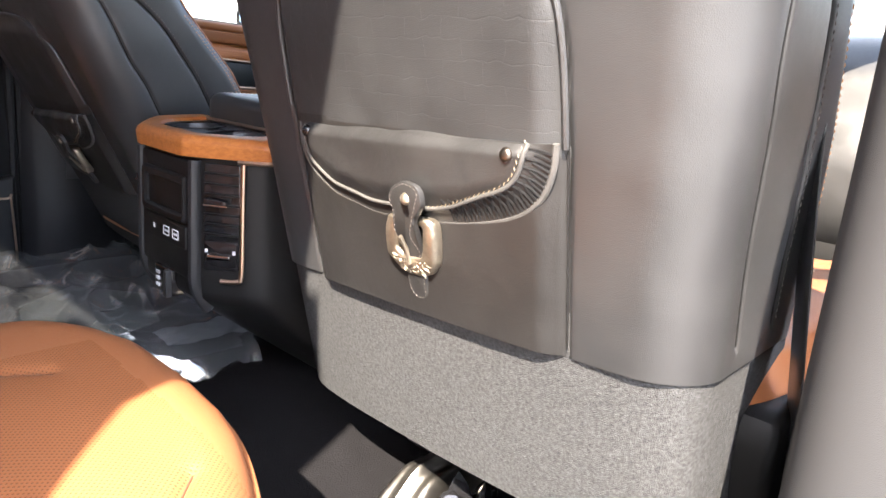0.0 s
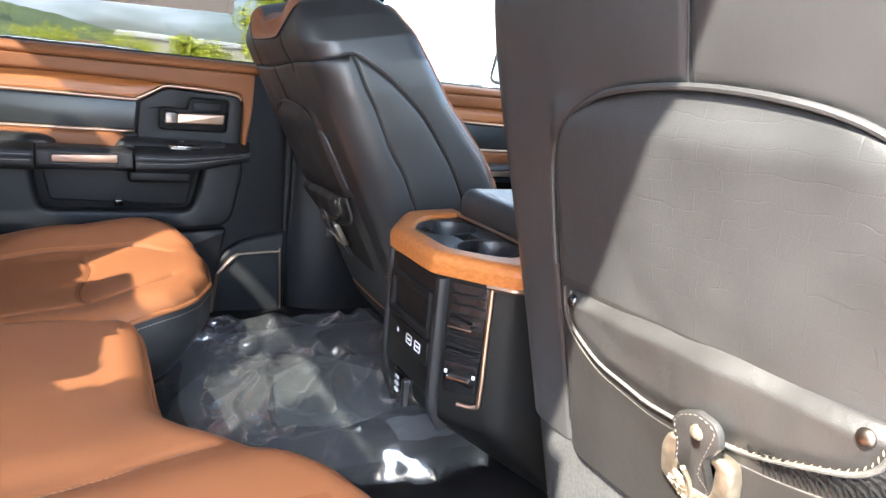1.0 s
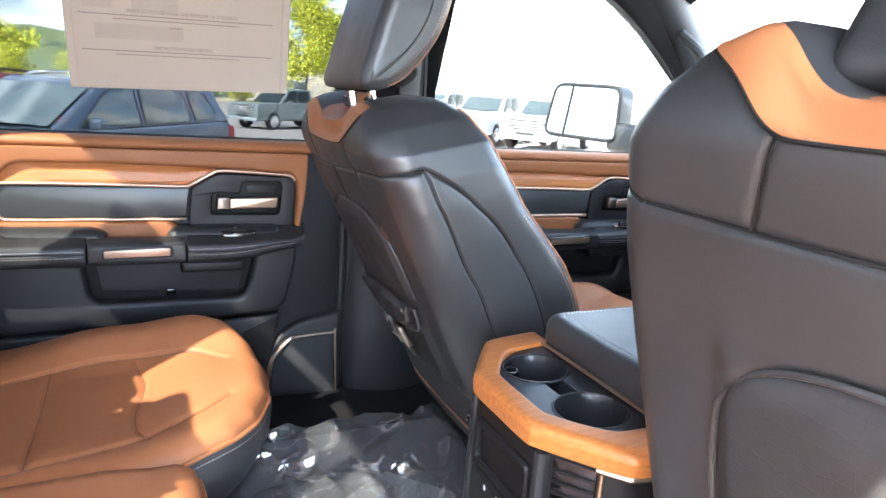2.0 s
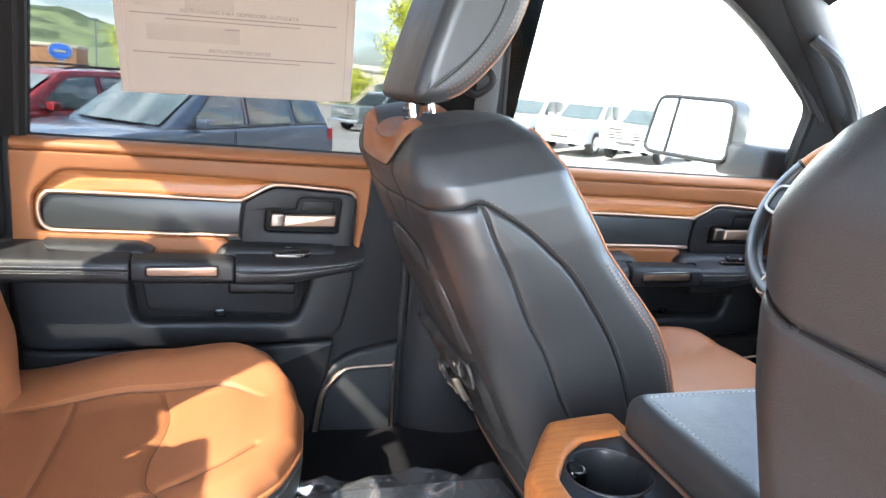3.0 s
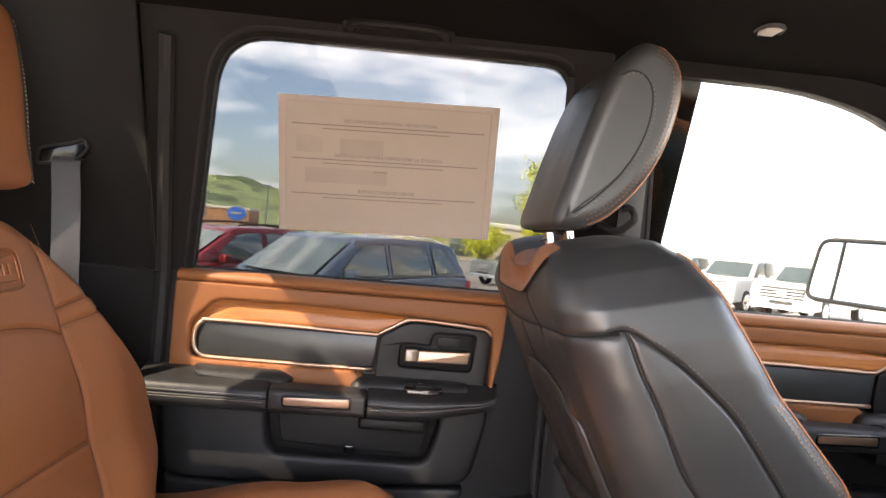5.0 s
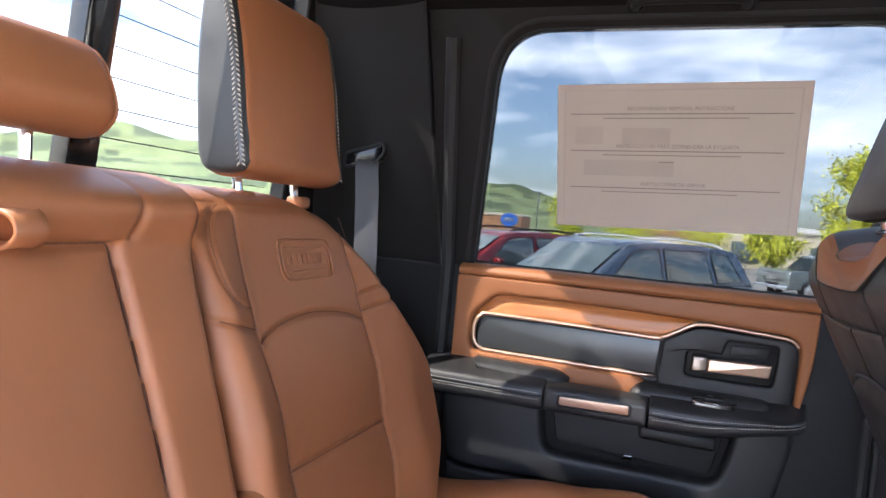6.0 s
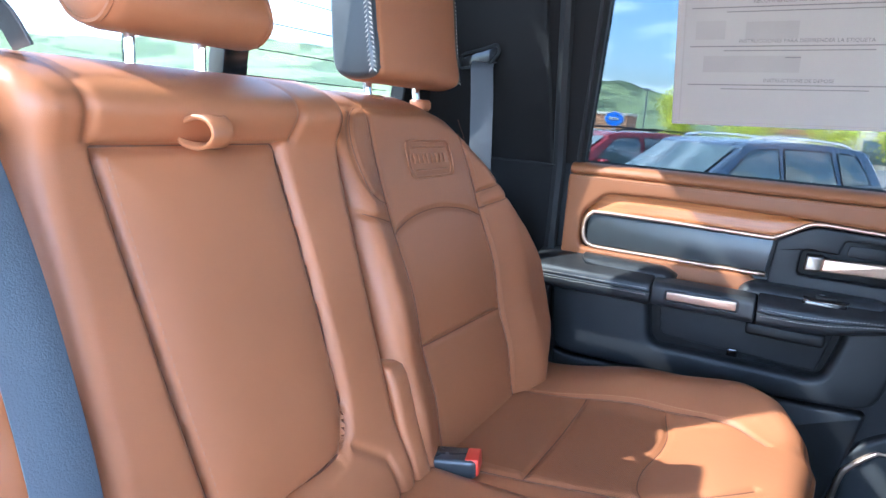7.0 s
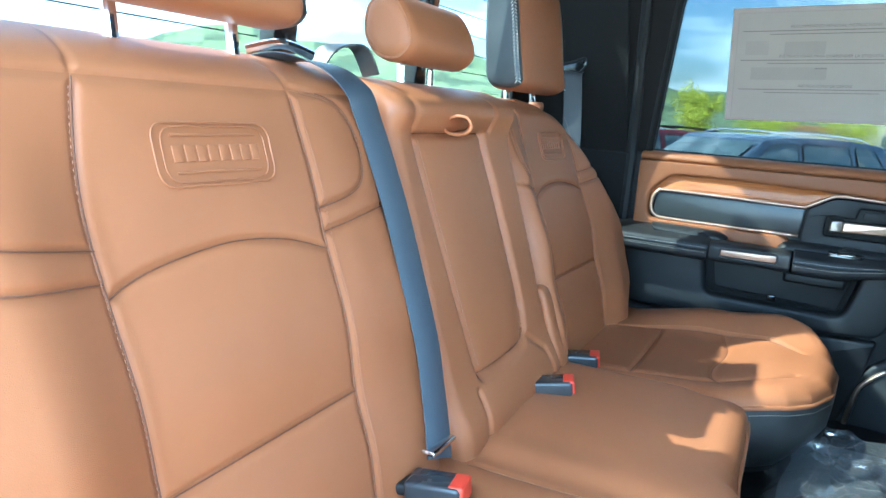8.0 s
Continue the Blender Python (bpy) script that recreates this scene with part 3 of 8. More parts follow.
def side_wall(sy):
    fr = side_frame if sy > 0 else right_frame
    nm = "left" if sy > 0 else "right"
    t = thing("pillar_rear_" + nm, (-0.45, sy * 0.80, 0.0), "black corner pillar trim with the seat belt guide", "pillar", kind="structure")
    # upper cover, in one sheet that turns from the door to the rear wall
    def cover(u, v):
        a = u * 1.0
        z = 0.60 + 0.48 * v
        yy = glass_y(z) - 0.03
        x0 = -0.335 if sy > 0 else -0.462 + 0.17 * smooth_step(z, 0.97, 1.08)
        x = x0 - (0.61 + x0) * smooth_step(a, 0, 0.92)
        y = yy - (0.05 if sy > 0 else 0.16) * smooth_step(a, 0.35, 1.0) ** 1.6 + 0.018 * np.sin(a * 3.0)
        return x, sy * y, z
    def lower(u, v):
        z = 0.05 + 0.55 * v
        x0 = -0.325 if sy > 0 else -0.462
        x = x0 - (0.61 + x0) * smooth_step(u, 0, 0.92)
        y = 0.872 - (0.05 if sy > 0 else 0.16) * smooth_step(u, 0.35, 1.0) ** 1.6 + 0.018 * np.sin(u * 3.0)
        return x, sy * y, z
    d1, d2 = patch(cover, 24, 24), patch(lower, 24, 12)
    part("upper_cover", d1, PILLAR, t)
    part("lower_cover", d2, PILLAR, t)
    q = np.array([lower(np.array([u]), np.array([1.0])) for u in np.linspace(0, 1, 24)], dtype=float).reshape(-1, 3)
    part("joint_line", tube(q, 0.003, 6), RUBBER, t)
    # door seal along the opening
    e0 = 0.0 if sy > 0 else -0.140
    s = [(-0.325 + e0, sy * 0.885, 0.0), (-0.322 + e0, sy * 0.885, 0.60)] + [(-0.322 + e0 + (0.03 if sy > 0 else 0.15 * k ** 5) * k, sy * (glass_y(0.62 + 0.4 * k) - 0.015), 0.62 + 0.4 * k) for k in np.linspace(0, 1, 8)]
    part("door_seal", tube(s, 0.014, 8), RUBBER, t)
    return t


corner_left = side_wall(1)
corner_right = side_wall(-1)


# belt guide and hanging belt in the rear corner
def belt_guide(sy):
    t = thing("seat_belt", (-0.435, sy * 0.72, 0.40), "grey seat belt hanging from a black guide in the corner pillar", "seat belt", "rear seat belts")
    far = lambda p: (0.139 + 1.055 * (p[0] - 0.139), sy * (-0.424 + 1.055 * (p[1] * sy + 0.424)), 0.711 + 1.055 * (p[2] - 0.711))
    c = Vector(far((-0.45, sy * 0.742, 0.80)))
    o = fillet([(-0.045, -0.022), (0.02, -0.012), (0.042, 0.012), (0.036, 0.03), (0.012, 0.02), (-0.045, 0.006)], 0.01, 3)
    fr = lambda a, b, k: (c.x + a, c.y - sy * k + 0 * a, c.z + b)
    part("guide_slot", prism(o, -0.01, 0.012, fr, 0.004), GLOSS, t)
    part("guide_lip", tube([fr(a, b, 0.013) for a, b in o] , 0.0035, 6, closed=True), PLASTIC, t)
    pts = smooth_line([(-0.445, sy * 0.745, 0.795), (-0.442, sy * 0.722, 0.785), (-0.432, sy * 0.712, 0.72), (-0.42, sy * 0.70, 0.60), (-0.41, sy * 0.69, 0.42)], 8)
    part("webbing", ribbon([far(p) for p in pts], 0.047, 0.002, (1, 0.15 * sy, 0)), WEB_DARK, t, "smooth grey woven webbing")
    return t


belt_guide(1)
belt_guide(-1)


def mid_pillar(sy):
    nm = "left" if sy > 0 else "right"
    t = thing("pillar_middle_" + nm, (0.56, sy * 0.88, 0.0), "black door pillar trim with rubber door seals", "pillar", kind="structure")
    def up(u, v):
        z = 0.58 + 0.46 * v
        return 0.455 - 0.04 * v + (0.190 - 0.04 * v) * u, sy * (glass_y(z) - 0.012 - 0.035 * np.sin(np.pi * u)), z
    def lo(u, v):
        z = -0.02 + 0.60 * v
        return 0.462 + 0.235 * u, sy * (0.90 - 0.045 * np.sin(np.pi * u) ** 0.6 - 0.02 * (1 - v)), z
    part("upper_cover", patch(up, 16, 14), PILLAR, t)
    part("lower_cover", patch(lo, 16, 14), GREY, t)
    for x in (0.452, 0.47, 0.642):
        s = [(x, sy * 0.893, -0.03), (x, sy * 0.89, 0.58)] + [(x - (0.035 if x < 0.5 else 0.075) * k, sy * (glass_y(0.60 + 0.42 * k) - 0.006), 0.60 + 0.42 * k) for k in np.linspace(0, 1, 6)]
        part("door_seal", tube(s, 0.009, 8), RUBBER, t)
    return t


mid_left = mid_pillar(1)


# outer body skin behind the pillars
def skin(x0, x1, z0, z1, name, sy=1):
    fr = lambda a, b, c: (a, sy * (np.where(np.asarray(b, float) > 0.6, glass_y(np.asarray(b, float)), 0.904) + 0.03 + c), b)
    o = [(x0, z0), (x1, z0), (x1, 0.6), (x1, 0.99 if sy < 0 else 0.85), (x1 + (0.16 if sy < 0 else 0.0), z1), (x0, z1), (x0, 0.6)]
    solid(name, prism(o, 0.0, 0.04, fr, 0.003), PLASTIC, "black body panel outside the pillar", "panel", "structure")


skin(-0.68, -0.285, -0.1, 1.12, "body_side_rear")
skin(0.43, 0.665, -0.1, 1.12, "body_side_middle")
skin(-0.68, -0.475, -0.1, 1.10, "body_side_near", -1)


# ---- doors on the far side ----
def framed(outer, inner, c0, c1, fr, ro, ri, seg=4):
    """A thick plate with a hole, its outer and inner edges rounded by ro and ri."""
    o, i = np.asarray(outer, float), np.asarray(inner, float)
    n = len(o)
    q = [k / seg * math.pi / 2 for k in range(seg + 1)]
    rows = [(o, c0)] + [(inset(o, ro * (1 - math.cos(a))), c1 - ro * (1 - math.sin(a))) for a in q]
    rows += [(inset(i, -ri * (1 - math.cos(a))), c1 - ri * (1 - math.sin(a))) for a in q[::-1]] + [(i, c0)]
    v = np.vstack([np.stack([np.broadcast_to(np.asarray(w, float), (n,)) for w in fr(p[:, 0], p[:, 1], np.full(n, c))], -1) for p, c in rows])
    m = len(rows)
    return v, [(k * n + a, k * n + (a + 1) % n, (k + 1) % m * n + (a + 1) % n, (k + 1) % m * n + a) for k in range(m) for a in range(n)]


def sweep(rows):
    """Closed loops of equal length joined into a skin, with flat ends."""
    n = len(rows[0])
    v = np.vstack(rows)
    f = [(k * n + a, k * n + (a + 1) % n, (k + 1) * n + (a + 1) % n, (k + 1) * n + a) for k in range(len(rows) - 1) for a in range(n)]
    return v, f + [tuple(range(n - 1, -1, -1)), tuple((len(rows) - 1) * n + a for a in range(n))]


PAD = fillet([(0.0, 0.350), (0.080, 0.3545), (0.0905, 0.364), (0.0915, 0.3800), (0.0885, 0.3825), (0.0915, 0.3850), (0.0870, 0.3985), (0.068, 0.4085), (0.030, 0.4215), (0.0, 0.425)],
             [0.0, 0.010, 0.008, 0.0008, 0.0008, 0.0008, 0.012, 0.02, 0.02, 0.0], 4)


def cab_door(name, ox, label, x0, x1, front=False):
    """A door lining with wood band, inlay, pull handle, armrest and bin; ox shifts it along the cab."""
    t = thing(name, (ox, DOOR_Y, 0.0), label, "door", kind="structure")
    fr = lambda a, b, c: (a + ox, DOOR_Y - c + 0 * a, b)
    along = lambda a, b, c: (c + ox, DOOR_Y - a, b)
    base = fillet([(x0 - 0.01, -0.06), (x1, -0.06), (x1, 0.40), (x1 - 0.005, 0.600), (x0 - 0.01, 0.608)], 0.01)
    part("lining", prism(base, -0.05, 0.0, fr, 0.004), DOOR_GREY, t, "dark grey moulded plastic")
    # leather, hollowed round the wood band, the inlay and the handle
    le = x1 - 0.094
    xl = x0 + 0.010
    up = fillet([(xl, 0.385), (le - 0.022, 0.385), (le - 0.002, 0.50), (le + 0.001, 0.5865), (xl, 0.5865)], [0.005, 0.02, 0.05, 0.004, 0.004], 6)
    hole = fillet([(-0.2590, 0.4365), (0.096, 0.4340), (0.106, 0.400), (0.334, 0.400), (0.338, 0.515), (0.326, 0.5420), (0.165, 0.5500), (-0.06, 0.5550), (-0.212, 0.5535), (-0.2590, 0.507)],
                  [0.022, 0.004, 0.003, 0.006, 0.02, 0.02, 0.02, 0.02, 0.016, 0.016], 6)
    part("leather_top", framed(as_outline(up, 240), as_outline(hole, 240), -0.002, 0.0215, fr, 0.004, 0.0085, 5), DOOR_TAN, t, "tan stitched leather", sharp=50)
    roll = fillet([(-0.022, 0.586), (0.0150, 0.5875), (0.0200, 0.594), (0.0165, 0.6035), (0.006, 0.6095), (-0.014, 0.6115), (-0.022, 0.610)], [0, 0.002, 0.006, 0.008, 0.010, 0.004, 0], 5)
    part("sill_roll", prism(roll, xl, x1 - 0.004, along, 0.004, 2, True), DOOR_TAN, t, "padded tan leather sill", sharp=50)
    part("weather_strip", tube([(x + ox, DOOR_Y + 0.021, 0.606) for x in np.linspace(x0, x1, 12)], 0.009, 8), RUBBER, t)
    ln = np.array([fr(x, 0.5830, 0.0219) for x in np.linspace(xl + 0.02, le - 0.01, 60)])
    part("stitching", join(stitches(ln, 0.0052, 0.0040, 0.0006, up=(0, 1, 0)), stitches(ln + (0, 0, -0.0035), 0.0052, 0.0040, 0.0006, up=(0, 1, 0))), BROWN_THREAD, t)
    # wood band above the inlay, leaning back towards its upper edge
    b_lo = resample(smooth_line([(-0.256, 0.470), (-0.252, 0.495), (-0.240, 0.5115), (-0.218, 0.5155), (0.0, 0.5135), (0.100, 0.5115), (0.125, 0.521), (0.166, 0.5445)], 6), 0.006)
    b_hi = smooth_line([(-0.262, 0.470), (-0.260, 0.508), (-0.236, 0.533), (-0.214, 0.5540), (-0.186, 0.5555), (-0.07, 0.5555), (0.06, 0.5535), (0.166, 0.5500)], 6)
    i_lo, i_hi = np.linspace(0, 1, len(b_lo)), np.linspace(0, 1, len(b_hi))
    def band(u, v):
        z1x, z1z = np.interp(u, i_hi, b_hi[:, 0]), np.interp(u, i_hi, b_hi[:, 1])
        a0, z0 = np.interp(u, i_lo, b_lo[:, 0]), np.interp(u, i_lo, b_lo[:, 1])
        return fr(a0 + (z1x - a0) * v, z0 + (z1z - z0) * v, np.interp(v, [0, 0.15, 0.6, 1.0], [0.0130, 0.0150, 0.0125, 0.0045]))
    part("wood_band", patch(band, 90, 12), WOOD, t, "tan open-pored wood", sharp=0)
    inlay = fillet([(-0.2450, 0.4440), (0.101, 0.4430), (0.108, 0.5050), (-0.2450, 0.5075)], [0.020, 0.002, 0.002, 0.020], 6)
    part("inlay_bed", prism(fillet([(-0.254, 0.437), (0.12, 0.435), (0.13, 0.52), (-0.254, 0.515)], 0.012, 4), -0.001, 0.0095, fr, 0.001), PLASTIC, t)
    part("inlay", prism(inlay, 0.006, 0.0130, fr, 0.0020), BRUSHED, t, "brushed dark metal inlay")
    edge = smooth_line([(0.102, 0.4385), (-0.068, 0.4385), (-0.215, 0.4392), (-0.238, 0.4435), (-0.2500, 0.4560), (-0.2530, 0.475), (-0.2500, 0.4950), (-0.239, 0.5085), (-0.220, 0.5130), (-0.073, 0.5125), (0.094, 0.5095), (0.108, 0.5120), (0.125, 0.5205), (0.158, 0.5400), (0.172, 0.5440), (0.206, 0.5440), (0.305, 0.5380), (0.326, 0.533), (0.334, 0.524)], 6)
    part("metal_edge", tube([fr(a, b, 0.0140) for a, b in edge], 0.0044, 10), BRONZE, t, "thin satin bronze edging", sharp=0)
    # handle surround with its stepped cup
    sur_o = as_outline(fillet([(0.112, 0.396), (0.328, 0.396), (0.334, 0.522), (0.322, 0.5330), (0.172, 0.5390), (0.155, 0.532), (0.112, 0.5065), (0.106, 0.440)], [0.004, 0.01, 0.012, 0.012, 0.012, 0.008, 0.004, 0.004], 4), 120)
    cup = fillet([(0.153, 0.449), (0.298, 0.448), (0.304, 0.520), (0.219, 0.520), (0.214, 0.494), (0.155, 0.494)], [0.008, 0.008, 0.009, 0.008, 0.004, 0.008], 5)
    part("handle_surround", framed(sur_o, as_outline(cup, 120), 0.0, 0.0185, fr, 0.004, 0.005, 3), DOOR_GREY, t)
    part("handle_cup", prism(fillet([(0.146, 0.442), (0.308, 0.442), (0.310, 0.526), (0.146, 0.526)], 0.005), -0.001, 0.0045, fr, 0.001), PLASTIC, t)
    part("cup_panel", prism(fillet([(0.226, 0.492), (0.288, 0.492), (0.291, 0.513), (0.228, 0.513)], 0.006, 4), 0.003, 0.0075, fr, 0.002), DOOR_GREY, t)
    hd = part("handle", prism(fillet([(0.188, 0.4625), (0.290, 0.4655), (0.2935, 0.4895), (0.198, 0.4870), (0.190, 0.4855)], 0.003, 3), 0.024, 0.034, fr, 0.0035, 3), BRONZE, t, "satin bronze pull handle")
    part("handle_pivot", prism(fillet([(0.161, 0.459), (0.192, 0.461), (0.192, 0.4875), (0.184, 0.4905), (0.163, 0.489)], 0.004, 3), 0.008, 0.031, fr, 0.005, 3), DARK_BRONZE, hd)
    # armrest: rear pad, pull block, front pad with a rounded tip
    rear_end = x0 - 0.030
    def pad_row(x, k=1.0, lift=0.0):
        p = PAD.copy()
        p[:, 0] *= k
        p[:, 1] += lift * (1 - smooth_step(p[:, 1], 0.352, 0.425))
        return np.stack(along(p[:, 0], p[:, 1], np.full(len(p), x)), -1)
    part("armrest_pad", sweep([pad_row(x, k) for x, k in ((rear_end, 0.97), (-0.12, 0.985), (-0.096, 0.985), (-0.0905, 0.965), (-0.0885, 0.93))]), DOOR_BLACK, t, "black leather pad with twin stitching")
    nose = fillet([(-0.24, 0.385), (-0.09, 0.390), (-0.056, 0.400), (-0.050, 0.412), (-0.075, 0.4255), (-0.24, 0.4275)], [0.002, 0.006, 0.008, 0.010, 0.03, 0.002], 5)
    part("pad_nose", prism(nose, 0.0, 0.060, fr, 0.022, 5), DOOR_BLACK, t, sharp=0)
    blk = fillet([(0.030, 0.3585), (0.086, 0.3585), (0.0935, 0.366), (0.0935, 0.397), (0.087, 0.4055), (0.050, 0.4095), (0.030, 0.402)], [0.004, 0.008, 0.006, 0.007, 0.012, 0.008, 0.004], 4)
    part("pull_block", prism(blk, -0.0865, 0.0965, along, 0.0045, 3, True), DOOR_BLACK, t)
    plate_o = fillet([(-0.060, 0.3725), (0.068, 0.3745), (0.068, 0.3965), (-0.060, 0.3925)], 0.004, 4)
    pl = part("plate", prism(inset(as_outline(plate_o, 60), 0.0028), 0.090, 0.0955, fr, 0.0012), BRONZE, t, "satin bronze plate")
    part("plate_frame", tube([fr(a, b, 0.0935) for a, b in as_outline(plate_o, 60)], 0.0022, 6, closed=True), GLOSS, pl)
    tip = 0.357
    xs = [0.0985, 0.1005, 0.106] + list(np.linspace(0.12, 0.30, 8)) + [0.30 + (tip - 0.30) * math.sin(a) for a in np.linspace(0.15, 1.5, 14)]
    rows = []
    for x in xs:
        k = 0.985 - (0.045 if x < 0.0995 else 0.012 if x < 0.103 else 0.0)
        if x > 0.30:
            k *= max(0.12, 1 - 0.88 * (1 - math.sqrt(max(0.0, 1 - ((x - 0.30) / (tip - 0.30)) ** 2))))
        rows.append(pad_row(x, k, 0.030 * float(smooth_step(np.array(x), 0.16, tip))))
    part("armrest_front", sweep(rows), DOOR_BLACK, t, "black leather armrest with twin stitching")
    part("armrest_back_rest", prism(fillet([(0.058, 0.404), (0.10, 0.390), (0.300, 0.392), (0.296, 0.426), (0.12, 0.4275), (0.074, 0.4245)], [0.008, 0.006, 0.01, 0.014, 0.03, 0.014], 5), 0.0, 0.058, fr, 0.020, 5), DOOR_BLACK, t, sharp=0)
    part("pull_cup", rbox((0.085 + ox, DOOR_Y - 0.075, 0.333), (0.215 + ox, DOOR_Y - 0.002, 0.3585), 0.008), PLASTIC, t)
    st = []
    for z, c in ((0.3885, 0.0903), (0.3765, 0.0913)):
        q = []
        for x in np.concatenate([np.linspace(0.108, 0.30, 26), 0.30 + (tip - 0.30) * np.sin(np.linspace(0.1, 1.15, 10))]):
            k = 0.985 if x <= 0.30 else 0.985 * (1 - 0.88 * (1 - math.sqrt(max(0.0, 1 - ((x - 0.30) / (tip - 0.30)) ** 2))))
            lift = 0.030 * float(smooth_step(np.array(x), 0.16, tip)) * (1 - float(smooth_step(np.array(z), 0.352, 0.425)))
            q.append(along(c * k + 0.0006, z + lift, x))
        st.append(stitches(q, 0.0052, 0.0040, 0.0006, up=(0, 1, 0)))
        st.append(stitches([along(c * 0.98 + 0.0006, z, x) for x in np.linspace(rear_end + 0.01, -0.098, 30)], 0.0052, 0.0040, 0.0006, up=(0, 1, 0)))
    part("armrest_stitching", join(*st), PALE_THREAD, t)
    # window switches on the armrest
    sw = part("switch_plate", prism(fillet([(0.170, 0.036), (0.246, 0.036), (0.240, 0.068), (0.166, 0.068)], 0.010, 4), 0.415, 0.4215, lambda a, b, c: (a + ox, DOOR_Y - b, c - 0.30 * (b - 0.045)), 0.002), GLOSS, t)
    part("switch_ring", tube([(a + ox, DOOR_Y - b, 0.4215 - 0.30 * (b - 0.045)) for a, b in fillet([(0.171, 0.037), (0.245, 0.037), (0.239, 0.067), (0.167, 0.067)], 0.010, 4)], 0.0009, 5, closed=True), CHROME, sw)
    for k in range(4 if front else 1):
        part("switch_key", rbox((0.188 + 0.05 * k + ox, DOOR_Y - 0.060, 0.4165), (0.222 + 0.05 * k + ox, DOOR_Y - 0.044, 0.4245), 0.003), PLASTIC, sw)
        part("key_mark", rbox((0.194 + 0.05 * k + ox, DOOR_Y - 0.050, 0.4240), (0.203 + 0.05 * k + ox, DOOR_Y - 0.048, 0.4250), 0.0004, 1), WHITE, sw)
    # bin below the armrest: a raised panel with a deep rounded opening
    xr = 0.0 if not front else 0.06
    lip_o = fillet([(x0 - 0.003, 0.380), (x0 + 0.004, 0.300), (x0 + 0.016, 0.212), (x0 + 0.045, 0.2030), (0.08, 0.2055), (0.290 + xr, 0.2190), (0.316 + xr, 0.240), (0.338 + xr, 0.345), (0.338 + xr, 0.380)], [0.004, 0.02, 0.02, 0.02, 0.05, 0.02, 0.03, 0.01, 0.004], 6)
    lip_i = fillet([(-0.102, 0.368), (-0.094, 0.320), (-0.0860, 0.2640), (0.2200, 0.2630), (0.2360, 0.320), (0.246, 0.368)], [0.004, 0.02, 0.022, 0.022, 0.02, 0.004], 7)
    part("bin_surround", framed(as_outline(lip_o, 180), as_outline(lip_i, 180), -0.002, 0.030, fr, 0.010, 0.016, 5), DOOR_GREY, t, sharp=55)
    part("bin_well", prism(fillet([(-0.11, 0.372), (-0.09, 0.255), (0.23, 0.255), (0.255, 0.372)], 0.004), -0.001, 0.002, fr, 0.0005), PLASTIC, t)
    pan = fillet([(-0.086, 0.372), (-0.0690, 0.2790), (0.2120, 0.2690), (0.236, 0.372)], [0.004, 0.012, 0.008, 0.004], 5)
    part("bin_door", prism(pan, 0.001, 0.0095, fr, 0.004, 3), DOOR_GREY, t)
    part("bin_latch", rbox((0.058 + ox, DOOR_Y - 0.013, 0.266), (0.078 + ox, DOOR_Y - 0.004, 0.282), 0.003), GLOSS, t)
    # lower moulding and speaker
    low = fillet([(x0 + 0.02, -0.04), (0.245 + xr, -0.04), (0.285 + xr, 0.10), (0.305 + xr, 0.2130), (0.08, 0.1990), (x0 + 0.045, 0.1965), (x0 + 0.014, 0.205)], [0.01, 0.01, 0.05, 0.01, 0.05, 0.02, 0.01], 5)
    part("lower_moulding", prism(low, 0.0, 0.022, fr, 0.010, 4), DOOR_GREY, t)
    spk = fillet([(0.268, -0.06), (0.289, 0.098), (0.330, 0.1455), (0.434, 0.1515), (0.445, -0.06)], 0.010)
    part("speaker_plinth", prism(fillet([(0.25, -0.06), (0.262, 0.095), (0.318, 0.178), (0.452, 0.2085), (0.454, -0.06)], [0.01, 0.04, 0.05, 0.01, 0.01], 6), 0.0, 0.020, fr, 0.012, 4), DOOR_GREY, t)
    sp = part("speaker_grille", prism(inset(as_outline(spk, 80), 0.004), 0.015, 0.0225, fr, 0.002), GRILLE, t)
    rim = smooth_line([(0.264, -0.06), (0.274, 0.03), (0.284, 0.090), (0.300, 0.116), (0.326, 0.1430), (0.345, 0.1490), (0.43, 0.1530), (0.4375, 0.145), (0.445, -0.06)], 6)
    rr = np.interp(np.linspace(0, 1, len(rim)), [0, 0.30, 0.52, 0.62, 1], [0.0055, 0.0058, 0.0050, 0.0026, 0.0026])
    part("speaker_rim", tube([fr(a, b, 0.0225) for a, b in rim], rr, 8), BRONZE, sp)
    return t


rear_door = cab_door("door_1", 0.0, "closed rear cab door in tan leather, wood and black plastic", -0.305, 0.455)
front_door = cab_door("door_2", 1.045, "closed front cab door in tan leather, wood and black plastic", -0.345, 0.62, True)

# window frames and panes
rear_in = as_outline(fillet([(-0.274, 0.600), (0.472, 0.600), (0.416, 1.040), (-0.205, 1.036)], [0.004, 0.004, 0.05, 0.085], 7), 160)
rear_out = as_outline([(-0.345, 0.585), (0.470, 0.585), (0.490, 1.13), (-0.345, 1.13)], 160)
w1 = thing("window_1", (0.08, 0.9, 0.6), "tinted rear door window in a black frame", "window", kind="structure")
part("window_frame", ring(rear_out, rear_in, -0.03, 0.006, side_frame, 0.006), PILLAR, w1)
part("seal", tube([side_frame(a, b, 0.004) for a, b in inset(rear_in, -0.012)], 0.005, 6, closed=True), RUBBER, w1)
part("pane", prism(inset(rear_in, -0.012), -0.016, -0.013, side_frame, 0.0005), TINT, w1)
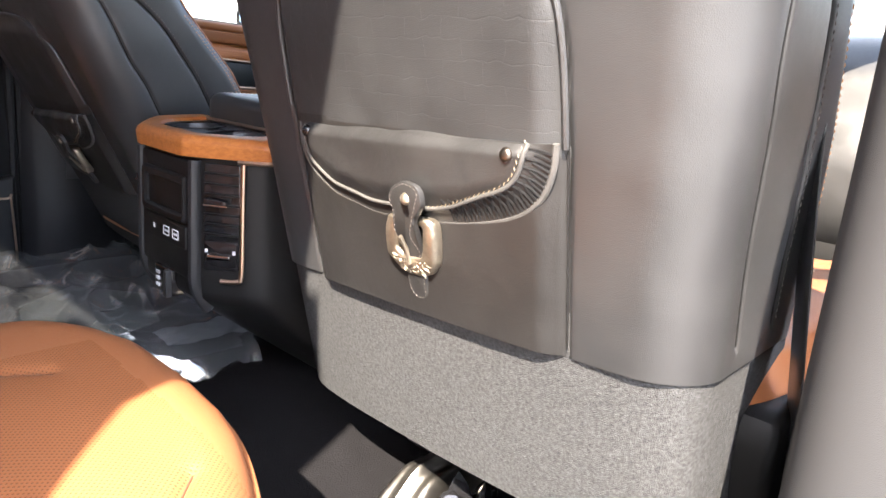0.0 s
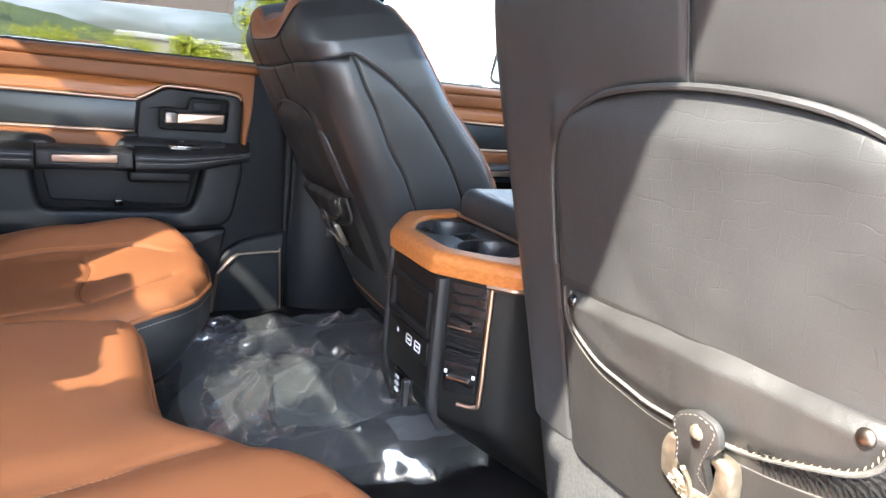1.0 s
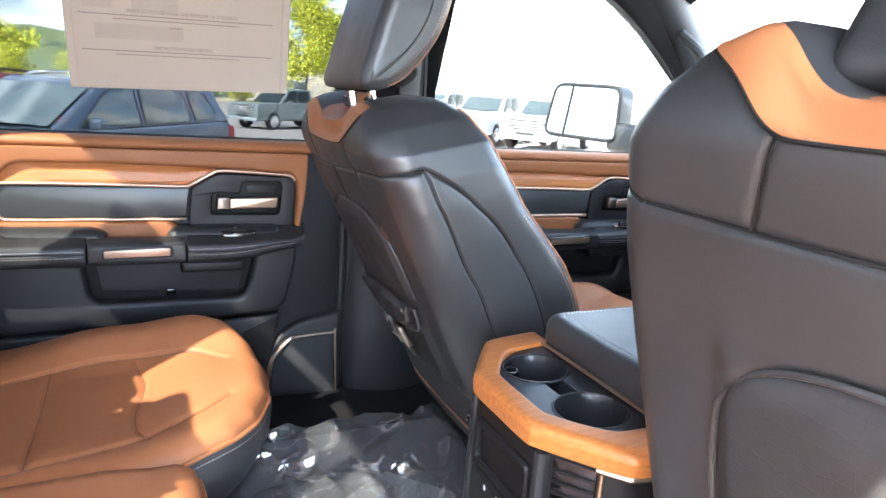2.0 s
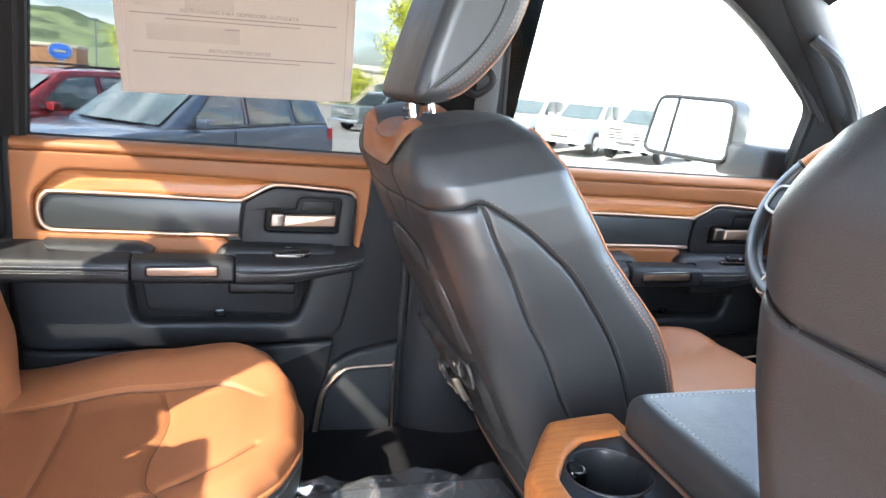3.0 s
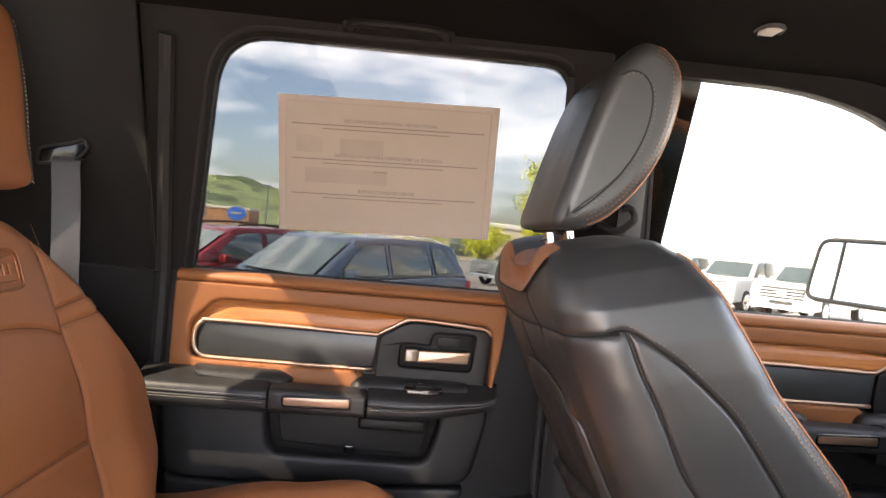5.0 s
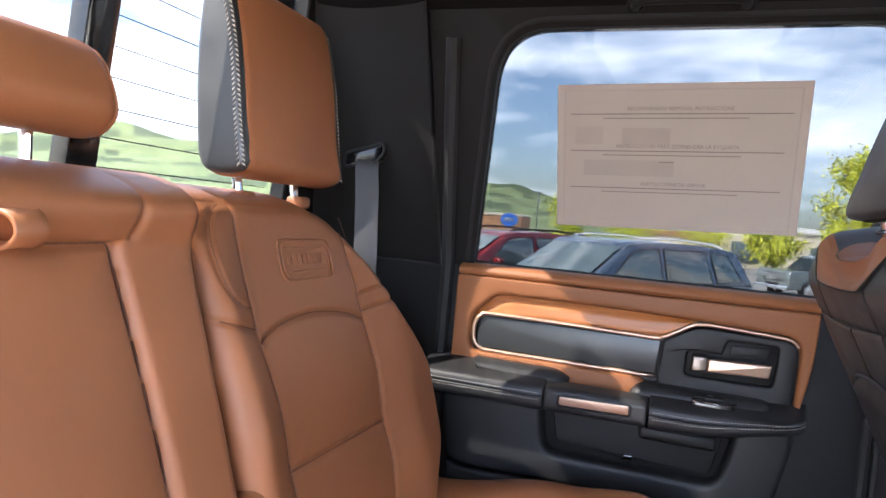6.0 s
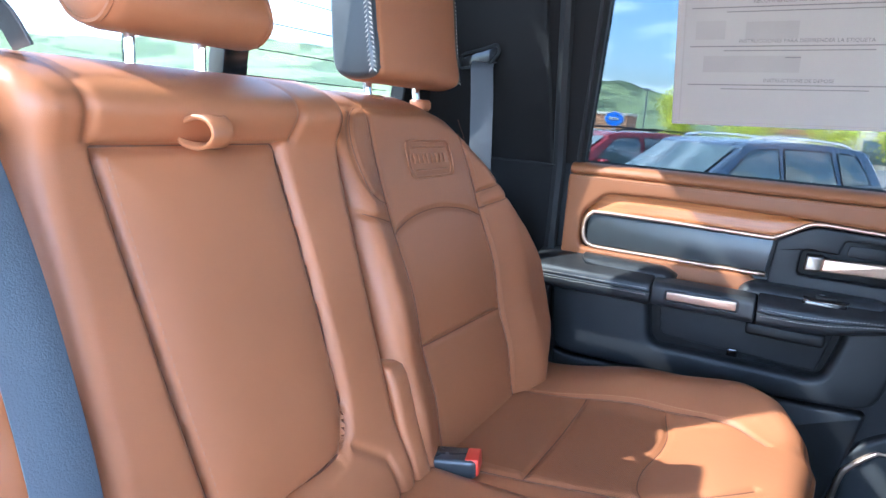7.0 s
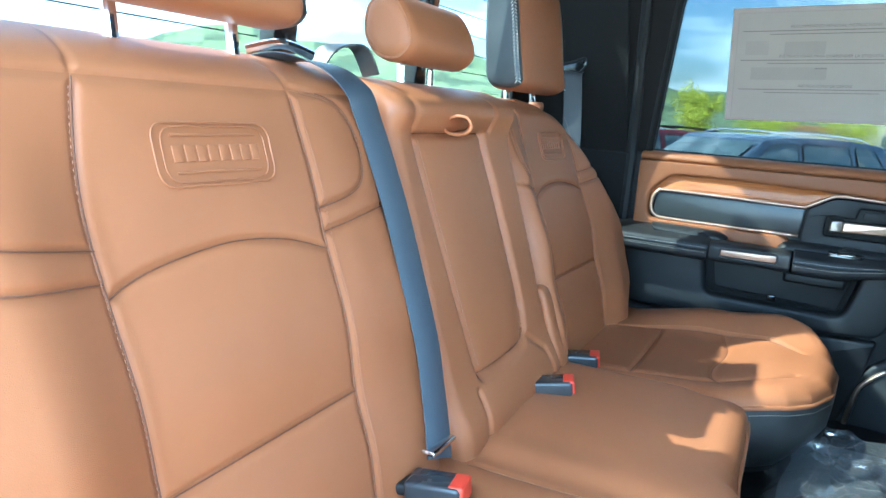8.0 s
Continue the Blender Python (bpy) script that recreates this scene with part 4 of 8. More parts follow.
front_in = as_outline(fillet([(0.648, 0.602), (1.415, 0.607), (1.385, 0.795), (1.165, 0.936), (0.985, 1.017), (0.83, 1.042), (0.566, 1.043)], [0.004, 0.01, 0.03, 0.2, 0.12, 0.08, 0.02], 7), 160)
front_out = as_outline([(0.61, 0.585), (1.60, 0.585), (1.56, 0.70), (1.25, 0.96), (1.06, 1.075), (0.84, 1.13), (0.535, 1.13)], 160)
w2 = thing("window_2", (1.0, 0.9, 0.6), "clear front door window in a black frame", "window", kind="structure")
part("window_frame", ring(front_out, front_in, -0.03, 0.006, side_frame, 0.006), PILLAR, w2)
part("pane", prism(inset(front_in, -0.012), -0.016, -0.013, side_frame, 0.0005), CLEAR, w2).visible_shadow = False

# near side: front door seen through the gap beside the seat
nd = thing("door_3", (1.1, -0.9, 0.0), "closed near front door in tan leather and wood", "door", kind="structure")
rf = lambda a, b, c: (a, -DOOR_Y + c + 0 * a, b)
part("lining", prism(fillet([(0.68, -0.06), (1.7, -0.06), (1.7, 0.6), (0.68, 0.606)], 0.01), -0.05, 0.0, rf, 0.004), DOOR_GREY, nd)
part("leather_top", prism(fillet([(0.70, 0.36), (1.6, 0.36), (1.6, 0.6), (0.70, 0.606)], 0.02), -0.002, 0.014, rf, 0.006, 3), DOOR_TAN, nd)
part("wood_band", prism(fillet([(0.78, 0.508), (1.15, 0.51), (1.2, 0.545), (0.82, 0.552)], 0.02), 0.010, 0.0195, rf, 0.004), WOOD, nd)
part("armrest", prism(fillet([(0, 0.355), (0.07, 0.36), (0.078, 0.40), (0, 0.42)], 0.01), 0.74, 1.4, lambda a, b, c: (c, -DOOR_Y + a, b), 0.01, 3, True), DOOR_BLACK, nd)
w3 = thing("window_3", (1.0, -0.9, 0.6), "clear near front door window in a black frame", "window", kind="structure")
part("window_frame", ring(front_out, front_in, -0.03, 0.006, right_frame, 0.006), PILLAR, w3)
part("pane", prism(inset(front_in, -0.012), -0.016, -0.013, right_frame, 0.0005), CLEAR, w3).visible_shadow = False

# near door pillar beside the open doorway, with its belt
np_ = thing("pillar_middle_right", (0.47, -0.87, 0.0), "light grey door pillar trim beside the open doorway", "pillar", kind="structure")
def near_pillar(u, v):
    z = -0.02 + 1.08 * v
    lean = 0.40 * np.maximum(z - 0.61, 0)
    a = 2 * math.pi * u
    s = lambda w: np.sign(w) * np.abs(w) ** 0.7
    taper = 1.0 - 0.12 * smooth_step(z, 0.1, 0.7)
    return 0.485 + 0.075 * s(np.cos(a)) - 0.02 * v, -0.873 + lean + 0.030 * (z - 0.3) * (z < 0.61) + 0.072 * taper * s(np.sin(a)), z
part("cover", patch(near_pillar, 40, 30, True), PILLAR_GREY, np_)
nb = thing("front_seat_belt", (0.46, -0.78, 0.2), "black webbing belt with a sliding tongue on the door pillar", "seat belt")
bp = smooth_line([(0.545, -0.690, 0.92), (0.56, -0.742, 0.64), (0.565, -0.752, 0.48), (0.57, -0.80, 0.12)], 8)
part("webbing", ribbon(bp, 0.046, 0.002, (1, 0.5, 0)), BLACK, nb)
part("tongue", rbox((0.535, -0.752, 0.585), (0.585, -0.738, 0.607), 0.004), STEEL, nb)

# sticker on the rear door glass
stk = thing("window_sticker", (0.1, 0.86, 0.703), "large paper price sticker on the glass, printed side out", "sticker")
part("sheet", prism([(-0.104, 0.703), (0.309, 0.717), (0.297, 0.961), (-0.108, 0.949)], -0.0125, -0.0118, side_frame, 0.0002), PAPER, stk)
# printing on the sheet: heads that can be read, and rows that cannot
rows_bm = []
pale = []
def strip(u0, u1, v, h, out, c=-0.0112):
    lo = lambda u, v: ((1 - v) * ((1 - u) * -0.104 + u * 0.309) + v * ((1 - u) * -0.108 + u * 0.297), (1 - v) * ((1 - u) * 0.703 + u * 0.717) + v * ((1 - u) * 0.949 + u * 0.961))
    out.append(prism([lo(u0, v), lo(u1, v), lo(u1, v + h), lo(u0, v + h)], c - 0.0004, c, side_frame, 0.00005))
for v0, ends in ((0.80, (0.06, 0.94)), (0.55, (0.06, 0.92)), (0.29, (0.06, 0.92))):
    strip(ends[0], ends[1], v0, 0.007, rows_bm)
    strip(ends[0] + 0.14, ends[1] - 0.16, v0 - 0.028, 0.006, rows_bm)
strip(0.44, 0.50, 0.475, 0.006, rows_bm)
for u0, u1, v0, h in ((0.08, 0.2, 0.60, 0.12), (0.28, 0.48, 0.60, 0.11), (0.12, 0.5, 0.38, 0.11), (0.04, 0.96, 0.955, 0.006), (0.04, 0.96, 0.02, 0.006), (0.03, 0.036, 0.02, 0.94), (0.962, 0.968, 0.02, 0.94)):
    strip(u0, u1, v0, h, pale, -0.0115)
for q in rows_bm:
    part("print_bar", q, INK, stk)
for q in pale:
    part("show_through", q, INK_PALE, stk)


def lettering(name, text, size, m, material, parent, depth=0.0003):
    """Raised characters from the built-in font, as a mesh."""
    cu = bpy.data.curves.new(name, "FONT")
    cu.body, cu.size, cu.extrude, cu.align_x, cu.resolution_u = text, size, depth, "CENTER", 2
    ob = bpy.data.objects.new(name, cu)
    me = bpy.data.meshes.new_from_object(ob)
    bpy.data.objects.remove(ob)
    me.transform(Matrix.Translation(-origin(parent)) @ m)
    me.materials.append(material)
    out = new(name, me)
    out.parent = parent
    return out


slope = math.atan(0.40)
for v0, txt, uc in ((0.823, "RECOMMENDED REMOVAL INSTRUCTIONS", 0.5), (0.573, "INSTRUCCIONES PARA DESPRENDER LA ETIQUETA", 0.5), (0.313, "INSTRUCTIONS DE DEPOSE", 0.5)):
    x = 0.1 + 0.0 * uc
    z = 0.703 + 0.246 * v0 + 0.007
    y = glass_y(z) + 0.0108
    m = Matrix.Translation((x, y, z)) @ Matrix.Rotation(radians(-1.7), 4, "Y") @ Matrix.Rotation(math.pi / 2 + slope, 4, "X")
    lettering("heading", txt, 0.0088, m, INK, stk)


# ---- rear bench ----
def back_x(z):
    """Front face of the rear backrests."""
    return -0.30 - 0.33 * (np.asarray(z, float) - 0.36)


def out_dist(a, b, outline):
    q = np.vstack([outline, outline[:1]])
    return seam_dist(a, b, q)


def backrest(parent, edges_in, edges_out, z0, z1, seams, bulge, regions, names, mats, nu=230, nv=230, soft=0.035, fall=0.06):
    """A padded backrest: edges_in and edges_out give y for each height, seams are lines (y, z)."""
    def fn(u, v):
        z = z0 + (z1 - z0) * v
        y = edges_in(z) + (edges_out(z) - edges_in(z)) * u
        return y, z
    zz = np.linspace(z0, z1, 80)
    ring_pts = np.vstack([np.stack([edges_in(zz), zz], 1), np.stack([edges_out(zz), zz], 1)[::-1]])
    def xyz(u, v):
        y, z = fn(u, v)
        d = out_dist(y, z, ring_pts)
        k = np.clip(d / soft, 0, 1)
        rnd = fall * (np.sqrt(1 - (1 - k) ** 2) - 1)
        x = back_x(z) + bulge(y, z) + groove(y, z, seams, 0.0036, 0.0042, 0.003, 0.03) + rnd
        return x, y, z
    data = patch(xyz, nu, nv)
    v, f = data
    c = v[f].mean(1)
    pieces = split(data, regions(c[:, 1], c[:, 2]), names)
    for nm, mt in zip(names, mats):
        if nm in pieces:
            part(nm, pieces[nm], mt, parent, sharp=0)
    # hard back shell closing the pad behind
    o = ring_pts[::3]
    part("back_shell", prism(o, 0.0, 0.05, lambda a, b, c: (back_x(b) - fall - c + 0.004, a, b), 0.01), PLASTIC, parent)


def outer_back(t, sy, y_in, c_in, c_out, top, edge):
    """An outer rear backrest; c_in and c_out bound its middle panel."""
    e_in = lambda z: sy * (y_in + 0.012 * smooth_step(z, 0.64, top))
    e_out = lambda z: sy * np.interp(z, [0.17, 0.22, 0.30, 0.36, 0.43, 0.50, 0.57, 0.62, 0.655, 0.68, 0.697, top], edge)
    mid = (c_in + c_out) / 2
    arc = smooth_line([(c_in, 0.520), (c_in + 0.06, 0.538), (mid, 0.545), (c_out - 0.05, 0.535), (c_out, 0.520)], 6)
    lowc = [(c_in + 0.01, 0.366), (c_out - 0.006, 0.361)]
    sid_i = smooth_line([(c_in + 0.012, 0.20), (c_in + 0.008, 0.37), (c_in, 0.52), (c_in - 0.003, 0.60), (c_in + 0.005, 0.695), (c_in + 0.01, 0.78)], 6)
    sid_o = smooth_line([(c_out - 0.012, 0.20), (c_out - 0.004, 0.36), (c_out, 0.52), (c_out, 0.60), (c_out - 0.02, 0.695), (c_out - 0.05, 0.78)], 6)
    b1 = [(c_in, 0.538), (y_in, 0.560)]
    wi = c_in - y_in
    b2 = smooth_line([(c_in - wi * k, z) for k, z in ((0.0, 0.563), (0.386, 0.573), (0.60, 0.586), (0.69, 0.610), (0.685, 0.642), (0.58, 0.671), (0.40, 0.686), (0.0, 0.694))], 5)
    b3 = [(c_out, 0.532), (c_out + 0.17, 0.562)]
    b4 = [(c_out, 0.557), (c_out + 0.145, 0.588)]
    topl = [(y_in - 0.05, 0.690), (c_out + 0.3, 0.690)]
    lines = [arc, lowc, sid_i, sid_o, b1, b2, b3, b4, topl]
    seams = [[(sy * a, b) for a, b in q] for q in lines]
    def bulge(y, z):
        a = np.abs(y)
        bol = (0.020 if sy > 0 else 0.004) * smooth_step(c_in + 0.01 - a, -0.01, 0.07) + (0.028 if sy > 0 else 0.040) * smooth_step(a, c_out - 0.02, c_out + 0.09)
        bol = bol * (1 - 0.75 * smooth_step(z, 0.56, 0.68))
        lum = 0.011 * np.exp(-((z - 0.44) / 0.07) ** 2) + 0.008 * np.exp(-((z - 0.30) / 0.05) ** 2)
        crest = -0.05 * smooth_step(z, 0.665, top + 0.03) ** 2
        return bol + lum + crest - 0.004
    def regions(y, z):
        a = np.abs(y)
        i_edge = np.interp(z, sid_i[:, 1], sid_i[:, 0])
        o_edge = np.interp(z, sid_o[:, 1], sid_o[:, 0])
        az = np.interp(a, arc[:, 0], arc[:, 1])
        k = np.zeros(a.shape, int)
        k[a < i_edge] = 1
        k[a > o_edge] = 2
        m = (a >= i_edge) & (a <= o_edge)
        k[m & (z > az)] = 3
        k[m & (z < 0.3635)] = 4
        k[z > 0.69] = 5
        return k
    backrest(t, e_in, e_out, 0.17, top, seams, bulge, regions,
             ["middle_panel", "inner_bolster", "outer_bolster", "shoulder_panel", "lower_panel", "top_panel"], [TAN] * 6)
    sx = lambda y, z: float(back_x(z) + bulge(np.array([y]), np.array([z]))[0]) + 0.001
    st = []
    for q, off in ((sid_i, -0.006), (sid_o, 0.006)):
        st.append(stitches([(sx(sy * (a + off), b), sy * (a + off), b) for a, b in q if 0.22 < b < 0.68], 0.006, 0.0045, 0.0007, up=(1, 0, 0)))
    for q in (b2,):
        st.append(stitches([(sx(sy * a, b) - 0.001, sy * a + 0.004 * sy, b - 0.003) for a, b in q], 0.006, 0.0045, 0.0007, up=(1, 0, 0)))
    part("stitching", join(*st), BROWN_THREAD, t)
    for q in (arc, lowc, sid_i, sid_o, b1, b2, b3, b4):
        pts = [(sx(sy * a, b) - 0.0052, sy * a, b) for a, b in resample(q, 0.008) if a < float(np.abs(e_out(np.array(b)))) - 0.03 and b < 0.69]
        if len(pts) > 2:
            part("seam", tube(pts, 0.0007, 5), SEAM, t)
    return sx


left_bench = thing("bench_seat", (-0.15, 0.48, 0.0), "tan leather bench section with badge, striped by sun", "seat", "rear bench sections")
right_bench = thing("bench_seat", (-0.15, -0.3, 0.0), "wide tan leather bench section with folded-up middle armrest", "seat", "rear bench sections")
left_back, right_back, mid_back = left_bench, right_bench, right_bench
sx_left = outer_back(left_bench, 1, 0.205, 0.290, 0.575, 0.712, [0.66, 0.700, 0.748, 0.766, 0.757, 0.722, 0.672, 0.637, 0.603, 0.567, 0.525, 0.465])
sx_right = outer_back(right_bench, -1, 0.205, 0.350, 0.622, 0.732, [0.70, 0.735, 0.785, 0.80, 0.81, 0.81, 0.81, 0.80, 0.79, 0.78, 0.77, 0.73])


def badge(parent, sx, yc, zc, w, h):
    """An embossed badge: two raised outlines and a row of plain raised bars."""
    for k, (a, r) in enumerate(((1.0, 0.0012), (0.88, 0.0008))):
        o = as_outline(fillet([(-w / 2 * a, -h / 2 * a), (w / 2 * a, -h / 2 * a), (w / 2 * a, h / 2 * a), (-w / 2 * a, h / 2 * a)], 0.016, 6), 64)
        part("badge_edge", tube([(sx(yc + p, zc + q) + 0.0004, yc + p, zc + q) for p, q in o], r, 6, closed=True), TAN, parent)
    for k in range(8):
        p, q = yc + 0.0135 * (k - 3.5), zc + 0.0005
        m0 = Matrix.Translation((float(sx(p, q)) + 0.0001, p, q)) @ Matrix.Rotation(-0.318, 4, "Y")
        part("badge_bar", moved(rbox((-0.0008, -0.0050, -0.0078), (0.0009, 0.0050, 0.0078), 0.0008), m0), TAN, parent)
    for z in (-0.016, 0.017):
        part("badge_rule", tube([(sx(yc + p, zc + z) + 0.0003, yc + p, zc + z) for p in np.linspace(-w * 0.36, w * 0.36, 20)], 0.0012, 6), TAN, parent)


badge(right_back, sx_right, -0.478, 0.627, 0.142, 0.056)
badge(left_back, sx_left, 0.440, 0.620, 0.142, 0.056)

# middle backrest with its fold-down armrest
m_out = smooth_line([(-0.137, 0.645), (-0.128, 0.56), (-0.112, 0.42), (-0.098, 0.32), (-0.092, 0.305), (-0.07, 0.298), (0.06, 0.302), (0.09, 0.318), (0.102, 0.36), (0.100, 0.45), (0.092, 0.56), (0.084, 0.645)], 5)
def mid_fn(u, v):
    z = 0.17 + 0.548 * v
    y = -0.2005 + 0.401 * u
    return y, z
inside = lambda y, z: (z < 0.648) & (z > 0.300) & (y > np.interp(z, [0.30, 0.42, 0.56, 0.645], [-0.096, -0.112, -0.128, -0.137])) & (y < np.interp(z, [0.30, 0.36, 0.45, 0.56, 0.645], [0.075, 0.102, 0.100, 0.092, 0.084]))
def mid_xyz(u, v):
    y, z = mid_fn(u, v)
    d = np.minimum(np.minimum(y + 0.2005, 0.2005 - y), np.minimum(0.718 - z, z - 0.17))
    k = np.clip(d / 0.03, 0, 1)
    rnd = 0.042 * (np.sqrt(1 - (1 - k) ** 2) - 1)
    dd = seam_dist(y, z, np.vstack([m_out, m_out[:1]]))
    ins = inside(y, z)
    side = -0.009 * np.exp(-(dd / 0.0045) ** 2) - 0.004 * np.exp(-dd / 0.02)
    hollow = np.where(ins, 0.004 + 0.006 * (1 - np.exp(-dd / 0.022)), 0.012)
    ledge = 0.024 * np.exp(-((z - 0.682) / 0.03) ** 2)
    lip = groove(y, z, [[(-0.145, 0.652), (-0.15, 0.71)], [(0.100, 0.652), (0.115, 0.71)], [(-0.112, 0.285), (-0.12, 0.18)], [(0.10, 0.31), (0.145, 0.28), (0.165, 0.18)]])
    crest = -0.05 * smooth_step(z, 0.675, 0.745) ** 2
    low = 0.014 * np.exp(-((z - 0.25) / 0.04) ** 2)
    return back_x(z) + rnd + side + hollow + ledge + lip + crest + low, y, z
dat = patch(mid_xyz, 130, 150)
cen = dat[0][dat[1]].mean(1)
kk = np.where(inside(cen[:, 1], cen[:, 2]), 1, np.where(cen[:, 2] > 0.648, 2, 0))
pcs = split(dat, kk, ["surround", "armrest", "top_roll"])
for nm in ("surround", "armrest", "top_roll"):
    part(nm, pcs[nm], TAN, mid_back, sharp=0)
part("back_shell", prism([(-0.2, 0.17), (0.2, 0.17), (0.2, 0.70), (-0.2, 0.70)], 0.05, 0.1, lambda a, b, c: (back_x(b) - c, a, b), 0.01), PLASTIC, mid_back)
st = [(float(back_x(z)) + 0.0085, float(np.interp(z, [0.30, 0.42, 0.56, 0.645], [-0.090, -0.105, -0.120, -0.128])), z) for z in np.linspace(0.32, 0.635, 40)]
part("stitching", stitches(st, 0.0075, 0.0055, 0.0007, up=(1, 0, 0)), BROWN_THREAD, mid_back)
mid_edge = [(float(back_x(z)) - 0.0035, y, z) for y, z in resample(np.vstack([m_out, m_out[:1]]), 0.008)]
part("seam", tube(mid_edge, 0.0016, 6), SEAM, mid_back)
# pull loop
lo_x = smooth_line([(-0.390, 0.662), (-0.373, 0.671), (-0.356, 0.669), (-0.349, 0.660), (-0.354, 0.652), (-0.368, 0.648), (-0.386, 0.651)], 5, True)
loop_fr = lambda a, b, c: (np.asarray(a, float) - 0.55 * (np.asarray(c, float) + 0.036), c + 0 * np.asarray(a, float), b)
part("pull_loop", ring(as_outline(lo_x, 64), as_outline(inset(lo_x, 0.0042), 64), -0.058, -0.012, loop_fr, 0.0018), TAN, mid_back, "tan leather pull loop", sharp=0)

# cushions
def cushion(t, ys, xs, seams, region_fn, names, mats, z_top, skirt, stitch_lines):
    y0, y1 = min(ys), max(ys)
    xf = lambda y: np.interp(y, ys, xs)
    yy = np.linspace(y0, y1, 120)
    edge = np.vstack([np.stack([xf(yy), yy], 1), [(-0.30, y1), (-0.30, y0)]])
    front = np.stack([xf(yy), yy], 1)
    front = np.vstack([[(-0.30, y0)], front, [(-0.30, y1)]])
    def height(x, y):
        d = seam_dist(x, y, front)
        k = np.clip(d / 0.040, 0, 1)
        rnd = 0.031 * (np.sqrt(1 - (1 - k) ** 2) - 1)
        return z_top(x, y) + rnd + groove(x, y, seams, 0.0032, 0.005, 0.004, 0.03)
    def fn(u, v):
        y = y0 + (y1 - y0) * u
        x = -0.30 + (xf(y) + 0.30) * v
        return x, y, height(x, y)
    data = patch(fn, 220, 200)
    c = data[0][data[1]].mean(1)
    pcs = split(data, region_fn(c[:, 0], c[:, 1]), names)
    for nm, mt in zip(names, mats):
        if nm in pcs:
            part(nm, pcs[nm], mt, t, sharp=0)
    # piping and dark front skirt
    ed = resample(smooth_line(front[1:-1][::4], 2), 0.012)
    hz = np.array([float(z_top(np.array([a]), np.array([b]))[0]) for a, b in ed]) - 0.031
    part("piping", tube(np.column_stack([ed, hz]), 0.0042, 8), TAN, t, "raised tan leather piping")
    n = len(ed)
    rows = []
    for k, (dz, back) in enumerate(((0.0, 0.0), (-0.02, 0.004), (-0.06, 0.0), (-0.10, -0.02), (skirt, -0.05))):
        nx = np.gradient(ed[:, 1]); ny = -np.gradient(ed[:, 0])
        ln = np.hypot(nx, ny)
        rows.append(np.column_stack([ed[:, 0] + nx / ln * back, ed[:, 1] + ny / ln * back, hz + dz]))
    v = np.vstack(rows)
    f = [(k * n + i, k * n + i + 1, (k + 1) * n + i + 1, (k + 1) * n + i) for k in range(4) for i in range(n - 1)]
    part("skirt", (v, f), BLACK, t, "black leather front skirt", sharp=0)
    q = np.column_stack([ed, hz - 0.012]) + np.column_stack([nx / ln * 0.004, ny / ln * 0.004, 0 * nx])
    part("skirt_stitching", stitches(q, 0.006, 0.0045, 0.0008), PALE_THREAD, t)
    sl = []
    for line in stitch_lines:
        sl.append(stitches([(a, b, float(height(np.array([a]), np.array([b]))[0]) + 0.001) for a, b in resample(line, 0.01)], 0.006, 0.0045, 0.0007))
    for line in seams:
        part("seam", tube([(a, b, float(height(np.array([a]), np.array([b]))[0]) + 0.0003) for a, b in resample(line, 0.008)], 0.0009, 5), SEAM, t)
    if sl:
        part("stitching", join(*sl), TAN_THREAD, t)
    part("base", prism(inset(as_outline(edge, 60), 0.06), max(0.03, 0.25 + skirt - 0.05), 0.20, lambda a, b, c: (a, b, c + 0 * a), 0.01), PLASTIC, t)
    return t


def top_left(x, y):
    k = 0.228 + 0.020 * smooth_step(x, -0.02, 0.12) - 0.014 * smooth_step(-x, 0.04, 0.26)
    bol = (0.036 * smooth_step(y, 0.57, 0.69) - 0.014 * smooth_step(y, 0.70, 0.78)) * smooth_step(x, -0.27, -0.02)
    dip = -0.008 * np.exp(-((y - 0.46) / 0.12) ** 2 - ((x + 0.10) / 0.12) ** 2)
    return k + bol + dip


l_ys = [0.262, 0.278, 0.303, 0.345, 0.42, 0.54, 0.62, 0.68, 0.725, 0.76, 0.785]
l_xs = [0.050, 0.090, 0.134, 0.172, 0.203, 0.213, 0.200, 0.165, 0.115, 0.03, -0.12]
cross = smooth_line([(0.020, 0.325), (0.002, 0.36), (-0.002, 0.42), (0.010, 0.49), (0.010, 0.545), (-0.004, 0.605)], 6)
l_seams = [cross, smooth_line([(-0.28, 0.295), (-0.12, 0.305), (0.0, 0.330), (0.09, 0.365), (0.14, 0.41)], 6),
           smooth_line([(-0.28, 0.60), (-0.10, 0.615), (0.0, 0.615), (0.09, 0.60), (0.15, 0.56)], 6), [(-0.138, 0.305), (-0.138, 0.612)]]
def l_region(x, y):
    a = np.interp(y, cross[:, 1], cross[:, 0])
    k = np.zeros(x.shape, int)
    m = (y > 0.32) & (y < 0.612)
    k[m & (x < a)] = 1
    k[m & (x >= a) & (x < 0.15)] = 2
    return k
cushion(left_bench, l_ys, l_xs, l_seams, l_region,
                       ["cushion_bolster", "cushion_panel", "cushion_front"], [TAN, TAN_DOTS, TAN], top_left, -0.14,
                       [smooth_line([(-0.25, 0.606), (-0.10, 0.622), (0.0, 0.622), (0.09, 0.608)], 5)])


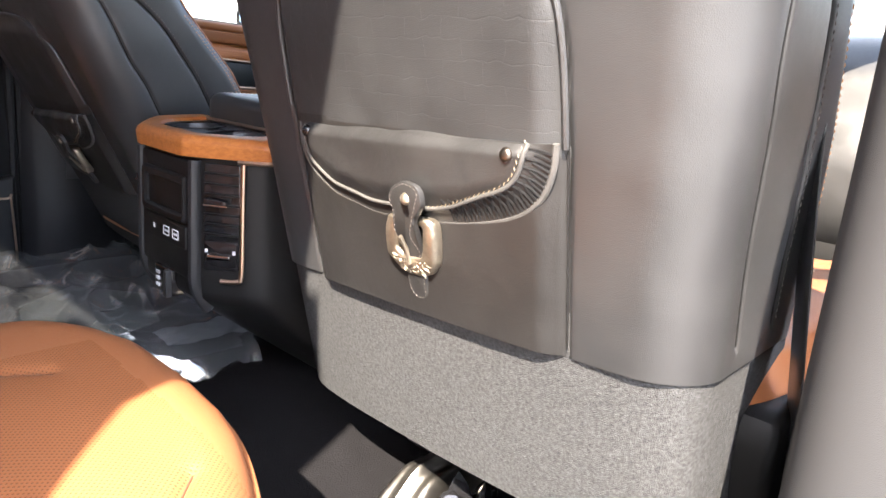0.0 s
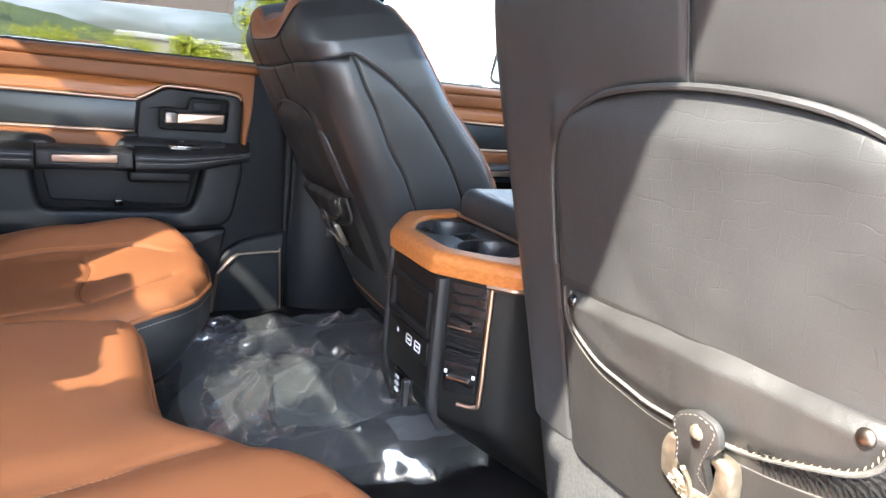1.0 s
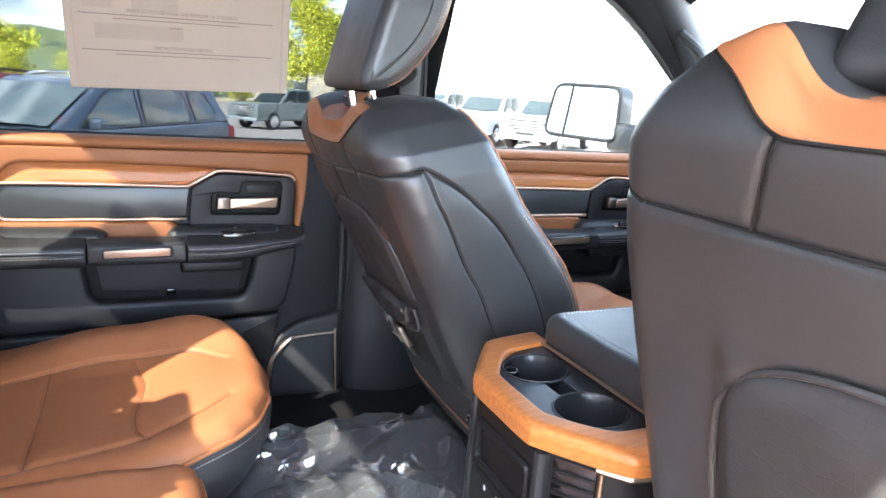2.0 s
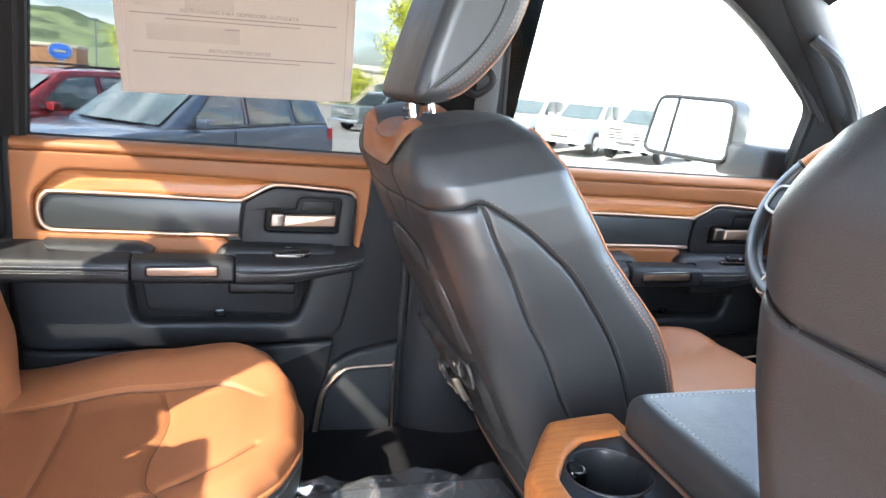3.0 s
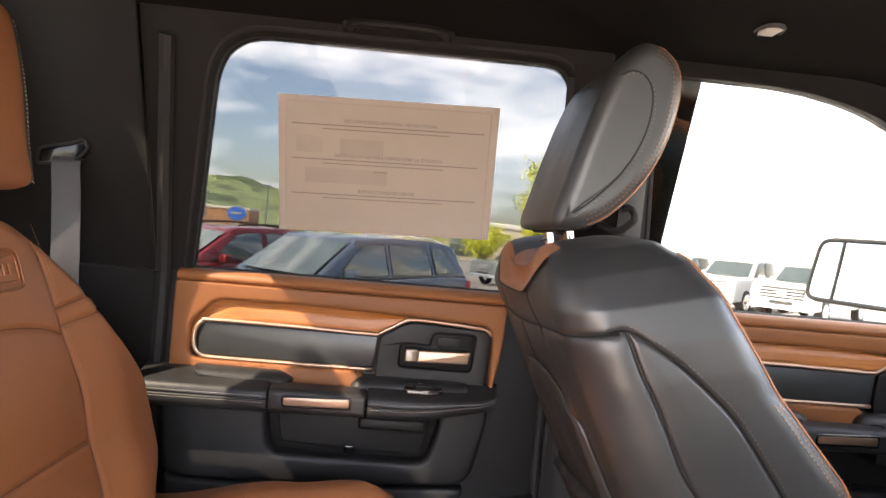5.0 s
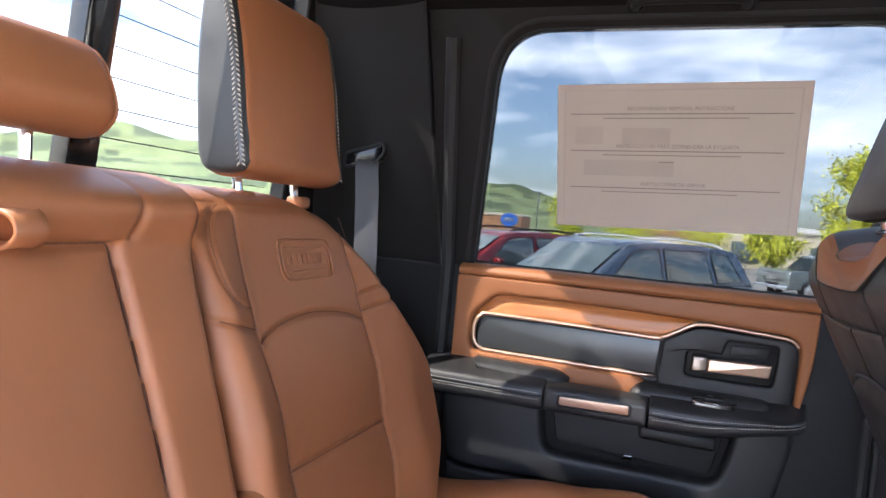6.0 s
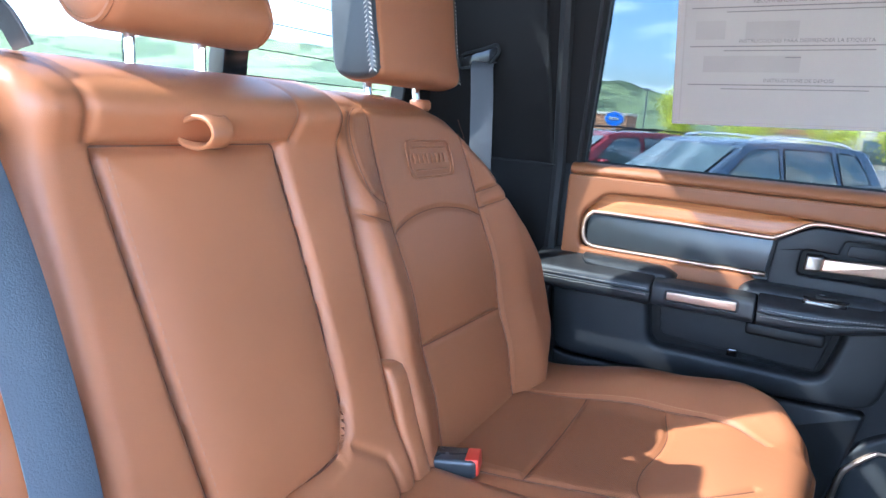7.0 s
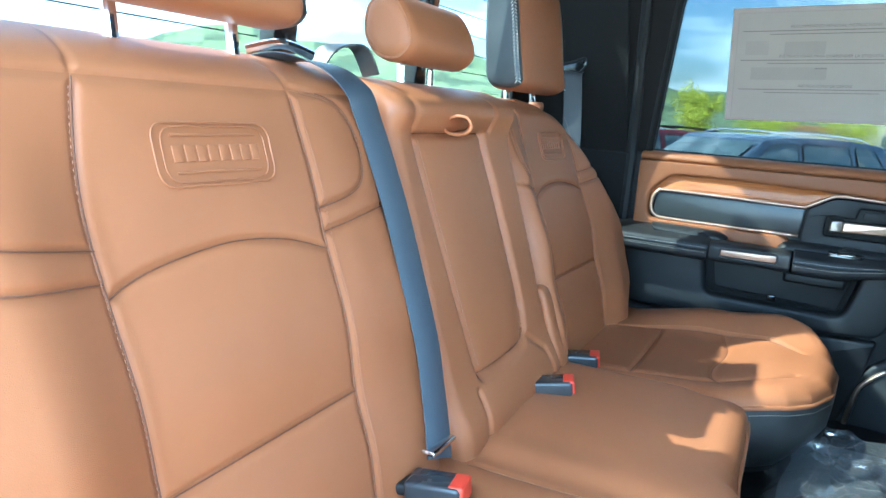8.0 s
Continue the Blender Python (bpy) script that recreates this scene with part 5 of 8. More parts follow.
def top_right(x, y):
    k = 0.234 + 0.020 * smooth_step(x, -0.02, 0.15) * smooth_step(-y, 0.0, 0.25) - 0.006 * smooth_step(-x, 0.0, 0.25) + 0.006 * smooth_step(0.02 - x, 0.0, 0.06) * smooth_step(y, -0.1, 0.0)
    bol = 0.034 * smooth_step(-y, 0.58, 0.70)
    ridge = -0.008 * np.exp(-((y + 0.16) / 0.03) ** 2)
    dip = -0.008 * np.exp(-((y + 0.44) / 0.12) ** 2 - ((x + 0.10) / 0.12) ** 2)
    return k + bol + dip + ridge


r_ys = [-0.785, -0.765, -0.735, -0.70, -0.64, -0.58, -0.535, -0.49, -0.45, -0.38, -0.29, -0.235, -0.185, -0.14, -0.09, -0.05, 0.0, 0.10, 0.20, 0.240, 0.258]
r_xs = [-0.12, 0.00, 0.07, 0.115, 0.165, 0.200, 0.222, 0.240, 0.249, 0.254, 0.252, 0.233, 0.203, 0.165, 0.115, 0.090, 0.084, 0.083, 0.081, 0.077, 0.056]
r_seams = [smooth_line([(-0.28, -0.29), (-0.05, -0.285), (0.08, -0.29), (0.16, -0.33)], 6),
           smooth_line([(-0.28, -0.60), (-0.05, -0.61), (0.10, -0.60), (0.18, -0.53)], 6), smooth_line([(-0.29, -0.19), (-0.1, -0.185), (0.05, -0.16), (0.13, -0.15)], 5),
           smooth_line([(0.03, -0.29), (0.0, -0.36), (-0.005, -0.45), (0.005, -0.54), (0.04, -0.605)], 6)]
def r_region(x, y):
    k = np.zeros(x.shape, int)
    k[(y < -0.288) & (y > -0.603) & (x < 0.205)] = 1
    k[(y > -0.165)] = 2
    return k
cushion(right_bench, r_ys, r_xs, r_seams, r_region,
                        ["cushion_bolster", "cushion_panel", "cushion_middle"], [TAN, TAN_DOTS, TAN], top_right, -0.14,
                        [smooth_line([(-0.2, -0.196), (-0.1, -0.193), (0.05, -0.168)], 5)])


# headrests on the rear bench
def headrest(name, yc, w, z0, z1, prof, label, tape_side):
    t = thing(name, (-0.50, yc, z0), label, "headrest", "rear headrests")
    p = smooth_line(prof, 5, True)
    fr = lambda a, b, c: (a, c + 0 * a, b)
    part("pad", prism(p, yc - w / 2, yc + w / 2, fr, 0.022, 5, True), TAN, t, "tan leather pad", sharp=0)
    for s in (-1, 1):
        y = yc + s * (w / 2 - 0.004)
        q = inset(as_outline(p, 80), 0.006)
        if tape_side == -1:
            side_o = inset(as_outline(p, 80), 0.003)
            part("side_panel", prism(side_o, yc + s * (w / 2 - 0.020), yc + s * (w / 2 + 0.003), fr, 0.010, 4), BLACK, t, "black leather side panel")
        else:
            part("piping", tube([(a, y - s * 0.003, b) for a, b in q], 0.003, 6, closed=True), TAN, t)
    return t


prof_l = [(-0.445, 0.745), (-0.455, 0.80), (-0.470, 0.90), (-0.492, 0.985), (-0.515, 1.005), (-0.535, 0.99), (-0.542, 0.90), (-0.535, 0.79), (-0.522, 0.738), (-0.48, 0.728)]
for s, nm in ((1, "left"), (-1, "right")):
    yc = 0.468 if s > 0 else -0.445
    hr = headrest("rear_headrest", yc, 0.27, 0.73, 1.0, [(a + 0.02, b + (0.0 if s > 0 else 0.03)) for a, b in prof_l], "tan leather headrest with a braided side band on chrome posts", -1)
    # pale braid between the tan front and the black sides
    pf = [(p[0] + 0.02, p[1] + (0.0 if s > 0 else 0.03)) for p in smooth_line(prof_l[:4], 8)]
    for sd in (-1, 1):
        y = yc + sd * 0.1375
        for off, sl in ((0.0065, 0.8), (0.0125, -0.8)):
            q = [(p[0] - off, y - sd * (0.0030 if off < 0.01 else 0.0005), p[1]) for p in pf]
            part("braid_stitch", stitches(q, 0.0065, 0.0085, 0.0022, sl, up=(0, 1, 0)), PALE_THREAD, hr)
    for dy in (-0.075, 0.075):
        part("post", tube([(-0.475, yc + dy, 0.66), (-0.492, yc + dy, 0.78)], 0.007, 10), CHROME, hr, "chrome post")
        part("post_collar", rbox((-0.490, yc + dy - 0.014, 0.692), (-0.458, yc + dy + 0.014, 0.711), 0.006), TAN, hr)
prof_c = [(-0.425, 0.775), (-0.43, 0.805), (-0.452, 0.84), (-0.48, 0.85), (-0.51, 0.835), (-0.515, 0.79), (-0.49, 0.757), (-0.45, 0.752)]
hc = headrest("middle_headrest", 0.017, 0.214, 0.744, 0.844, [(a, b - 0.006) for a, b in prof_c], "small tan leather middle headrest on chrome posts", 1)
for y in (-0.03, 0.06):
    part("post", tube([(-0.478, y, 0.68), (-0.482, y, 0.79)], 0.0065, 10), CHROME, hc, "chrome post")
    part("post_collar", rbox((-0.505, y - 0.018, 0.700), (-0.455, y + 0.018, 0.717), 0.005), TAN, hc)

# the middle passenger's belt over the bench
mb = thing("middle_seat_belt", (-0.3, -0.22, 0.25), "blue-grey seat belt running down over the middle seat back", "seat belt")
bz = smooth_line([(-0.53, -0.325, 0.716), (-0.48, -0.300, 0.730), (-0.437, -0.277, 0.722), (-0.409, -0.256, 0.698), (-0.396, -0.244, 0.662), (-0.361, -0.231, 0.563), (-0.328, -0.226, 0.463), (-0.302, -0.228, 0.39), (-0.283, -0.238, 0.335), (-0.266, -0.250, 0.289), (-0.254, -0.262, 0.258)], 8)
part("webbing", ribbon(bz + (0.012, 0, 0), 0.047, 0.002, (0.15, 1, -0.1)), WEB_SKY_SHEEN, mb, "smooth blue-grey webbing")
part("tongue", rbox((-0.258, -0.284, 0.268), (-0.238, -0.226, 0.276), 0.003), CHROME, mb)
part("upper_guide", tube(smooth_line([(-0.50, -0.335, 0.735), (-0.47, -0.31, 0.745), (-0.45, -0.275, 0.735)], 6), 0.006, 8), CHROME, mb)
part("guide_cover", rbox((-0.53, -0.335, 0.69), (-0.475, -0.25, 0.728), 0.012), GLOSS, mb)
part("loop_strap", ribbon(smooth_line([(-0.50, -0.22, 0.715), (-0.48, -0.205, 0.75), (-0.46, -0.17, 0.755), (-0.45, -0.15, 0.72)], 6), 0.03, 0.003, (1, 0, 0)), BLACK, mb)


def buckle(name, tip, way, label, red):
    """A belt buckle on its stalk; tip and way in plan."""
    t = thing(name, tip, label, "buckle", "rear belt buckles")
    w = Vector(way).normalized()
    m = Matrix.Translation(tip) @ w.to_track_quat("X", "Z").to_matrix().to_4x4()
    part("body", moved(rbox((-0.070, -0.021, -0.012), (0.0, 0.021, 0.014), 0.006, 3), m), BUCKLE, t)
    part("stalk", moved(rbox((-0.14, -0.017, -0.008), (-0.062, 0.017, 0.007), 0.005), m), PLASTIC, t)
    part("button", moved(rbox((-0.016, -0.0175, -0.0095), (0.0030, 0.0175, 0.0150), 0.003), m), RED, t, "red release button")
    return t


buckle("belt_buckle", (-0.194, 0.276, 0.232), (0.95, 0.28, 0.10), "black seat belt buckle with a red button", True)
buckle("belt_buckle", (-0.186, 0.094, 0.246), (0.94, 0.34, 0.16), "black seat belt buckle with a red button", True)
buckle("belt_buckle", (-0.186, -0.300, 0.250), (0.95, 0.15, 0.10), "black seat belt buckle with a red button", True)
# leather tongue between the backs
solid("seat_hinge_cover", prism(smooth_line([(-0.33, 0.36), (-0.29, 0.37), (-0.262, 0.30), (-0.235, 0.22), (-0.27, 0.20), (-0.31, 0.28)], 4, True), 0.188, 0.226, lambda a, b, c: (a, c + 0 * a, b), 0.008, 3, True), TAN, "tan leather hinge cover between the seat backs", "seat", sharp=0)


# ---- front seats ----
ZR = [0.300, 0.340, 0.400, 0.450, 0.500, 0.550, 0.610, 0.645, 0.690, 0.716, 0.742, 0.760, 0.779, 0.792, 0.803]
XF = [0.632, 0.630, 0.622, 0.614, 0.596, 0.566, 0.531, 0.517, 0.499, 0.491, 0.476, 0.467, 0.446, 0.416, 0.385]
HZ = [0.300, 0.400, 0.500, 0.570, 0.640, 0.680, 0.720, 0.755, 0.780, 0.795, 0.803]
HW = [0.249, 0.251, 0.257, 0.262, 0.265, 0.263, 0.254, 0.234, 0.204, 0.150, 0.090]
SEG = np.repeat(np.arange(8), [150, 26, 90, 14, 60, 14, 90, 26])      # back, corner, side, corner, front, corner, side, corner
STEP = np.concatenate([(np.arange(n) + 0.0) / n for n in (150, 26, 90, 14, 60, 14, 90, 26)])
SIDE_A = smooth_line([(0.355, 0.6965), (0.376, 0.698), (0.398, 0.682), (0.424, 0.658), (0.450, 0.627), (0.476, 0.592), (0.502, 0.540), (0.520, 0.500), (0.534, 0.455), (0.542, 0.415), (0.552, 0.35)], 5)
SIDE_B = smooth_line([(0.376, 0.697), (0.386, 0.650), (0.399, 0.610), (0.416, 0.545), (0.434, 0.500), (0.451, 0.435), (0.461, 0.404), (0.480, 0.345)], 5)


def seat_rear(z):
    return 0.378 - 0.25 * (z - 0.465) + 0.035 * smooth_step(z, 0.72, 0.80)


def seat_section(z, seg, st):
    """A point of the backrest's section at height z: place (x, y) and the outward direction."""
    hw, xr, xf = np.interp(z, HZ, HW), seat_rear(z), np.interp(z, ZR, XF)
    R = np.minimum(0.048, 0.45 * (xf - xr))
    Q = np.minimum(0.030, 0.40 * (xf - xr))
    sg = np.where((seg == 5) | (seg == 6) | (seg == 7), -1.0, 1.0)
    t = np.where(sg < 0, 1 - st, st)
    q = t * math.pi / 2
    x, y, nx, ny = 0 * z, 0 * z, 0 * z, 0 * z
    m = seg == 0
    x, y, nx = np.where(m, xr, x), np.where(m, (hw - R) * (2 * st - 1), y), np.where(m, -1.0, nx)
    m = (seg == 1) | (seg == 7)
    x, y = np.where(m, xr + R - R * np.cos(q), x), np.where(m, sg * (hw - R + R * np.sin(q)), y)
    nx, ny = np.where(m, -np.cos(q), nx), np.where(m, sg * np.sin(q), ny)
    m = (seg == 2) | (seg == 6)
    x, y, ny = np.where(m, xr + R + (xf - Q - xr - R) * t, x), np.where(m, sg * hw, y), np.where(m, sg, ny)
    m = (seg == 3) | (seg == 5)
    x, y = np.where(m, xf - Q + Q * np.sin(q), x), np.where(m, sg * (hw - Q + Q * np.cos(q)), y)
    nx, ny = np.where(m, np.sin(q), nx), np.where(m, sg * np.cos(q), ny)
    m = seg == 4
    x, y, nx = np.where(m, xf, x), np.where(m, (hw - Q) * (1 - 2 * st), y), np.where(m, 1.0, nx)
    # hollow front between the bolsters, and a slightly bowed back
    x = x - 0.06 * (seg == 4) * (1 - smooth_step(np.abs(y), 0.10, 0.21)) * smooth_step(0.72 - z, 0, 0.1)
    x = x - 0.011 * np.maximum(-nx, 0) * (1 - (y / np.maximum(hw, 0.05)) ** 2)
    return x, y, nx, ny


def front_seat(s, yc, recline, move, label, drop=0.0):
    """A front seat with its back towards the bench; s: side, recline: degrees the back leans further, move: its adjustment."""
    dx, dz = move
    t = thing("bucket_seat", (0.55, yc, 0.0), label, "seat", "front seats")
    lean = Matrix.Translation((0.3242 + dx, 0, 0.681 + dz)) @ Matrix.Rotation(-radians(recline), 4, "Y") @ Matrix.Translation((-0.3242, 0, -0.681))
    def bpart(name, data, material, parent, label="", sharp=35):
        return part(name, moved(data, lean), material, parent, label, sharp)
    rear = seat_rear
    dip_w, dip_n = (0.11, 4) if recline else (0.124, 8)
    arch = smooth_line([(-0.152, 0.27), (-0.154, 0.47), (-0.150, 0.550), (-0.138, 0.578), (-0.115, 0.600), (-0.072, 0.615), (0, 0.621), (0.072, 0.615), (0.115, 0.600), (0.138, 0.578), (0.150, 0.550), (0.154, 0.47), (0.152, 0.27)], 5)
    rise = 0.014 if recline else 0.0
    yoke = lambda y: 0.681 + rise * smooth_step(-s * y, -0.10, 0.21)
    rear_seams = [arch, [(y, float(yoke(np.array(y)))) for y in np.linspace(-0.21, 0.21, 15)], [(-0.122, 0.681), (-0.108, 0.735)], [(0.122, 0.681), (0.108, 0.735)], [(0.01, 0.622), (0.01, 0.681)]]
    NV, NU = 160, len(SEG)
    def fn(u, v):
        seg, st = np.broadcast_to(SEG, u.shape), np.broadcast_to(STEP, u.shape)
        w = 1 - (1 - v) ** 1.45
        _, y0, _, _ = seat_section(0.31 + 0.493 * w, seg, st)
        zb = 0.3115 + 0.055 * np.clip(s * y0, -0.25, 0.25)
        z = zb + (0.803 - zb) * w
        x, y, nx, ny = seat_section(z, seg, st)
        g = groove(y, z, rear_seams, 0.0032, 0.0023, 0.0022, 0.014) * np.clip(-nx, 0, 1) * (np.abs(y) < 0.245)
        gs = groove(x, z, [SIDE_A, SIDE_B], 0.0034, 0.0024, 0.0022, 0.014) * smooth_step(np.abs(ny), 0.8, 1.0)
        cor = (seg == 1) | (seg == 7)
        tc = np.where(seg == 7, 1 - st, st)
        zs = yoke(y) + (0.696 - yoke(y)) * tc
        gc = np.where(cor, -0.0034 * np.exp(-((z - zs) / 0.0024) ** 2) - 0.0022 * np.exp(-np.abs(z - zs) / 0.014), 0.0)
        h = np.minimum(np.minimum(g, gs), gc)
        pad = 0.0075 * smooth_step(0.153 - np.abs(y), 0, 0.022) * smooth_step(0.617 - z, 0, 0.03) * np.clip(-nx, 0, 1)
        dip = -(0.042 if recline else 0.052) * smooth_step(z, 0.722, 0.79) * np.exp(-((y / dip_w) ** dip_n))
        return x + nx * h - pad, yc + y + ny * h, z + dip
    data = patch(fn, NU, NV, True)
    v, f = data
    c = v[f].mean(1) - (0, yc, 0)
    sg = np.tile(SEG, NV)
    ay = np.abs(c[:, 1])
    back = (sg == 0) | (sg == 1) | (sg == 7)
    sided = (sg == 2) | (sg == 6)
    inner = (ay < np.interp(c[:, 2], [0.27, 0.47, 0.55, 0.578, 0.600, 0.615, 0.622], [0.152, 0.154, 0.150, 0.138, 0.115, 0.072, 0.0])) & (sg == 0) & (c[:, 2] < 0.6205)
    k = np.zeros(len(c), int)
    k[back & (c[:, 2] > yoke(c[:, 1]))] = 3
    k[inner] = 6
    k[inner & (c[:, 2] > 0.47)] = 1
    a_line = np.interp(c[:, 0], SIDE_A[:, 0], SIDE_A[:, 1])
    k[sided] = 4
    k[sided & (c[:, 1] > 0)] = 5
    k[sided & (c[:, 2] > a_line)] = 3
    k[(sg == 3) | (sg == 5)] = 3
    k[sg == 4] = 2
    names = ["back_panel", "embossed_panel", "front_face", "top_yoke", "side_panel", "side_panel_out", "pocket_panel"]
    pcs = split(data, k, names)
    for nm, mt in zip(names, [BLACK, CROC, TAN, BLACK, BLACK, BLACK, POCKET]):
        bpart(nm.replace("_out", ""), pcs[nm], mt, t, sharp=0)
    top = v.reshape(NV + 1, NU, 3)[-1]
    bpart("top_cap", (np.vstack([top, top.mean(0) - (0, 0, 0.004)]), [(i, (i + 1) % NU, NU) for i in range(NU)]), TAN, t, "tan leather", sharp=0)
    # tan leather drawn over the top, between the posts
    depth = 0.042 if recline else 0.052
    def over_top(u, v):
        a = 0.172 * (2 * u - 1)
        z0 = 0.737 + 0.55 * np.maximum(np.abs(a) - 0.10, 0)
        z1 = np.minimum(0.803, np.interp(np.abs(a) + 0.012, HW[::-1], HZ[::-1]))
        z = z0 + (z1 - z0) * v
        hw, xr = np.interp(z, HZ, HW), seat_rear(z)
        R = np.minimum(0.048, 0.45 * (np.interp(z, ZR, XF) - xr))
        over = np.clip(np.abs(a) - (hw - R), 0, R)
        x = xr + R - np.sqrt(np.maximum(R * R - over * over, 0)) - 0.011 * (1 - (a / hw) ** 2)
        return x - 0.0022, yc + a, z - depth * smooth_step(z, 0.722, 0.79) * np.exp(-((a / dip_w) ** dip_n))
    bpart("tan_yoke", patch(over_top, 80, 24), TAN, t, "tan leather over the top of the back", sharp=0)
    edge_line = [tuple(float(q) for q in over_top(np.array(u), np.array(0.0))) for u in np.linspace(0, 1, 50)]
    bpart("seam", tube(edge_line, 0.0012, 5), SEAM_BLACK, t)
    hem = v.reshape(NV + 1, NU, 3)[0]
    bpart("hem_cap", (np.vstack([hem, hem.mean(0)]), [((i + 1) % NU, i, NU) for i in range(NU)]), BLACK, t, sharp=0)
    # seams and stitches
    def skin_at(z, seg, st, deep=0.0):
        x, y, nx, ny = (float(q) for q in seat_section(np.array(float(z)), np.array(seg), np.array(float(st))))
        return x - nx * deep, yc + y - ny * deep, z
    for sd, cs in ((1, 1), (-1, 7)):
        edge_y = lambda z: yc + sd * (float(np.interp(z, HZ, HW)) - 0.0032)
        for q in (SIDE_A, SIDE_B):
            bpart("seam", tube([(a, edge_y(b), b) for a, b in resample(q, 0.008)], 0.0011, 5), SEAM_BLACK, t)
        bpart("seam", tube([skin_at(float(yoke(np.array(sd * 0.22))) * (1 - w) + 0.696 * w, cs, w if sd > 0 else 1 - w, 0.0030) for w in np.linspace(0, 1, 9)], 0.0010, 5), SEAM_BLACK, t)
        bpart("stitching", stitches([(a + 0.004, edge_y(b) + sd * 0.0028, b + 0.0035) for a, b in resample(SIDE_A[5:], 0.006)], 0.0055, 0.0040, 0.0006, up=(0, 1, 0)), DIM_THREAD, t)
        fs = 3 if sd > 0 else 5
        for w, z0, z1 in ((0.25, 0.36, 0.60), (0.42, 0.36, 0.60)):
            bpart("edge_stitching", stitches([skin_at(z, fs, w if sd > 0 else 1 - w, -0.0006) for z in np.linspace(z0, z1, 40)], 0.0060, 0.0045, 0.0009, up=(0, 1, 0)), TAN_THREAD, t)
        bpart("edge_piping", tube([skin_at(z, fs, 0.72 if sd > 0 else 0.28, -0.0005) for z in np.linspace(0.34, 0.765, 50)], 0.0022, 6), TAN, t)
    for q in rear_seams:
        pts = [(float(rear(b)) - 0.011 * (1 - (a / float(np.interp(b, HZ, HW))) ** 2) + 0.0028, yc + a, b) for a, b in resample(q, 0.008) if abs(a) < 0.212 and b > 0.322]
        if len(pts) > 2:
            bpart("seam", tube(pts, 0.0009, 5), SEAM_BLACK, t)
    # rolled edge round the embossed panel
    edge_roll = [(float(rear(b)) - 0.011 * (1 - (a / float(np.interp(b, HZ, HW))) ** 2) - 0.0004, yc + a, b) for a, b in resample(arch, 0.006) if b > 0.475]
    bpart("edge_roll", tube(edge_roll, 0.0023, 8), BLACK, t)
    # felt lower back, tucked under the hem
    def felt(u, v):
        a = 2 * math.pi * u
        cc, q = np.cos(a), np.sin(a)
        e = 2 / 9
        X, Y = np.sign(cc) * np.abs(cc) ** e, np.sign(q) * np.abs(q) ** e
        out = s * Y
        z = 0.148 + 0.010 * out + (0.195 + 0.012 * out) * v
        x = 0.378 - 0.25 * (z - 0.465) + 0.0035 + 0.12 * (X + 1) - 0.011 * smooth_step(-X, 0.6, 1.0) * (1 - Y * Y)
        return x, yc + (0.243 + 0.003 * v) * Y, z
    bpart("lower_back", patch(felt, 160, 20, True), BACKFELT, t, "grey felt lower back panel", sharp=0)
    # cushion, seen past the back
    px, pz = (0.045, -0.03) if recline else (0.0, 0.0)
    def cush(u, v):
        a = 2 * math.pi * u
        e = 2 / 5
        cc, q = np.cos(a), np.sin(a)
        X, Y = np.sign(cc) * np.abs(cc) ** e, np.sign(q) * np.abs(q) ** e
        r = np.interp(v, [0, 0.12, 0.7, 0.86, 1.0], [0.92, 1.0, 1.0, 0.94, 0.0])
        z = np.interp(v, [0, 0.12, 0.7, 0.86, 1.0], [0.19, 0.20, 0.27, 0.30, 0.295])
        x, y = 0.78 + 0.28 * X * r + px, yc + 0.265 * Y * r
        h = groove(x - px, y - yc, [[(0.5, -0.16), (1.0, -0.16)], [(0.5, 0.16), (1.0, 0.16)], [(0.83, -0.16), (0.83, 0.16)]], 0.004, 0.004, 0.003, 0.02) * (v > 0.7)
        return x, y, z + pz + 0.02 * smooth_step(np.abs(Y * r), 0.6, 0.9) + 0.02 * X * r + h
    part("cushion", patch(cush, 120, 60, True), TAN, t, "tan leather cushion", sharp=0)
    part("base_frame", rbox((0.58 + px, yc - 0.19, 0.07), (0.96 + px, yc + 0.19, 0.165), 0.02), PLASTIC, t)
    part("side_shield", prism(smooth_line([(0.54, 0.26), (0.58, 0.275), (0.66, 0.27), (0.80, 0.24), (1.0, 0.22), (1.0, 0.08), (0.62, 0.09), (0.56, 0.17)], 4, True), 0.0, 0.03, lambda a, b, cq: (a + px, yc + s * (0.245 + cq), b), 0.01, 3), PLASTIC, t)
    for y in (yc - 0.185, yc + 0.185):
        part("seat_rail", rbox((0.62 + px, y - 0.025, 0.005), (1.0 + px, y + 0.025, 0.075), 0.006), PLASTIC, t)
    # headrest, leaning forwards on two notched posts
    hz = 0.0 if recline else -0.046
    prof = smooth_line([(0.347, 0.816), (0.369, 0.863), (0.398, 0.917), (0.427, 0.966), (0.456, 1.002), (0.488, 1.018), (0.517, 1.003), (0.529, 0.970), (0.514, 0.917), (0.485, 0.868), (0.450, 0.834), (0.408, 0.808), (0.368, 0.803)], 5, True)
    HR = 0.020
    hrt = bpart("headrest", prism(prof, yc - 0.126, yc + 0.126, lambda a, b, c: (a, c + 0 * a, b + hz), HR, 7, True), BLACK, t, "black leather headrest", sharp=0)
    o90 = as_outline(prof, 140)
    sunk = lambda d: HR - math.sqrt(max(0.0, HR * HR - (HR - min(d, HR)) ** 2))
    front_only = lambda q: np.array([p for p in np.roll(q, -int(np.argmin(q[:, 1] + q[:, 0])), axis=0) if p[1] - 0.808 < 1.70 * (p[0] - 0.385)])
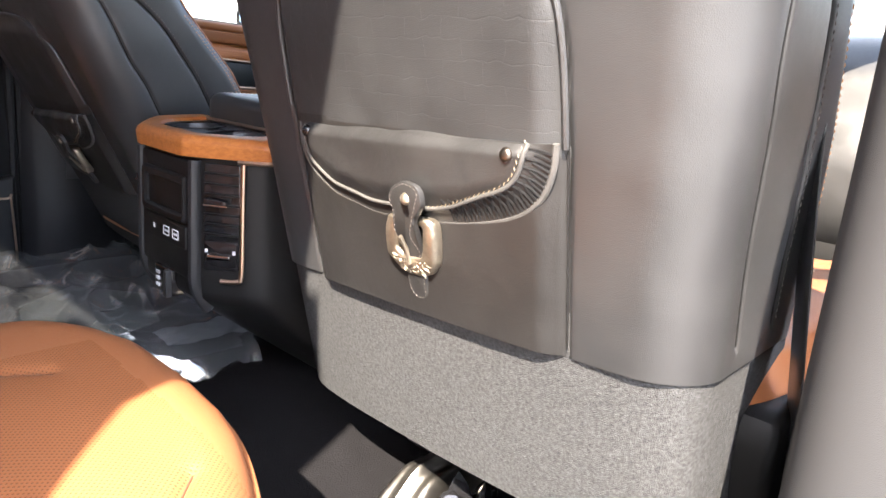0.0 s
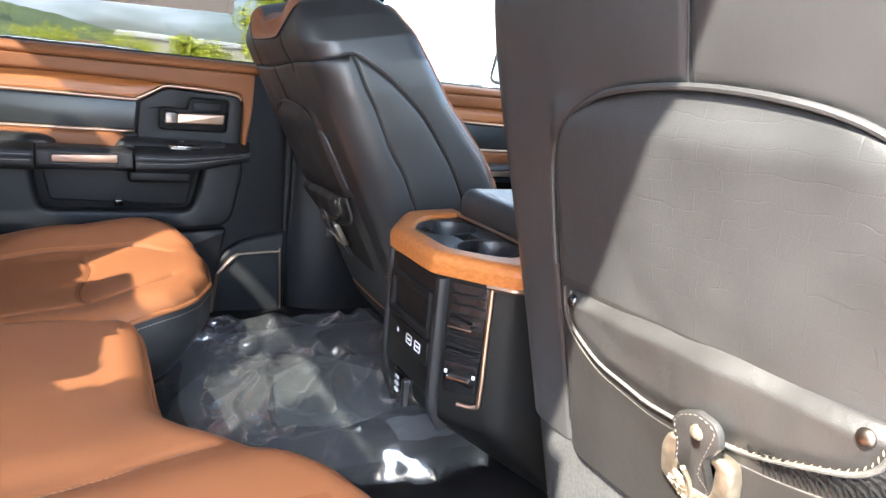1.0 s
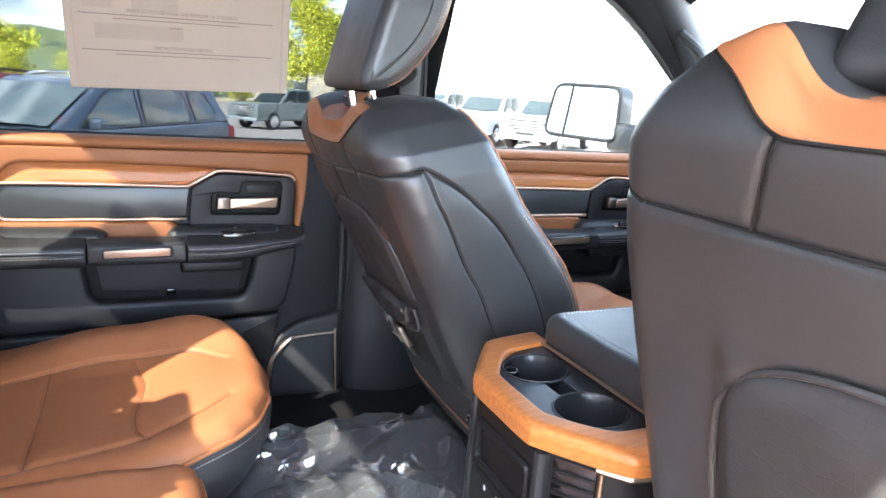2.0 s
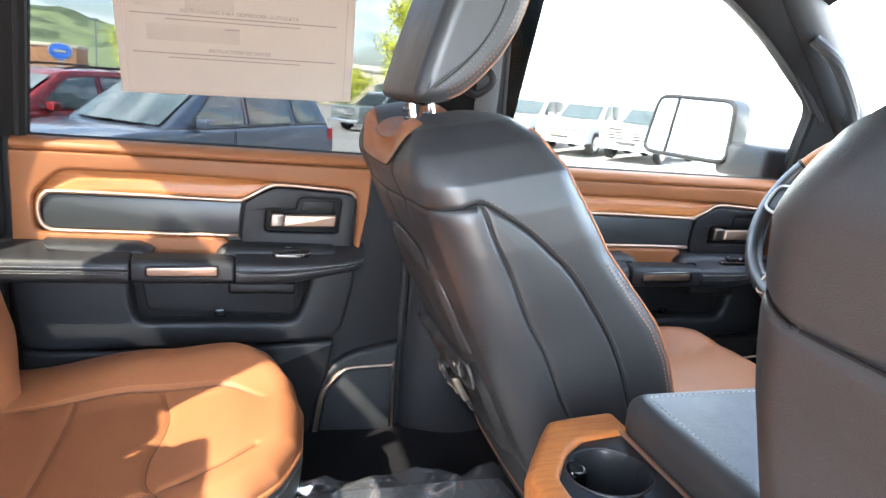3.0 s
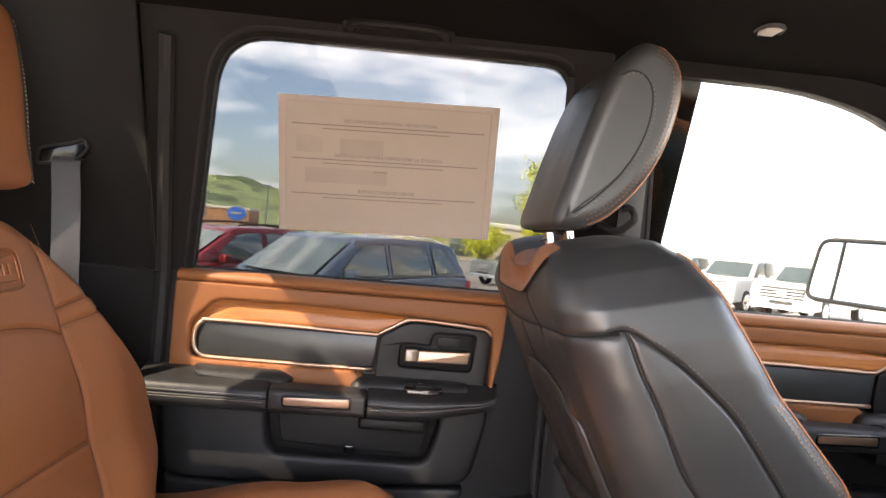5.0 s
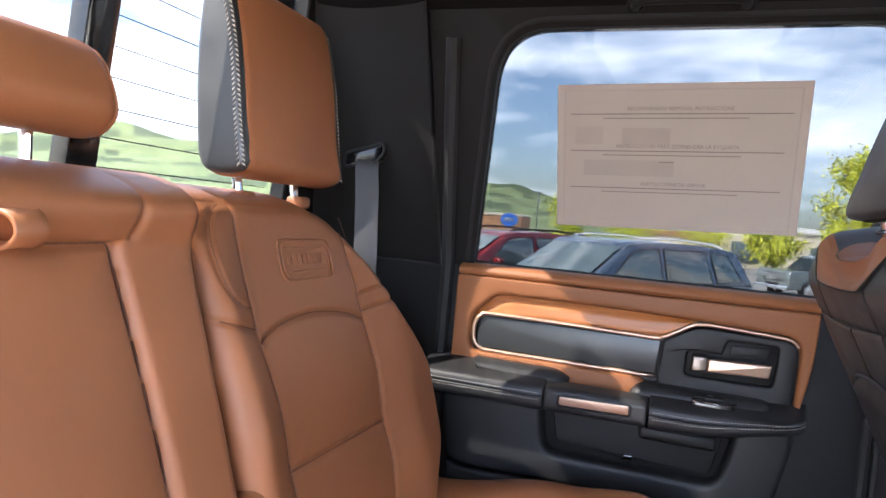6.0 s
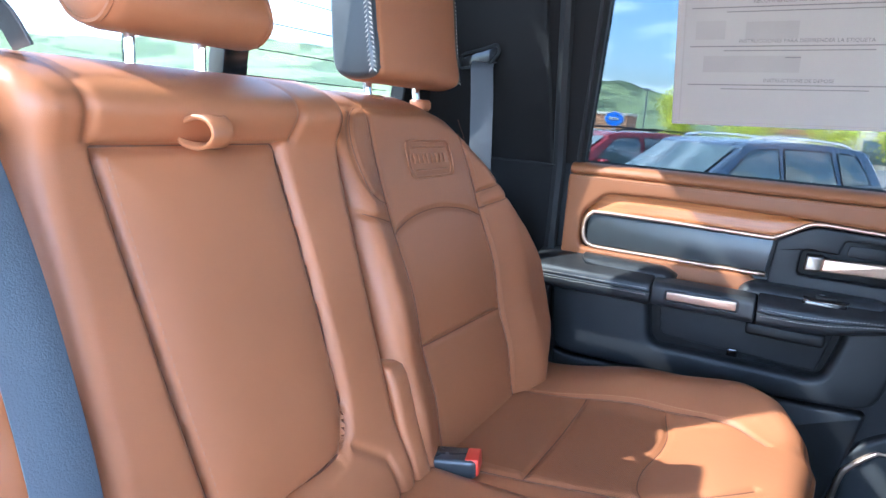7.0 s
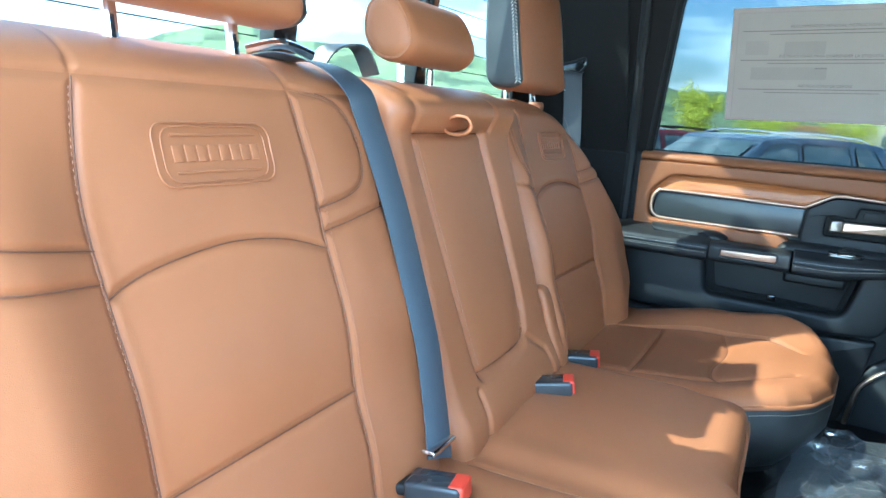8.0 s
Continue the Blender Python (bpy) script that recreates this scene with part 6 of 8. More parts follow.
    back_seam = smooth_line([(0.371, 0.822), (0.404, 0.840), (0.434, 0.862), (0.460, 0.890), (0.476, 0.918), (0.485, 0.950), (0.481, 0.972), (0.466, 0.983), (0.450, 0.980)], 6)
    for sd in (-1, 1):
        for d, th in ((0.0095, BROWN_THREAD), (0.0150, BROWN_THREAD), (0.0330, DIM_THREAD)):
            q = front_only(inset(o90, d)) if d < 0.03 else back_seam + (0.003, -0.003)
            bpart("headrest_stitching", stitches([(a, yc + sd * (0.1264 - sunk(d)), b + hz) for a, b in q], 0.0058, 0.0042, 0.0007, up=(0, 1, 0)), th, hrt)
        bpart("headrest_seam", tube([(a, yc + sd * 0.1258, b + hz) for a, b in back_seam], 0.0012, 5), SEAM_BLACK, hrt)
        q = front_only(inset(o90, 0.0035))
        bpart("headrest_piping", tube([(a, yc + sd * (0.1252 - sunk(0.0035)), b + hz) for a, b in q], 0.0013, 6), TAN, hrt)
    bpart("headrest_foot", rbox((0.358, yc - 0.085, 0.800 + hz), (0.405, yc + 0.085, 0.816 + hz), 0.006, 3), PLASTIC, hrt)
    for y in (-0.06, 0.06):
        pst = bpart("post", tube([(0.376, yc + y, 0.715), (0.379, yc + y, 0.83 + hz)], 0.0070, 12), CHROME, t, "chrome post with notches")
        for k in range(3):
            bpart("notch", rbox((0.3665, yc + y - 0.0078, 0.772 + 0.013 * k + hz), (0.3740, yc + y + 0.0078, 0.777 + 0.013 * k + hz), 0.001), GLOSS, pst)
        bpart("post_collar", tube([(0.3755, yc + y, 0.735), (0.376, yc + y, 0.757 if recline else 0.750)], 0.0115, 14), TAN, t)
    # saddlebag pocket flap with braided edge, strap and buckle
    ysgn = 1
    low = resample(smooth_line([(0.152, 0.463), (0.155, 0.442), (0.146, 0.424), (0.126, 0.412), (0.102, 0.403), (0.069, 0.399), (0.039, 0.396), (0.0, 0.398), (-0.021, 0.400), (-0.070, 0.408), (-0.113, 0.421), (-0.136, 0.437), (-0.147, 0.458), (-0.150, 0.478)], 6), 0.004)
    low[:, 0] = np.where(low[:, 0] > 0, low[:, 0] * 0.87, low[:, 0])
    nl = len(low)
    tops = np.column_stack([np.linspace(0.132, -0.150, nl), np.linspace(0.4635, 0.4785, nl) - 0.0015 * np.sin(np.linspace(0, 9, nl))])
    tn = np.gradient(low, axis=0)
    tn /= np.linalg.norm(tn, axis=1, keepdims=True)
    nin = np.column_stack([tn[:, 1], -tn[:, 0]])
    nin *= np.sign((nin * (np.array([0.0, 0.445]) - low)).sum(1, keepdims=True))
    k_out = smooth_step(np.linspace(0, 1, nl), 0.60, 0.80)
    inner_cord = low + nin * (0.0105 + 0.0085 * k_out)[:, None]
    inner_cord = inner_cord[(inner_cord[:, 1] < 0.463) | (inner_cord[:, 0] < 0)]
    inner_cord = inner_cord[inner_cord[:, 1] < 0.4775]
    def off(a, z):
        a, z = np.asarray(a, float), np.asarray(z, float)
        d = seam_dist(a, z, low)
        top = np.interp(a, [-0.150, 0.132], [0.4785, 0.4635]) - z
        return 0.006 + 0.011 * smooth_step(d, 0.0, 0.03) * smooth_step(top, -0.004, 0.012) + 0.0012 * np.sin(a * 90 + z * 50) * smooth_step(d, 0.01, 0.03)
    def surf(a, z, extra=0.0):
        a, z = np.asarray(a, float), np.asarray(z, float)
        return rear(z) - 0.011 * (1 - (a / 0.26) ** 2) - off(a, z) - extra , yc + ysgn * a, z + drop
    def flap(u, v):
        i = u * (nl - 1)
        la, lb = np.interp(i, np.arange(nl), low[:, 0]), np.interp(i, np.arange(nl), low[:, 1])
        ta, tb = np.interp(i, np.arange(nl), tops[:, 0]), np.interp(i, np.arange(nl), tops[:, 1])
        w = np.clip(v / 0.94, 0, 1)
        x, y, z = surf(la + (ta - la) * w, lb + (tb - lb) * w)
        return x + np.clip(v - 0.94, 0, 1) * 0.25, y, z
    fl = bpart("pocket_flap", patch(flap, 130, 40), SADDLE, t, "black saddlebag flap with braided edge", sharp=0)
    on = lambda line, e: np.array([[float(q) for q in surf(a, b, e)] for a, b in line])
    bpart("flap_cord", tube(on(low, -0.001), 0.0026, 8), CORD, fl, "worn grey rolled edge")
    bpart("flap_cord", tube(on(inner_cord, 0.0006), 0.0018, 8), CORD, fl, "worn grey rolled edge")
    bpart("flap_stitching", stitches(on(inner_cord[int(len(inner_cord) * 0.62):] + (0.0024, 0.001), 0.0010), 0.0050, 0.0034, 0.0005, 0.6, up=(1, 0, 0)), GOLD_THREAD, fl)
    lace = [(low[i], low[i] + nin[i] * 0.0165) for i in range(int(nl * 0.66), nl - 2)]
    bpart("edge_lacing", join(*[tube(on([p, (p + q) / 2 + (0.0, 0.0012), q + (0.004 * (-1) ** k, 0.001)], 0.0003), 0.0010, 5) for k, (p, q) in enumerate(lace)]), PLASTIC, fl)
    tagged(bpy.data.objects[fl.children[-1].name], kind="stuff")
    def dome(a, z, r, h, extra):
        u = np.linspace(0, 2 * math.pi, 20, endpoint=False)
        c = np.array([float(q) for q in surf(a, z, extra)])
        v = [c + (-h * math.sin(e), r * math.cos(e) * math.cos(w), r * math.cos(e) * math.sin(w)) for e in (-0.3, 0.0, 0.5, 0.95, 1.3) for w in u] + [c + (-h, 0, 0)]
        f = [(k * 20 + i, k * 20 + (i + 1) % 20, (k + 1) * 20 + (i + 1) % 20, (k + 1) * 20 + i) for k in range(4) for i in range(20)] + [(80 + i, 80 + (i + 1) % 20, 100) for i in range(20)]
        return np.array(v), f
    bpart("snap", dome(-0.118, 0.4670, 0.0050, 0.0028, 0.0), DARK_BRONZE, fl, sharp=0)
    bpart("snap", dome(0.112, 0.456, 0.0055, 0.004, 0.0), GLOSS, fl, sharp=0)
    # strap, rivet, buckle and tip
    lie = lambda b: rear(np.asarray(b, float)) - 0.011 - 0.013 + 0.010 * smooth_step(0.395 - np.asarray(b, float), 0, 0.07)
    over = lambda b: lie(b) - 0.001 - 0.0095 * smooth_step(np.asarray(b, float), 0.372, 0.392)
    so = fillet([(-0.0390, 0.4324), (-0.0260, 0.4345), (-0.0120, 0.4275), (-0.0050, 0.4175), (-0.0095, 0.4085), (-0.0085, 0.395), (-0.0065, 0.370), (0.0000, 0.345), (0.0005, 0.332), (-0.0060, 0.3256), (-0.0155, 0.3256), (-0.0220, 0.331), (-0.0240, 0.350), (-0.0270, 0.372), (-0.0330, 0.404), (-0.0435, 0.4176), (-0.0430, 0.4272)], 0.003, 3)
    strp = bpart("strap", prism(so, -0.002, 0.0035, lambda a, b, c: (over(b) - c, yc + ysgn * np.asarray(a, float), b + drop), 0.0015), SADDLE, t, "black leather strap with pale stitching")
    sp = lambda a, b, e=0.0: (float(over(b)) - 0.0037 - e, yc + ysgn * a, b + drop)
    bpart("strap_stitching", stitches([sp(a, b) for a, b in inset(as_outline(so, 90), 0.0024)], 0.0042, 0.0034, 0.0004, up=(1, 0, 0)), DIM_THREAD, strp)
    c0 = np.array(sp(-0.0265, 0.4199, -0.001))
    dv, df = dome(0.0, 0.44, 0.0052, 0.0035, 0.0)
    bpart("rivet", (dv - np.array([float(q) for q in surf(0.0, 0.44, 0.0)]) + c0, df), PEWTER, strp, sharp=0)
    bo = fillet([(0.0056, 0.4011), (0.0120, 0.3883), (0.0177, 0.364), (0.0078, 0.3535), (-0.0043, 0.3484), (-0.0195, 0.3496), (-0.0337, 0.3562), (-0.0421, 0.368), (-0.0456, 0.3918), (-0.0444, 0.4032), (-0.0384, 0.4051)], 0.003, 3)
    bi = fillet([(-0.0050, 0.3955), (0.0035, 0.3715), (-0.0071, 0.3670), (-0.0255, 0.3688), (-0.0300, 0.3784), (-0.0340, 0.3975)], 0.003, 3)
    bfr = lambda a, b, c: (lie(b) + 0.001 - c, yc + ysgn * np.asarray(a, float), np.asarray(b, float) + drop)
    bk = bpart("buckle", ring(as_outline(bo, 96), as_outline(bi, 96), -0.004, 0.0075, bfr, 0.0022), PEWTER, t, "engraved aged brass buckle", sharp=0)
    bpart("prong", tube([sp(-0.0135, 0.386, 0.0), sp(-0.0130, 0.374, 0.003), sp(-0.0125, 0.361, 0.004)], 0.0019, 8), PEWTER, bk)
    orn = []
    rng = random.Random(5)
    for i in range(34):
        b = rng.uniform(0.3525, 0.3645)
        a = -0.0135 + rng.uniform(-1, 1) * (0.013 + (b - 0.3525) * 0.9)
        w = rng.uniform(0, 3.1)
        q = [(a + 0.0032 * math.cos(w), b + 0.0022 * math.sin(w)), (a, b), (a - 0.0032 * math.cos(w + 0.8), b - 0.0022 * math.sin(w + 0.8))]
        orn.append(tube([bfr(aa, bb, 0.0074) for aa, bb in q], 0.0006, 5))
    tagged(bpart("engraving", join(*orn), PEWTER, bk), kind="stuff")
    return t


near_seat = front_seat(-1, -0.503, 0.0, (0.0, 0.0), "sunlit black leather passenger seat with saddlebag pocket and felt back")
far_seat = front_seat(1, 0.463, 12.5, (0.0008, -0.071), "black leather driver's seat with a saddlebag pocket, leaning back in shade", -0.02)


# ---- centre console ----
con = thing("centre_console", (0.6, -0.05, 0.0), "centre console with a wood rim, rear vents and cup holders", "console")
CY = -0.038
zf = lambda a, b, c: (a, b, c + 0 * a)
half = [(0.3900, 0.0), (0.3905, 0.066), (0.3970, 0.080), (0.4330, 0.126), (0.4500, 0.140), (0.500, 0.152), (0.70, 0.155)]
plan = np.array([(x, CY + y) for x, y in half[::-1]] + [(x, CY - y) for x, y in half[1:]])
plan = resample(plan, 0.008)
def con_body(u, v):
    # rear face with chamfered corners, drawn in towards the foot
    i = u * (len(plan) - 1)
    x, y = np.interp(i, np.arange(len(plan)), plan[:, 0]), np.interp(i, np.arange(len(plan)), plan[:, 1])
    z = 0.02 + 0.377 * v
    drop = np.maximum(0.212 - z, 0)
    foot = 1.35 * drop ** 2 / (drop + 0.008)
    return np.maximum(x + foot * (0.70 - x) / 0.31, x), CY + (y - CY) * (1 - 0.35 * foot), z
part("body", patch(con_body, 90, 40), PLASTIC, con, "black plastic body")
part("body_front", rbox((0.685, CY - 0.138, 0.02), (1.25, CY + 0.152, 0.405), 0.02), PLASTIC, con)
half_o = [(0.3765, 0.0), (0.3770, 0.058), (0.3830, 0.074), (0.4060, 0.110), (0.4310, 0.146), (0.4480, 0.160), (0.500, 0.165), (0.515, 0.165)]
half_i = [(0.4050, 0.0), (0.4055, 0.046), (0.4110, 0.060), (0.4300, 0.088), (0.4480, 0.106), (0.4620, 0.112), (0.500, 0.116), (0.515, 0.117)]
both_sides = lambda h: smooth_line([(x, CY + y) for x, y in h[::-1]] + [(x, CY - y) for x, y in h[1:]], 6)
rim_o, rim_i = both_sides(half_o), both_sides(half_i)
tilt = lambda a, b, c: (a, b, c + 0.05 * (np.asarray(a, float) - 0.39))
def rim_fn(u, v):
    # U-shaped rim: a tall rounded outer face, a narrow top and an inner wall
    i = u * (len(rim_o) - 1)
    k = np.arange(len(rim_o))
    w = np.interp(v, [0, 0.30, 0.38, 0.46, 0.54, 0.80, 0.86, 1], [0.06, 0.0, 0.05, 0.16, 0.30, 0.90, 1.0, 1.0])
    z = np.interp(v, [0, 0.30, 0.38, 0.46, 0.54, 0.80, 0.86, 1], [0.3925, 0.408, 0.414, 0.4175, 0.4190, 0.4190, 0.4165, 0.395])
    x = np.interp(i, k, rim_o[:, 0]) * (1 - w) + np.interp(i, k, rim_i[:, 0]) * w
    y = np.interp(i, k, rim_o[:, 1]) * (1 - w) + np.interp(i, k, rim_i[:, 1]) * w
    return x, y, z + 0.05 * (x - 0.39)
part("wood_rim", patch(rim_fn, 110, 26), WOOD, con, "U-shaped tan wood rim", sharp=0)
low_line = rim_o * 0.94 + rim_i * 0.06
part("rim_edge", tube([tilt(a, b, 0.3905) for a, b in low_line[:22]], 0.0030, 6), BRONZE, con, "satin bronze edging")
part("rim_edge", tube([tilt(a, b, 0.3905) for a, b in low_line[-22:]], 0.0030, 6), BRONZE, con, "satin bronze edging")
# dark deck with two round wells
CUPS = ((0.460, CY + 0.058, 0.0400), (0.460, CY - 0.058, 0.0400))
deck_o = np.vstack([rim_i, [(0.60, CY - 0.117), (0.60, CY + 0.117)]])
part("tray", prism(deck_o, 0.315, 0.325, tilt, 0.002), GLOSS, con)
def deck_fn(u, v):
    x = 0.402 + 0.20 * v
    w = np.interp(x, [0.404, 0.412, 0.433, 0.46, 0.50, 0.60], [0.048, 0.064, 0.092, 0.112, 0.117, 0.118])
    y = CY + w * (2 * u - 1)
    z = np.full(x.shape, 0.4135)
    for cx, cy, r in CUPS:
        d = np.hypot(x - cx, y - cy)
        z = np.minimum(z, 0.4135 - 0.075 * smooth_step(r - d, -0.002, 0.004))
    gap = np.minimum(smooth_step(0.018 - np.abs(y - CY - 0.003), 0, 0.006), smooth_step(0.012 - np.abs(x - 0.460), 0, 0.006))
    z = np.minimum(z, 0.4135 - 0.07 * gap)
    return x, y, z + 0.05 * (x - 0.39)
part("cup_deck", patch(deck_fn, 150, 110), DECK, con, "dark cup holder deck", sharp=40)
for cx, cy, r in CUPS:
    part("cup_rim", tube([tilt(cx + (r + 0.001) * math.cos(a), cy + (r + 0.001) * math.sin(a), 0.4138) for a in np.linspace(0.6, 5.7, 40)], 0.0014, 6), GREY, con)
    part("cup_finger", moved(rbox((-0.014, -0.013, -0.016), (0.014, 0.013, 0.020), 0.0125, 4), Matrix.Translation((cx - r + 0.008, cy - 0.022, 0.392)) @ Matrix.Rotation(0.5, 4, "Y")), GLOSS, con)
part("tray_lever", moved(rbox((-0.012, -0.016, -0.03), (0.012, 0.016, 0.008), 0.008, 3), Matrix.Translation((0.440, CY + 0.090, 0.402))), GLOSS, con)
# padded lid, leather with stitching
lid_o = fillet([(0.512, CY - 0.138), (0.98, CY - 0.150), (0.98, CY + 0.150), (0.512, CY + 0.138)], 0.03, 6)
lid = part("armrest_lid", prism(lid_o, 0.402, 0.462, zf, 0.018, 5, True), BLACK, con, "padded black leather armrest lid", sharp=0)
li = inset(lid_o, 0.021)
part("lid_stitching", stitches([(a, b, 0.4622) for a, b in np.vstack([li, li[:1]])], 0.007, 0.005, 0.0008), PALE_THREAD, lid)
part("lid_hinge_trim", tube([(0.508, y, 0.4225) for y in np.linspace(CY - 0.128, CY + 0.128, 12)], 0.0026, 8), BRONZE, con, "satin bronze edging")
# rear face: slot, sockets; chamfers: vents
cf = lambda a, b, c: (0.3895 - c + 0 * a, a, b)
def chamfer(sgn):
    """Frame on a chamfered corner: along it towards the front, up, and outwards."""
    dx, dy = 0.616, 0.788
    return lambda a, b, c: (0.3955 + dx * a - dy * c, CY + sgn * (0.0785 + dy * a + dx * c), b)
pan = fillet([(CY + 0.066, 0.232), (CY - 0.068, 0.232), (CY - 0.068, 0.386), (CY + 0.066, 0.386)], 0.006)
part("rear_panel", prism(pan, -0.004, 0.003, cf, 0.002), PLASTIC, con)
sl_o = fillet([(CY - 0.064, 0.304), (CY + 0.058, 0.304), (CY + 0.058, 0.366), (CY - 0.064, 0.366)], 0.008)
sl_i = fillet([(CY - 0.060, 0.316), (CY + 0.046, 0.316), (CY + 0.046, 0.354), (CY - 0.060, 0.354)], 0.006)
part("storage_slot", ring(sl_o, sl_i, 0.002, 0.009, cf, 0.003), PLASTIC, con)
part("socket_bezel", prism(fillet([(CY + 0.058, 0.270), (CY - 0.064, 0.270), (CY - 0.064, 0.301), (CY + 0.058, 0.301)], 0.005), 0.002, 0.006, cf, 0.002), PLASTIC, con)
for a in (CY - 0.012, CY - 0.038):
    o2 = fillet([(a - 0.0085, 0.279), (a + 0.0085, 0.279), (a + 0.0085, 0.292), (a - 0.0085, 0.292)], 0.002)
    i2 = fillet([(a - 0.0070, 0.2805), (a + 0.0070, 0.2805), (a + 0.0070, 0.2905), (a - 0.0070, 0.2905)], 0.0015)
    so = part("usb_socket", ring(o2, i2, 0.005, 0.0068, cf, 0.0003), WHITE, con)
    part("socket_mark", prism([(a - 0.0045, 0.284), (a + 0.0045, 0.284), (a + 0.0045, 0.287), (a - 0.0045, 0.287)], 0.0055, 0.0066, cf, 0.0002), WHITE, so)
part("socket_icon", prism([(CY + 0.022, 0.283), (CY + 0.026, 0.283), (CY + 0.026, 0.289), (CY + 0.022, 0.289)], 0.0055, 0.0066, cf, 0.0002), WHITE, con)
for sgn in (-1, 1):
    ch = chamfer(sgn)
    part("divider", tube([(0.3925 + 0.045 * float(smooth_step(np.array(0.235 - z), 0, 0.1)), CY + sgn * 0.0740, z) for z in np.linspace(0.19, 0.388, 24)], 0.0095, 10, flat=0.75), GREY, con)
    vent = part("air_vent", prism(fillet([(0.007, 0.248), (0.052, 0.250), (0.053, 0.386), (0.007, 0.386)], 0.004), -0.003, 0.002, ch, 0.001), GLOSS, con)
    for k in range(7):
        z = 0.296 + 0.0128 * k
        part("vent_slat", prism([(0.008, z), (0.052, z), (0.052, z + 0.0026), (0.008, z + 0.0026)], 0.001, 0.0065, ch, 0.0008), PLASTIC, vent)
    part("vent_tab", prism(fillet([(0.012, 0.335), (0.040, 0.335), (0.040, 0.343), (0.012, 0.345)], 0.002), 0.004, 0.016, ch, 0.002), GLOSS, vent)
    part("tab_trim", prism(fillet([(0.012, 0.335), (0.042, 0.335), (0.042, 0.3375), (0.012, 0.3375)], 0.0008), 0.012, 0.0168, ch, 0.0005), CHROME, vent)
    part("fan_panel", prism(fillet([(0.008, 0.252), (0.051, 0.254), (0.051, 0.288), (0.008, 0.288)], 0.004), 0.001, 0.005, ch, 0.002), GLOSS, vent)
    part("fan_wheel", prism(fillet([(0.014, 0.266), (0.044, 0.266), (0.044, 0.272), (0.014, 0.272)], 0.002), 0.003, 0.011, ch, 0.002), CHROME, vent)
    for a in (0.0095, 0.0455):
        part("fan_mark", prism([(a, 0.273), (a + 0.004, 0.273), (a + 0.004, 0.278), (a, 0.278)], 0.004, 0.0056, ch, 0.0002), WHITE, vent)
    part("side_edge", tube(smooth_line([ch(0.030, 0.236, 0.003), ch(0.052, 0.238, 0.004), ch(0.0575, 0.250, 0.004), ch(0.0575, 0.32, 0.004), ch(0.0575, 0.392, 0.004)], 6), 0.0032, 8), BRONZE, con, "satin bronze edging")
pw = part("power_socket", prism(fillet([(CY + 0.022, 0.196), (CY - 0.026, 0.196), (CY - 0.026, 0.234), (CY + 0.022, 0.234)], 0.004), -0.03, 0.008, cf, 0.003), GLOSS, con)
part("socket_mark", join(*[prism([(CY + 0.004, z), (CY + 0.014, z), (CY + 0.014, z + 0.004), (CY + 0.004, z + 0.004)], 0.007, 0.0092, cf, 0.0002) for z in (0.204, 0.213, 0.222)]), WHITE, pw)
part("socket_lid", prism(fillet([(CY - 0.016, 0.196), (CY - 0.026, 0.196), (CY - 0.026, 0.234), (CY - 0.016, 0.234)], 0.003), 0.006, 0.014, cf, 0.003), GREY, pw)

# ---- bag of floor mats on the floor ----
bag = thing("floor_mat_bag", (0.33, 0.2, 0.03), "dark floor mats in a crumpled clear plastic bag", "bag")
def stack(lo, n):
    def fn(u, v):
        x = 0.15 + 0.41 * v + 0.01 * np.sin(u * 9)
        y = 0.05 + 0.46 * u
        z = lo + 0.012 * np.sin(u * 4 + n) * np.sin(v * 3 + n) + 0.012 * u
        return x, y, z
    return patch(fn, 30, 24)
for n, z in enumerate((0.045, 0.060, 0.075)):
    part("folded_mat", stack(z, n), MAT_IN_BAG, bag)
part("card", prism(fillet([(0.26, 0.12), (0.36, 0.09), (0.45, 0.12), (0.48, 0.25), (0.39, 0.34), (0.29, 0.28)], 0.005), 0.088, 0.090, lambda a, b, c: (a, b, c + 0.03 * (np.asarray(b, float) - 0.1)), 0.0005), CARD, bag)
def sheet(u, v):
    x, y = 0.435 + 0.13 * u, 0.045 + 0.075 * v
    return x, y, 0.070 + 0.004 * np.abs((u * 5.3 + v * 3.1 + 0.3 * np.sin(v * 9)) % 2 - 1) + 0.004 * np.abs((v * 4.7 - u * 2.9 + 0.3 * np.sin(u * 11)) % 2 - 1)
part("paper_sheet", patch(sheet, 30, 20), PAPER_WHITE, bag, "crumpled white paper", sharp=0)
def bag_fn(u, v):
    a, b = 2 * u - 1, 2 * v - 1
    x = 0.355 + 0.245 * b + 0.02 * a * b + 0.014 * np.sin(a * 7)
    y = 0.285 + 0.285 * a + 0.012 * np.sin(b * 9)
    d = np.clip(np.minimum(1 - np.abs(a), 1 - np.abs(b)) * 2.6, 0, 1)
    dome = 0.03 + 0.066 * np.sqrt(1 - (1 - d) ** 2)
    h = np.zeros(a.shape)
    for i in range(a.shape[0]):
        for j in range(a.shape[1]):
            X, Y = x[i, j], y[i, j]
            w = noise.noise((X * 5, Y * 5, 2.0)) * 0.9
            r1 = 1 - abs(noise.noise((X * 6 + Y * 5 + w, Y * 7 - X * 3 + w, 3.0))) * 2.6
            r2 = 1 - abs(noise.noise((X * 17 + w * 2, Y * 13 + 5, 1.0))) * 2.4
            h[i, j] = 0.024 * max(r1, 0) ** 2 + 0.008 * max(r2, 0) ** 2
    far = smooth_step(a, 0.2, 0.8)
    z = dome + (h + 0.020 * far) * (0.25 + 0.75 * d)
    return x, y, z
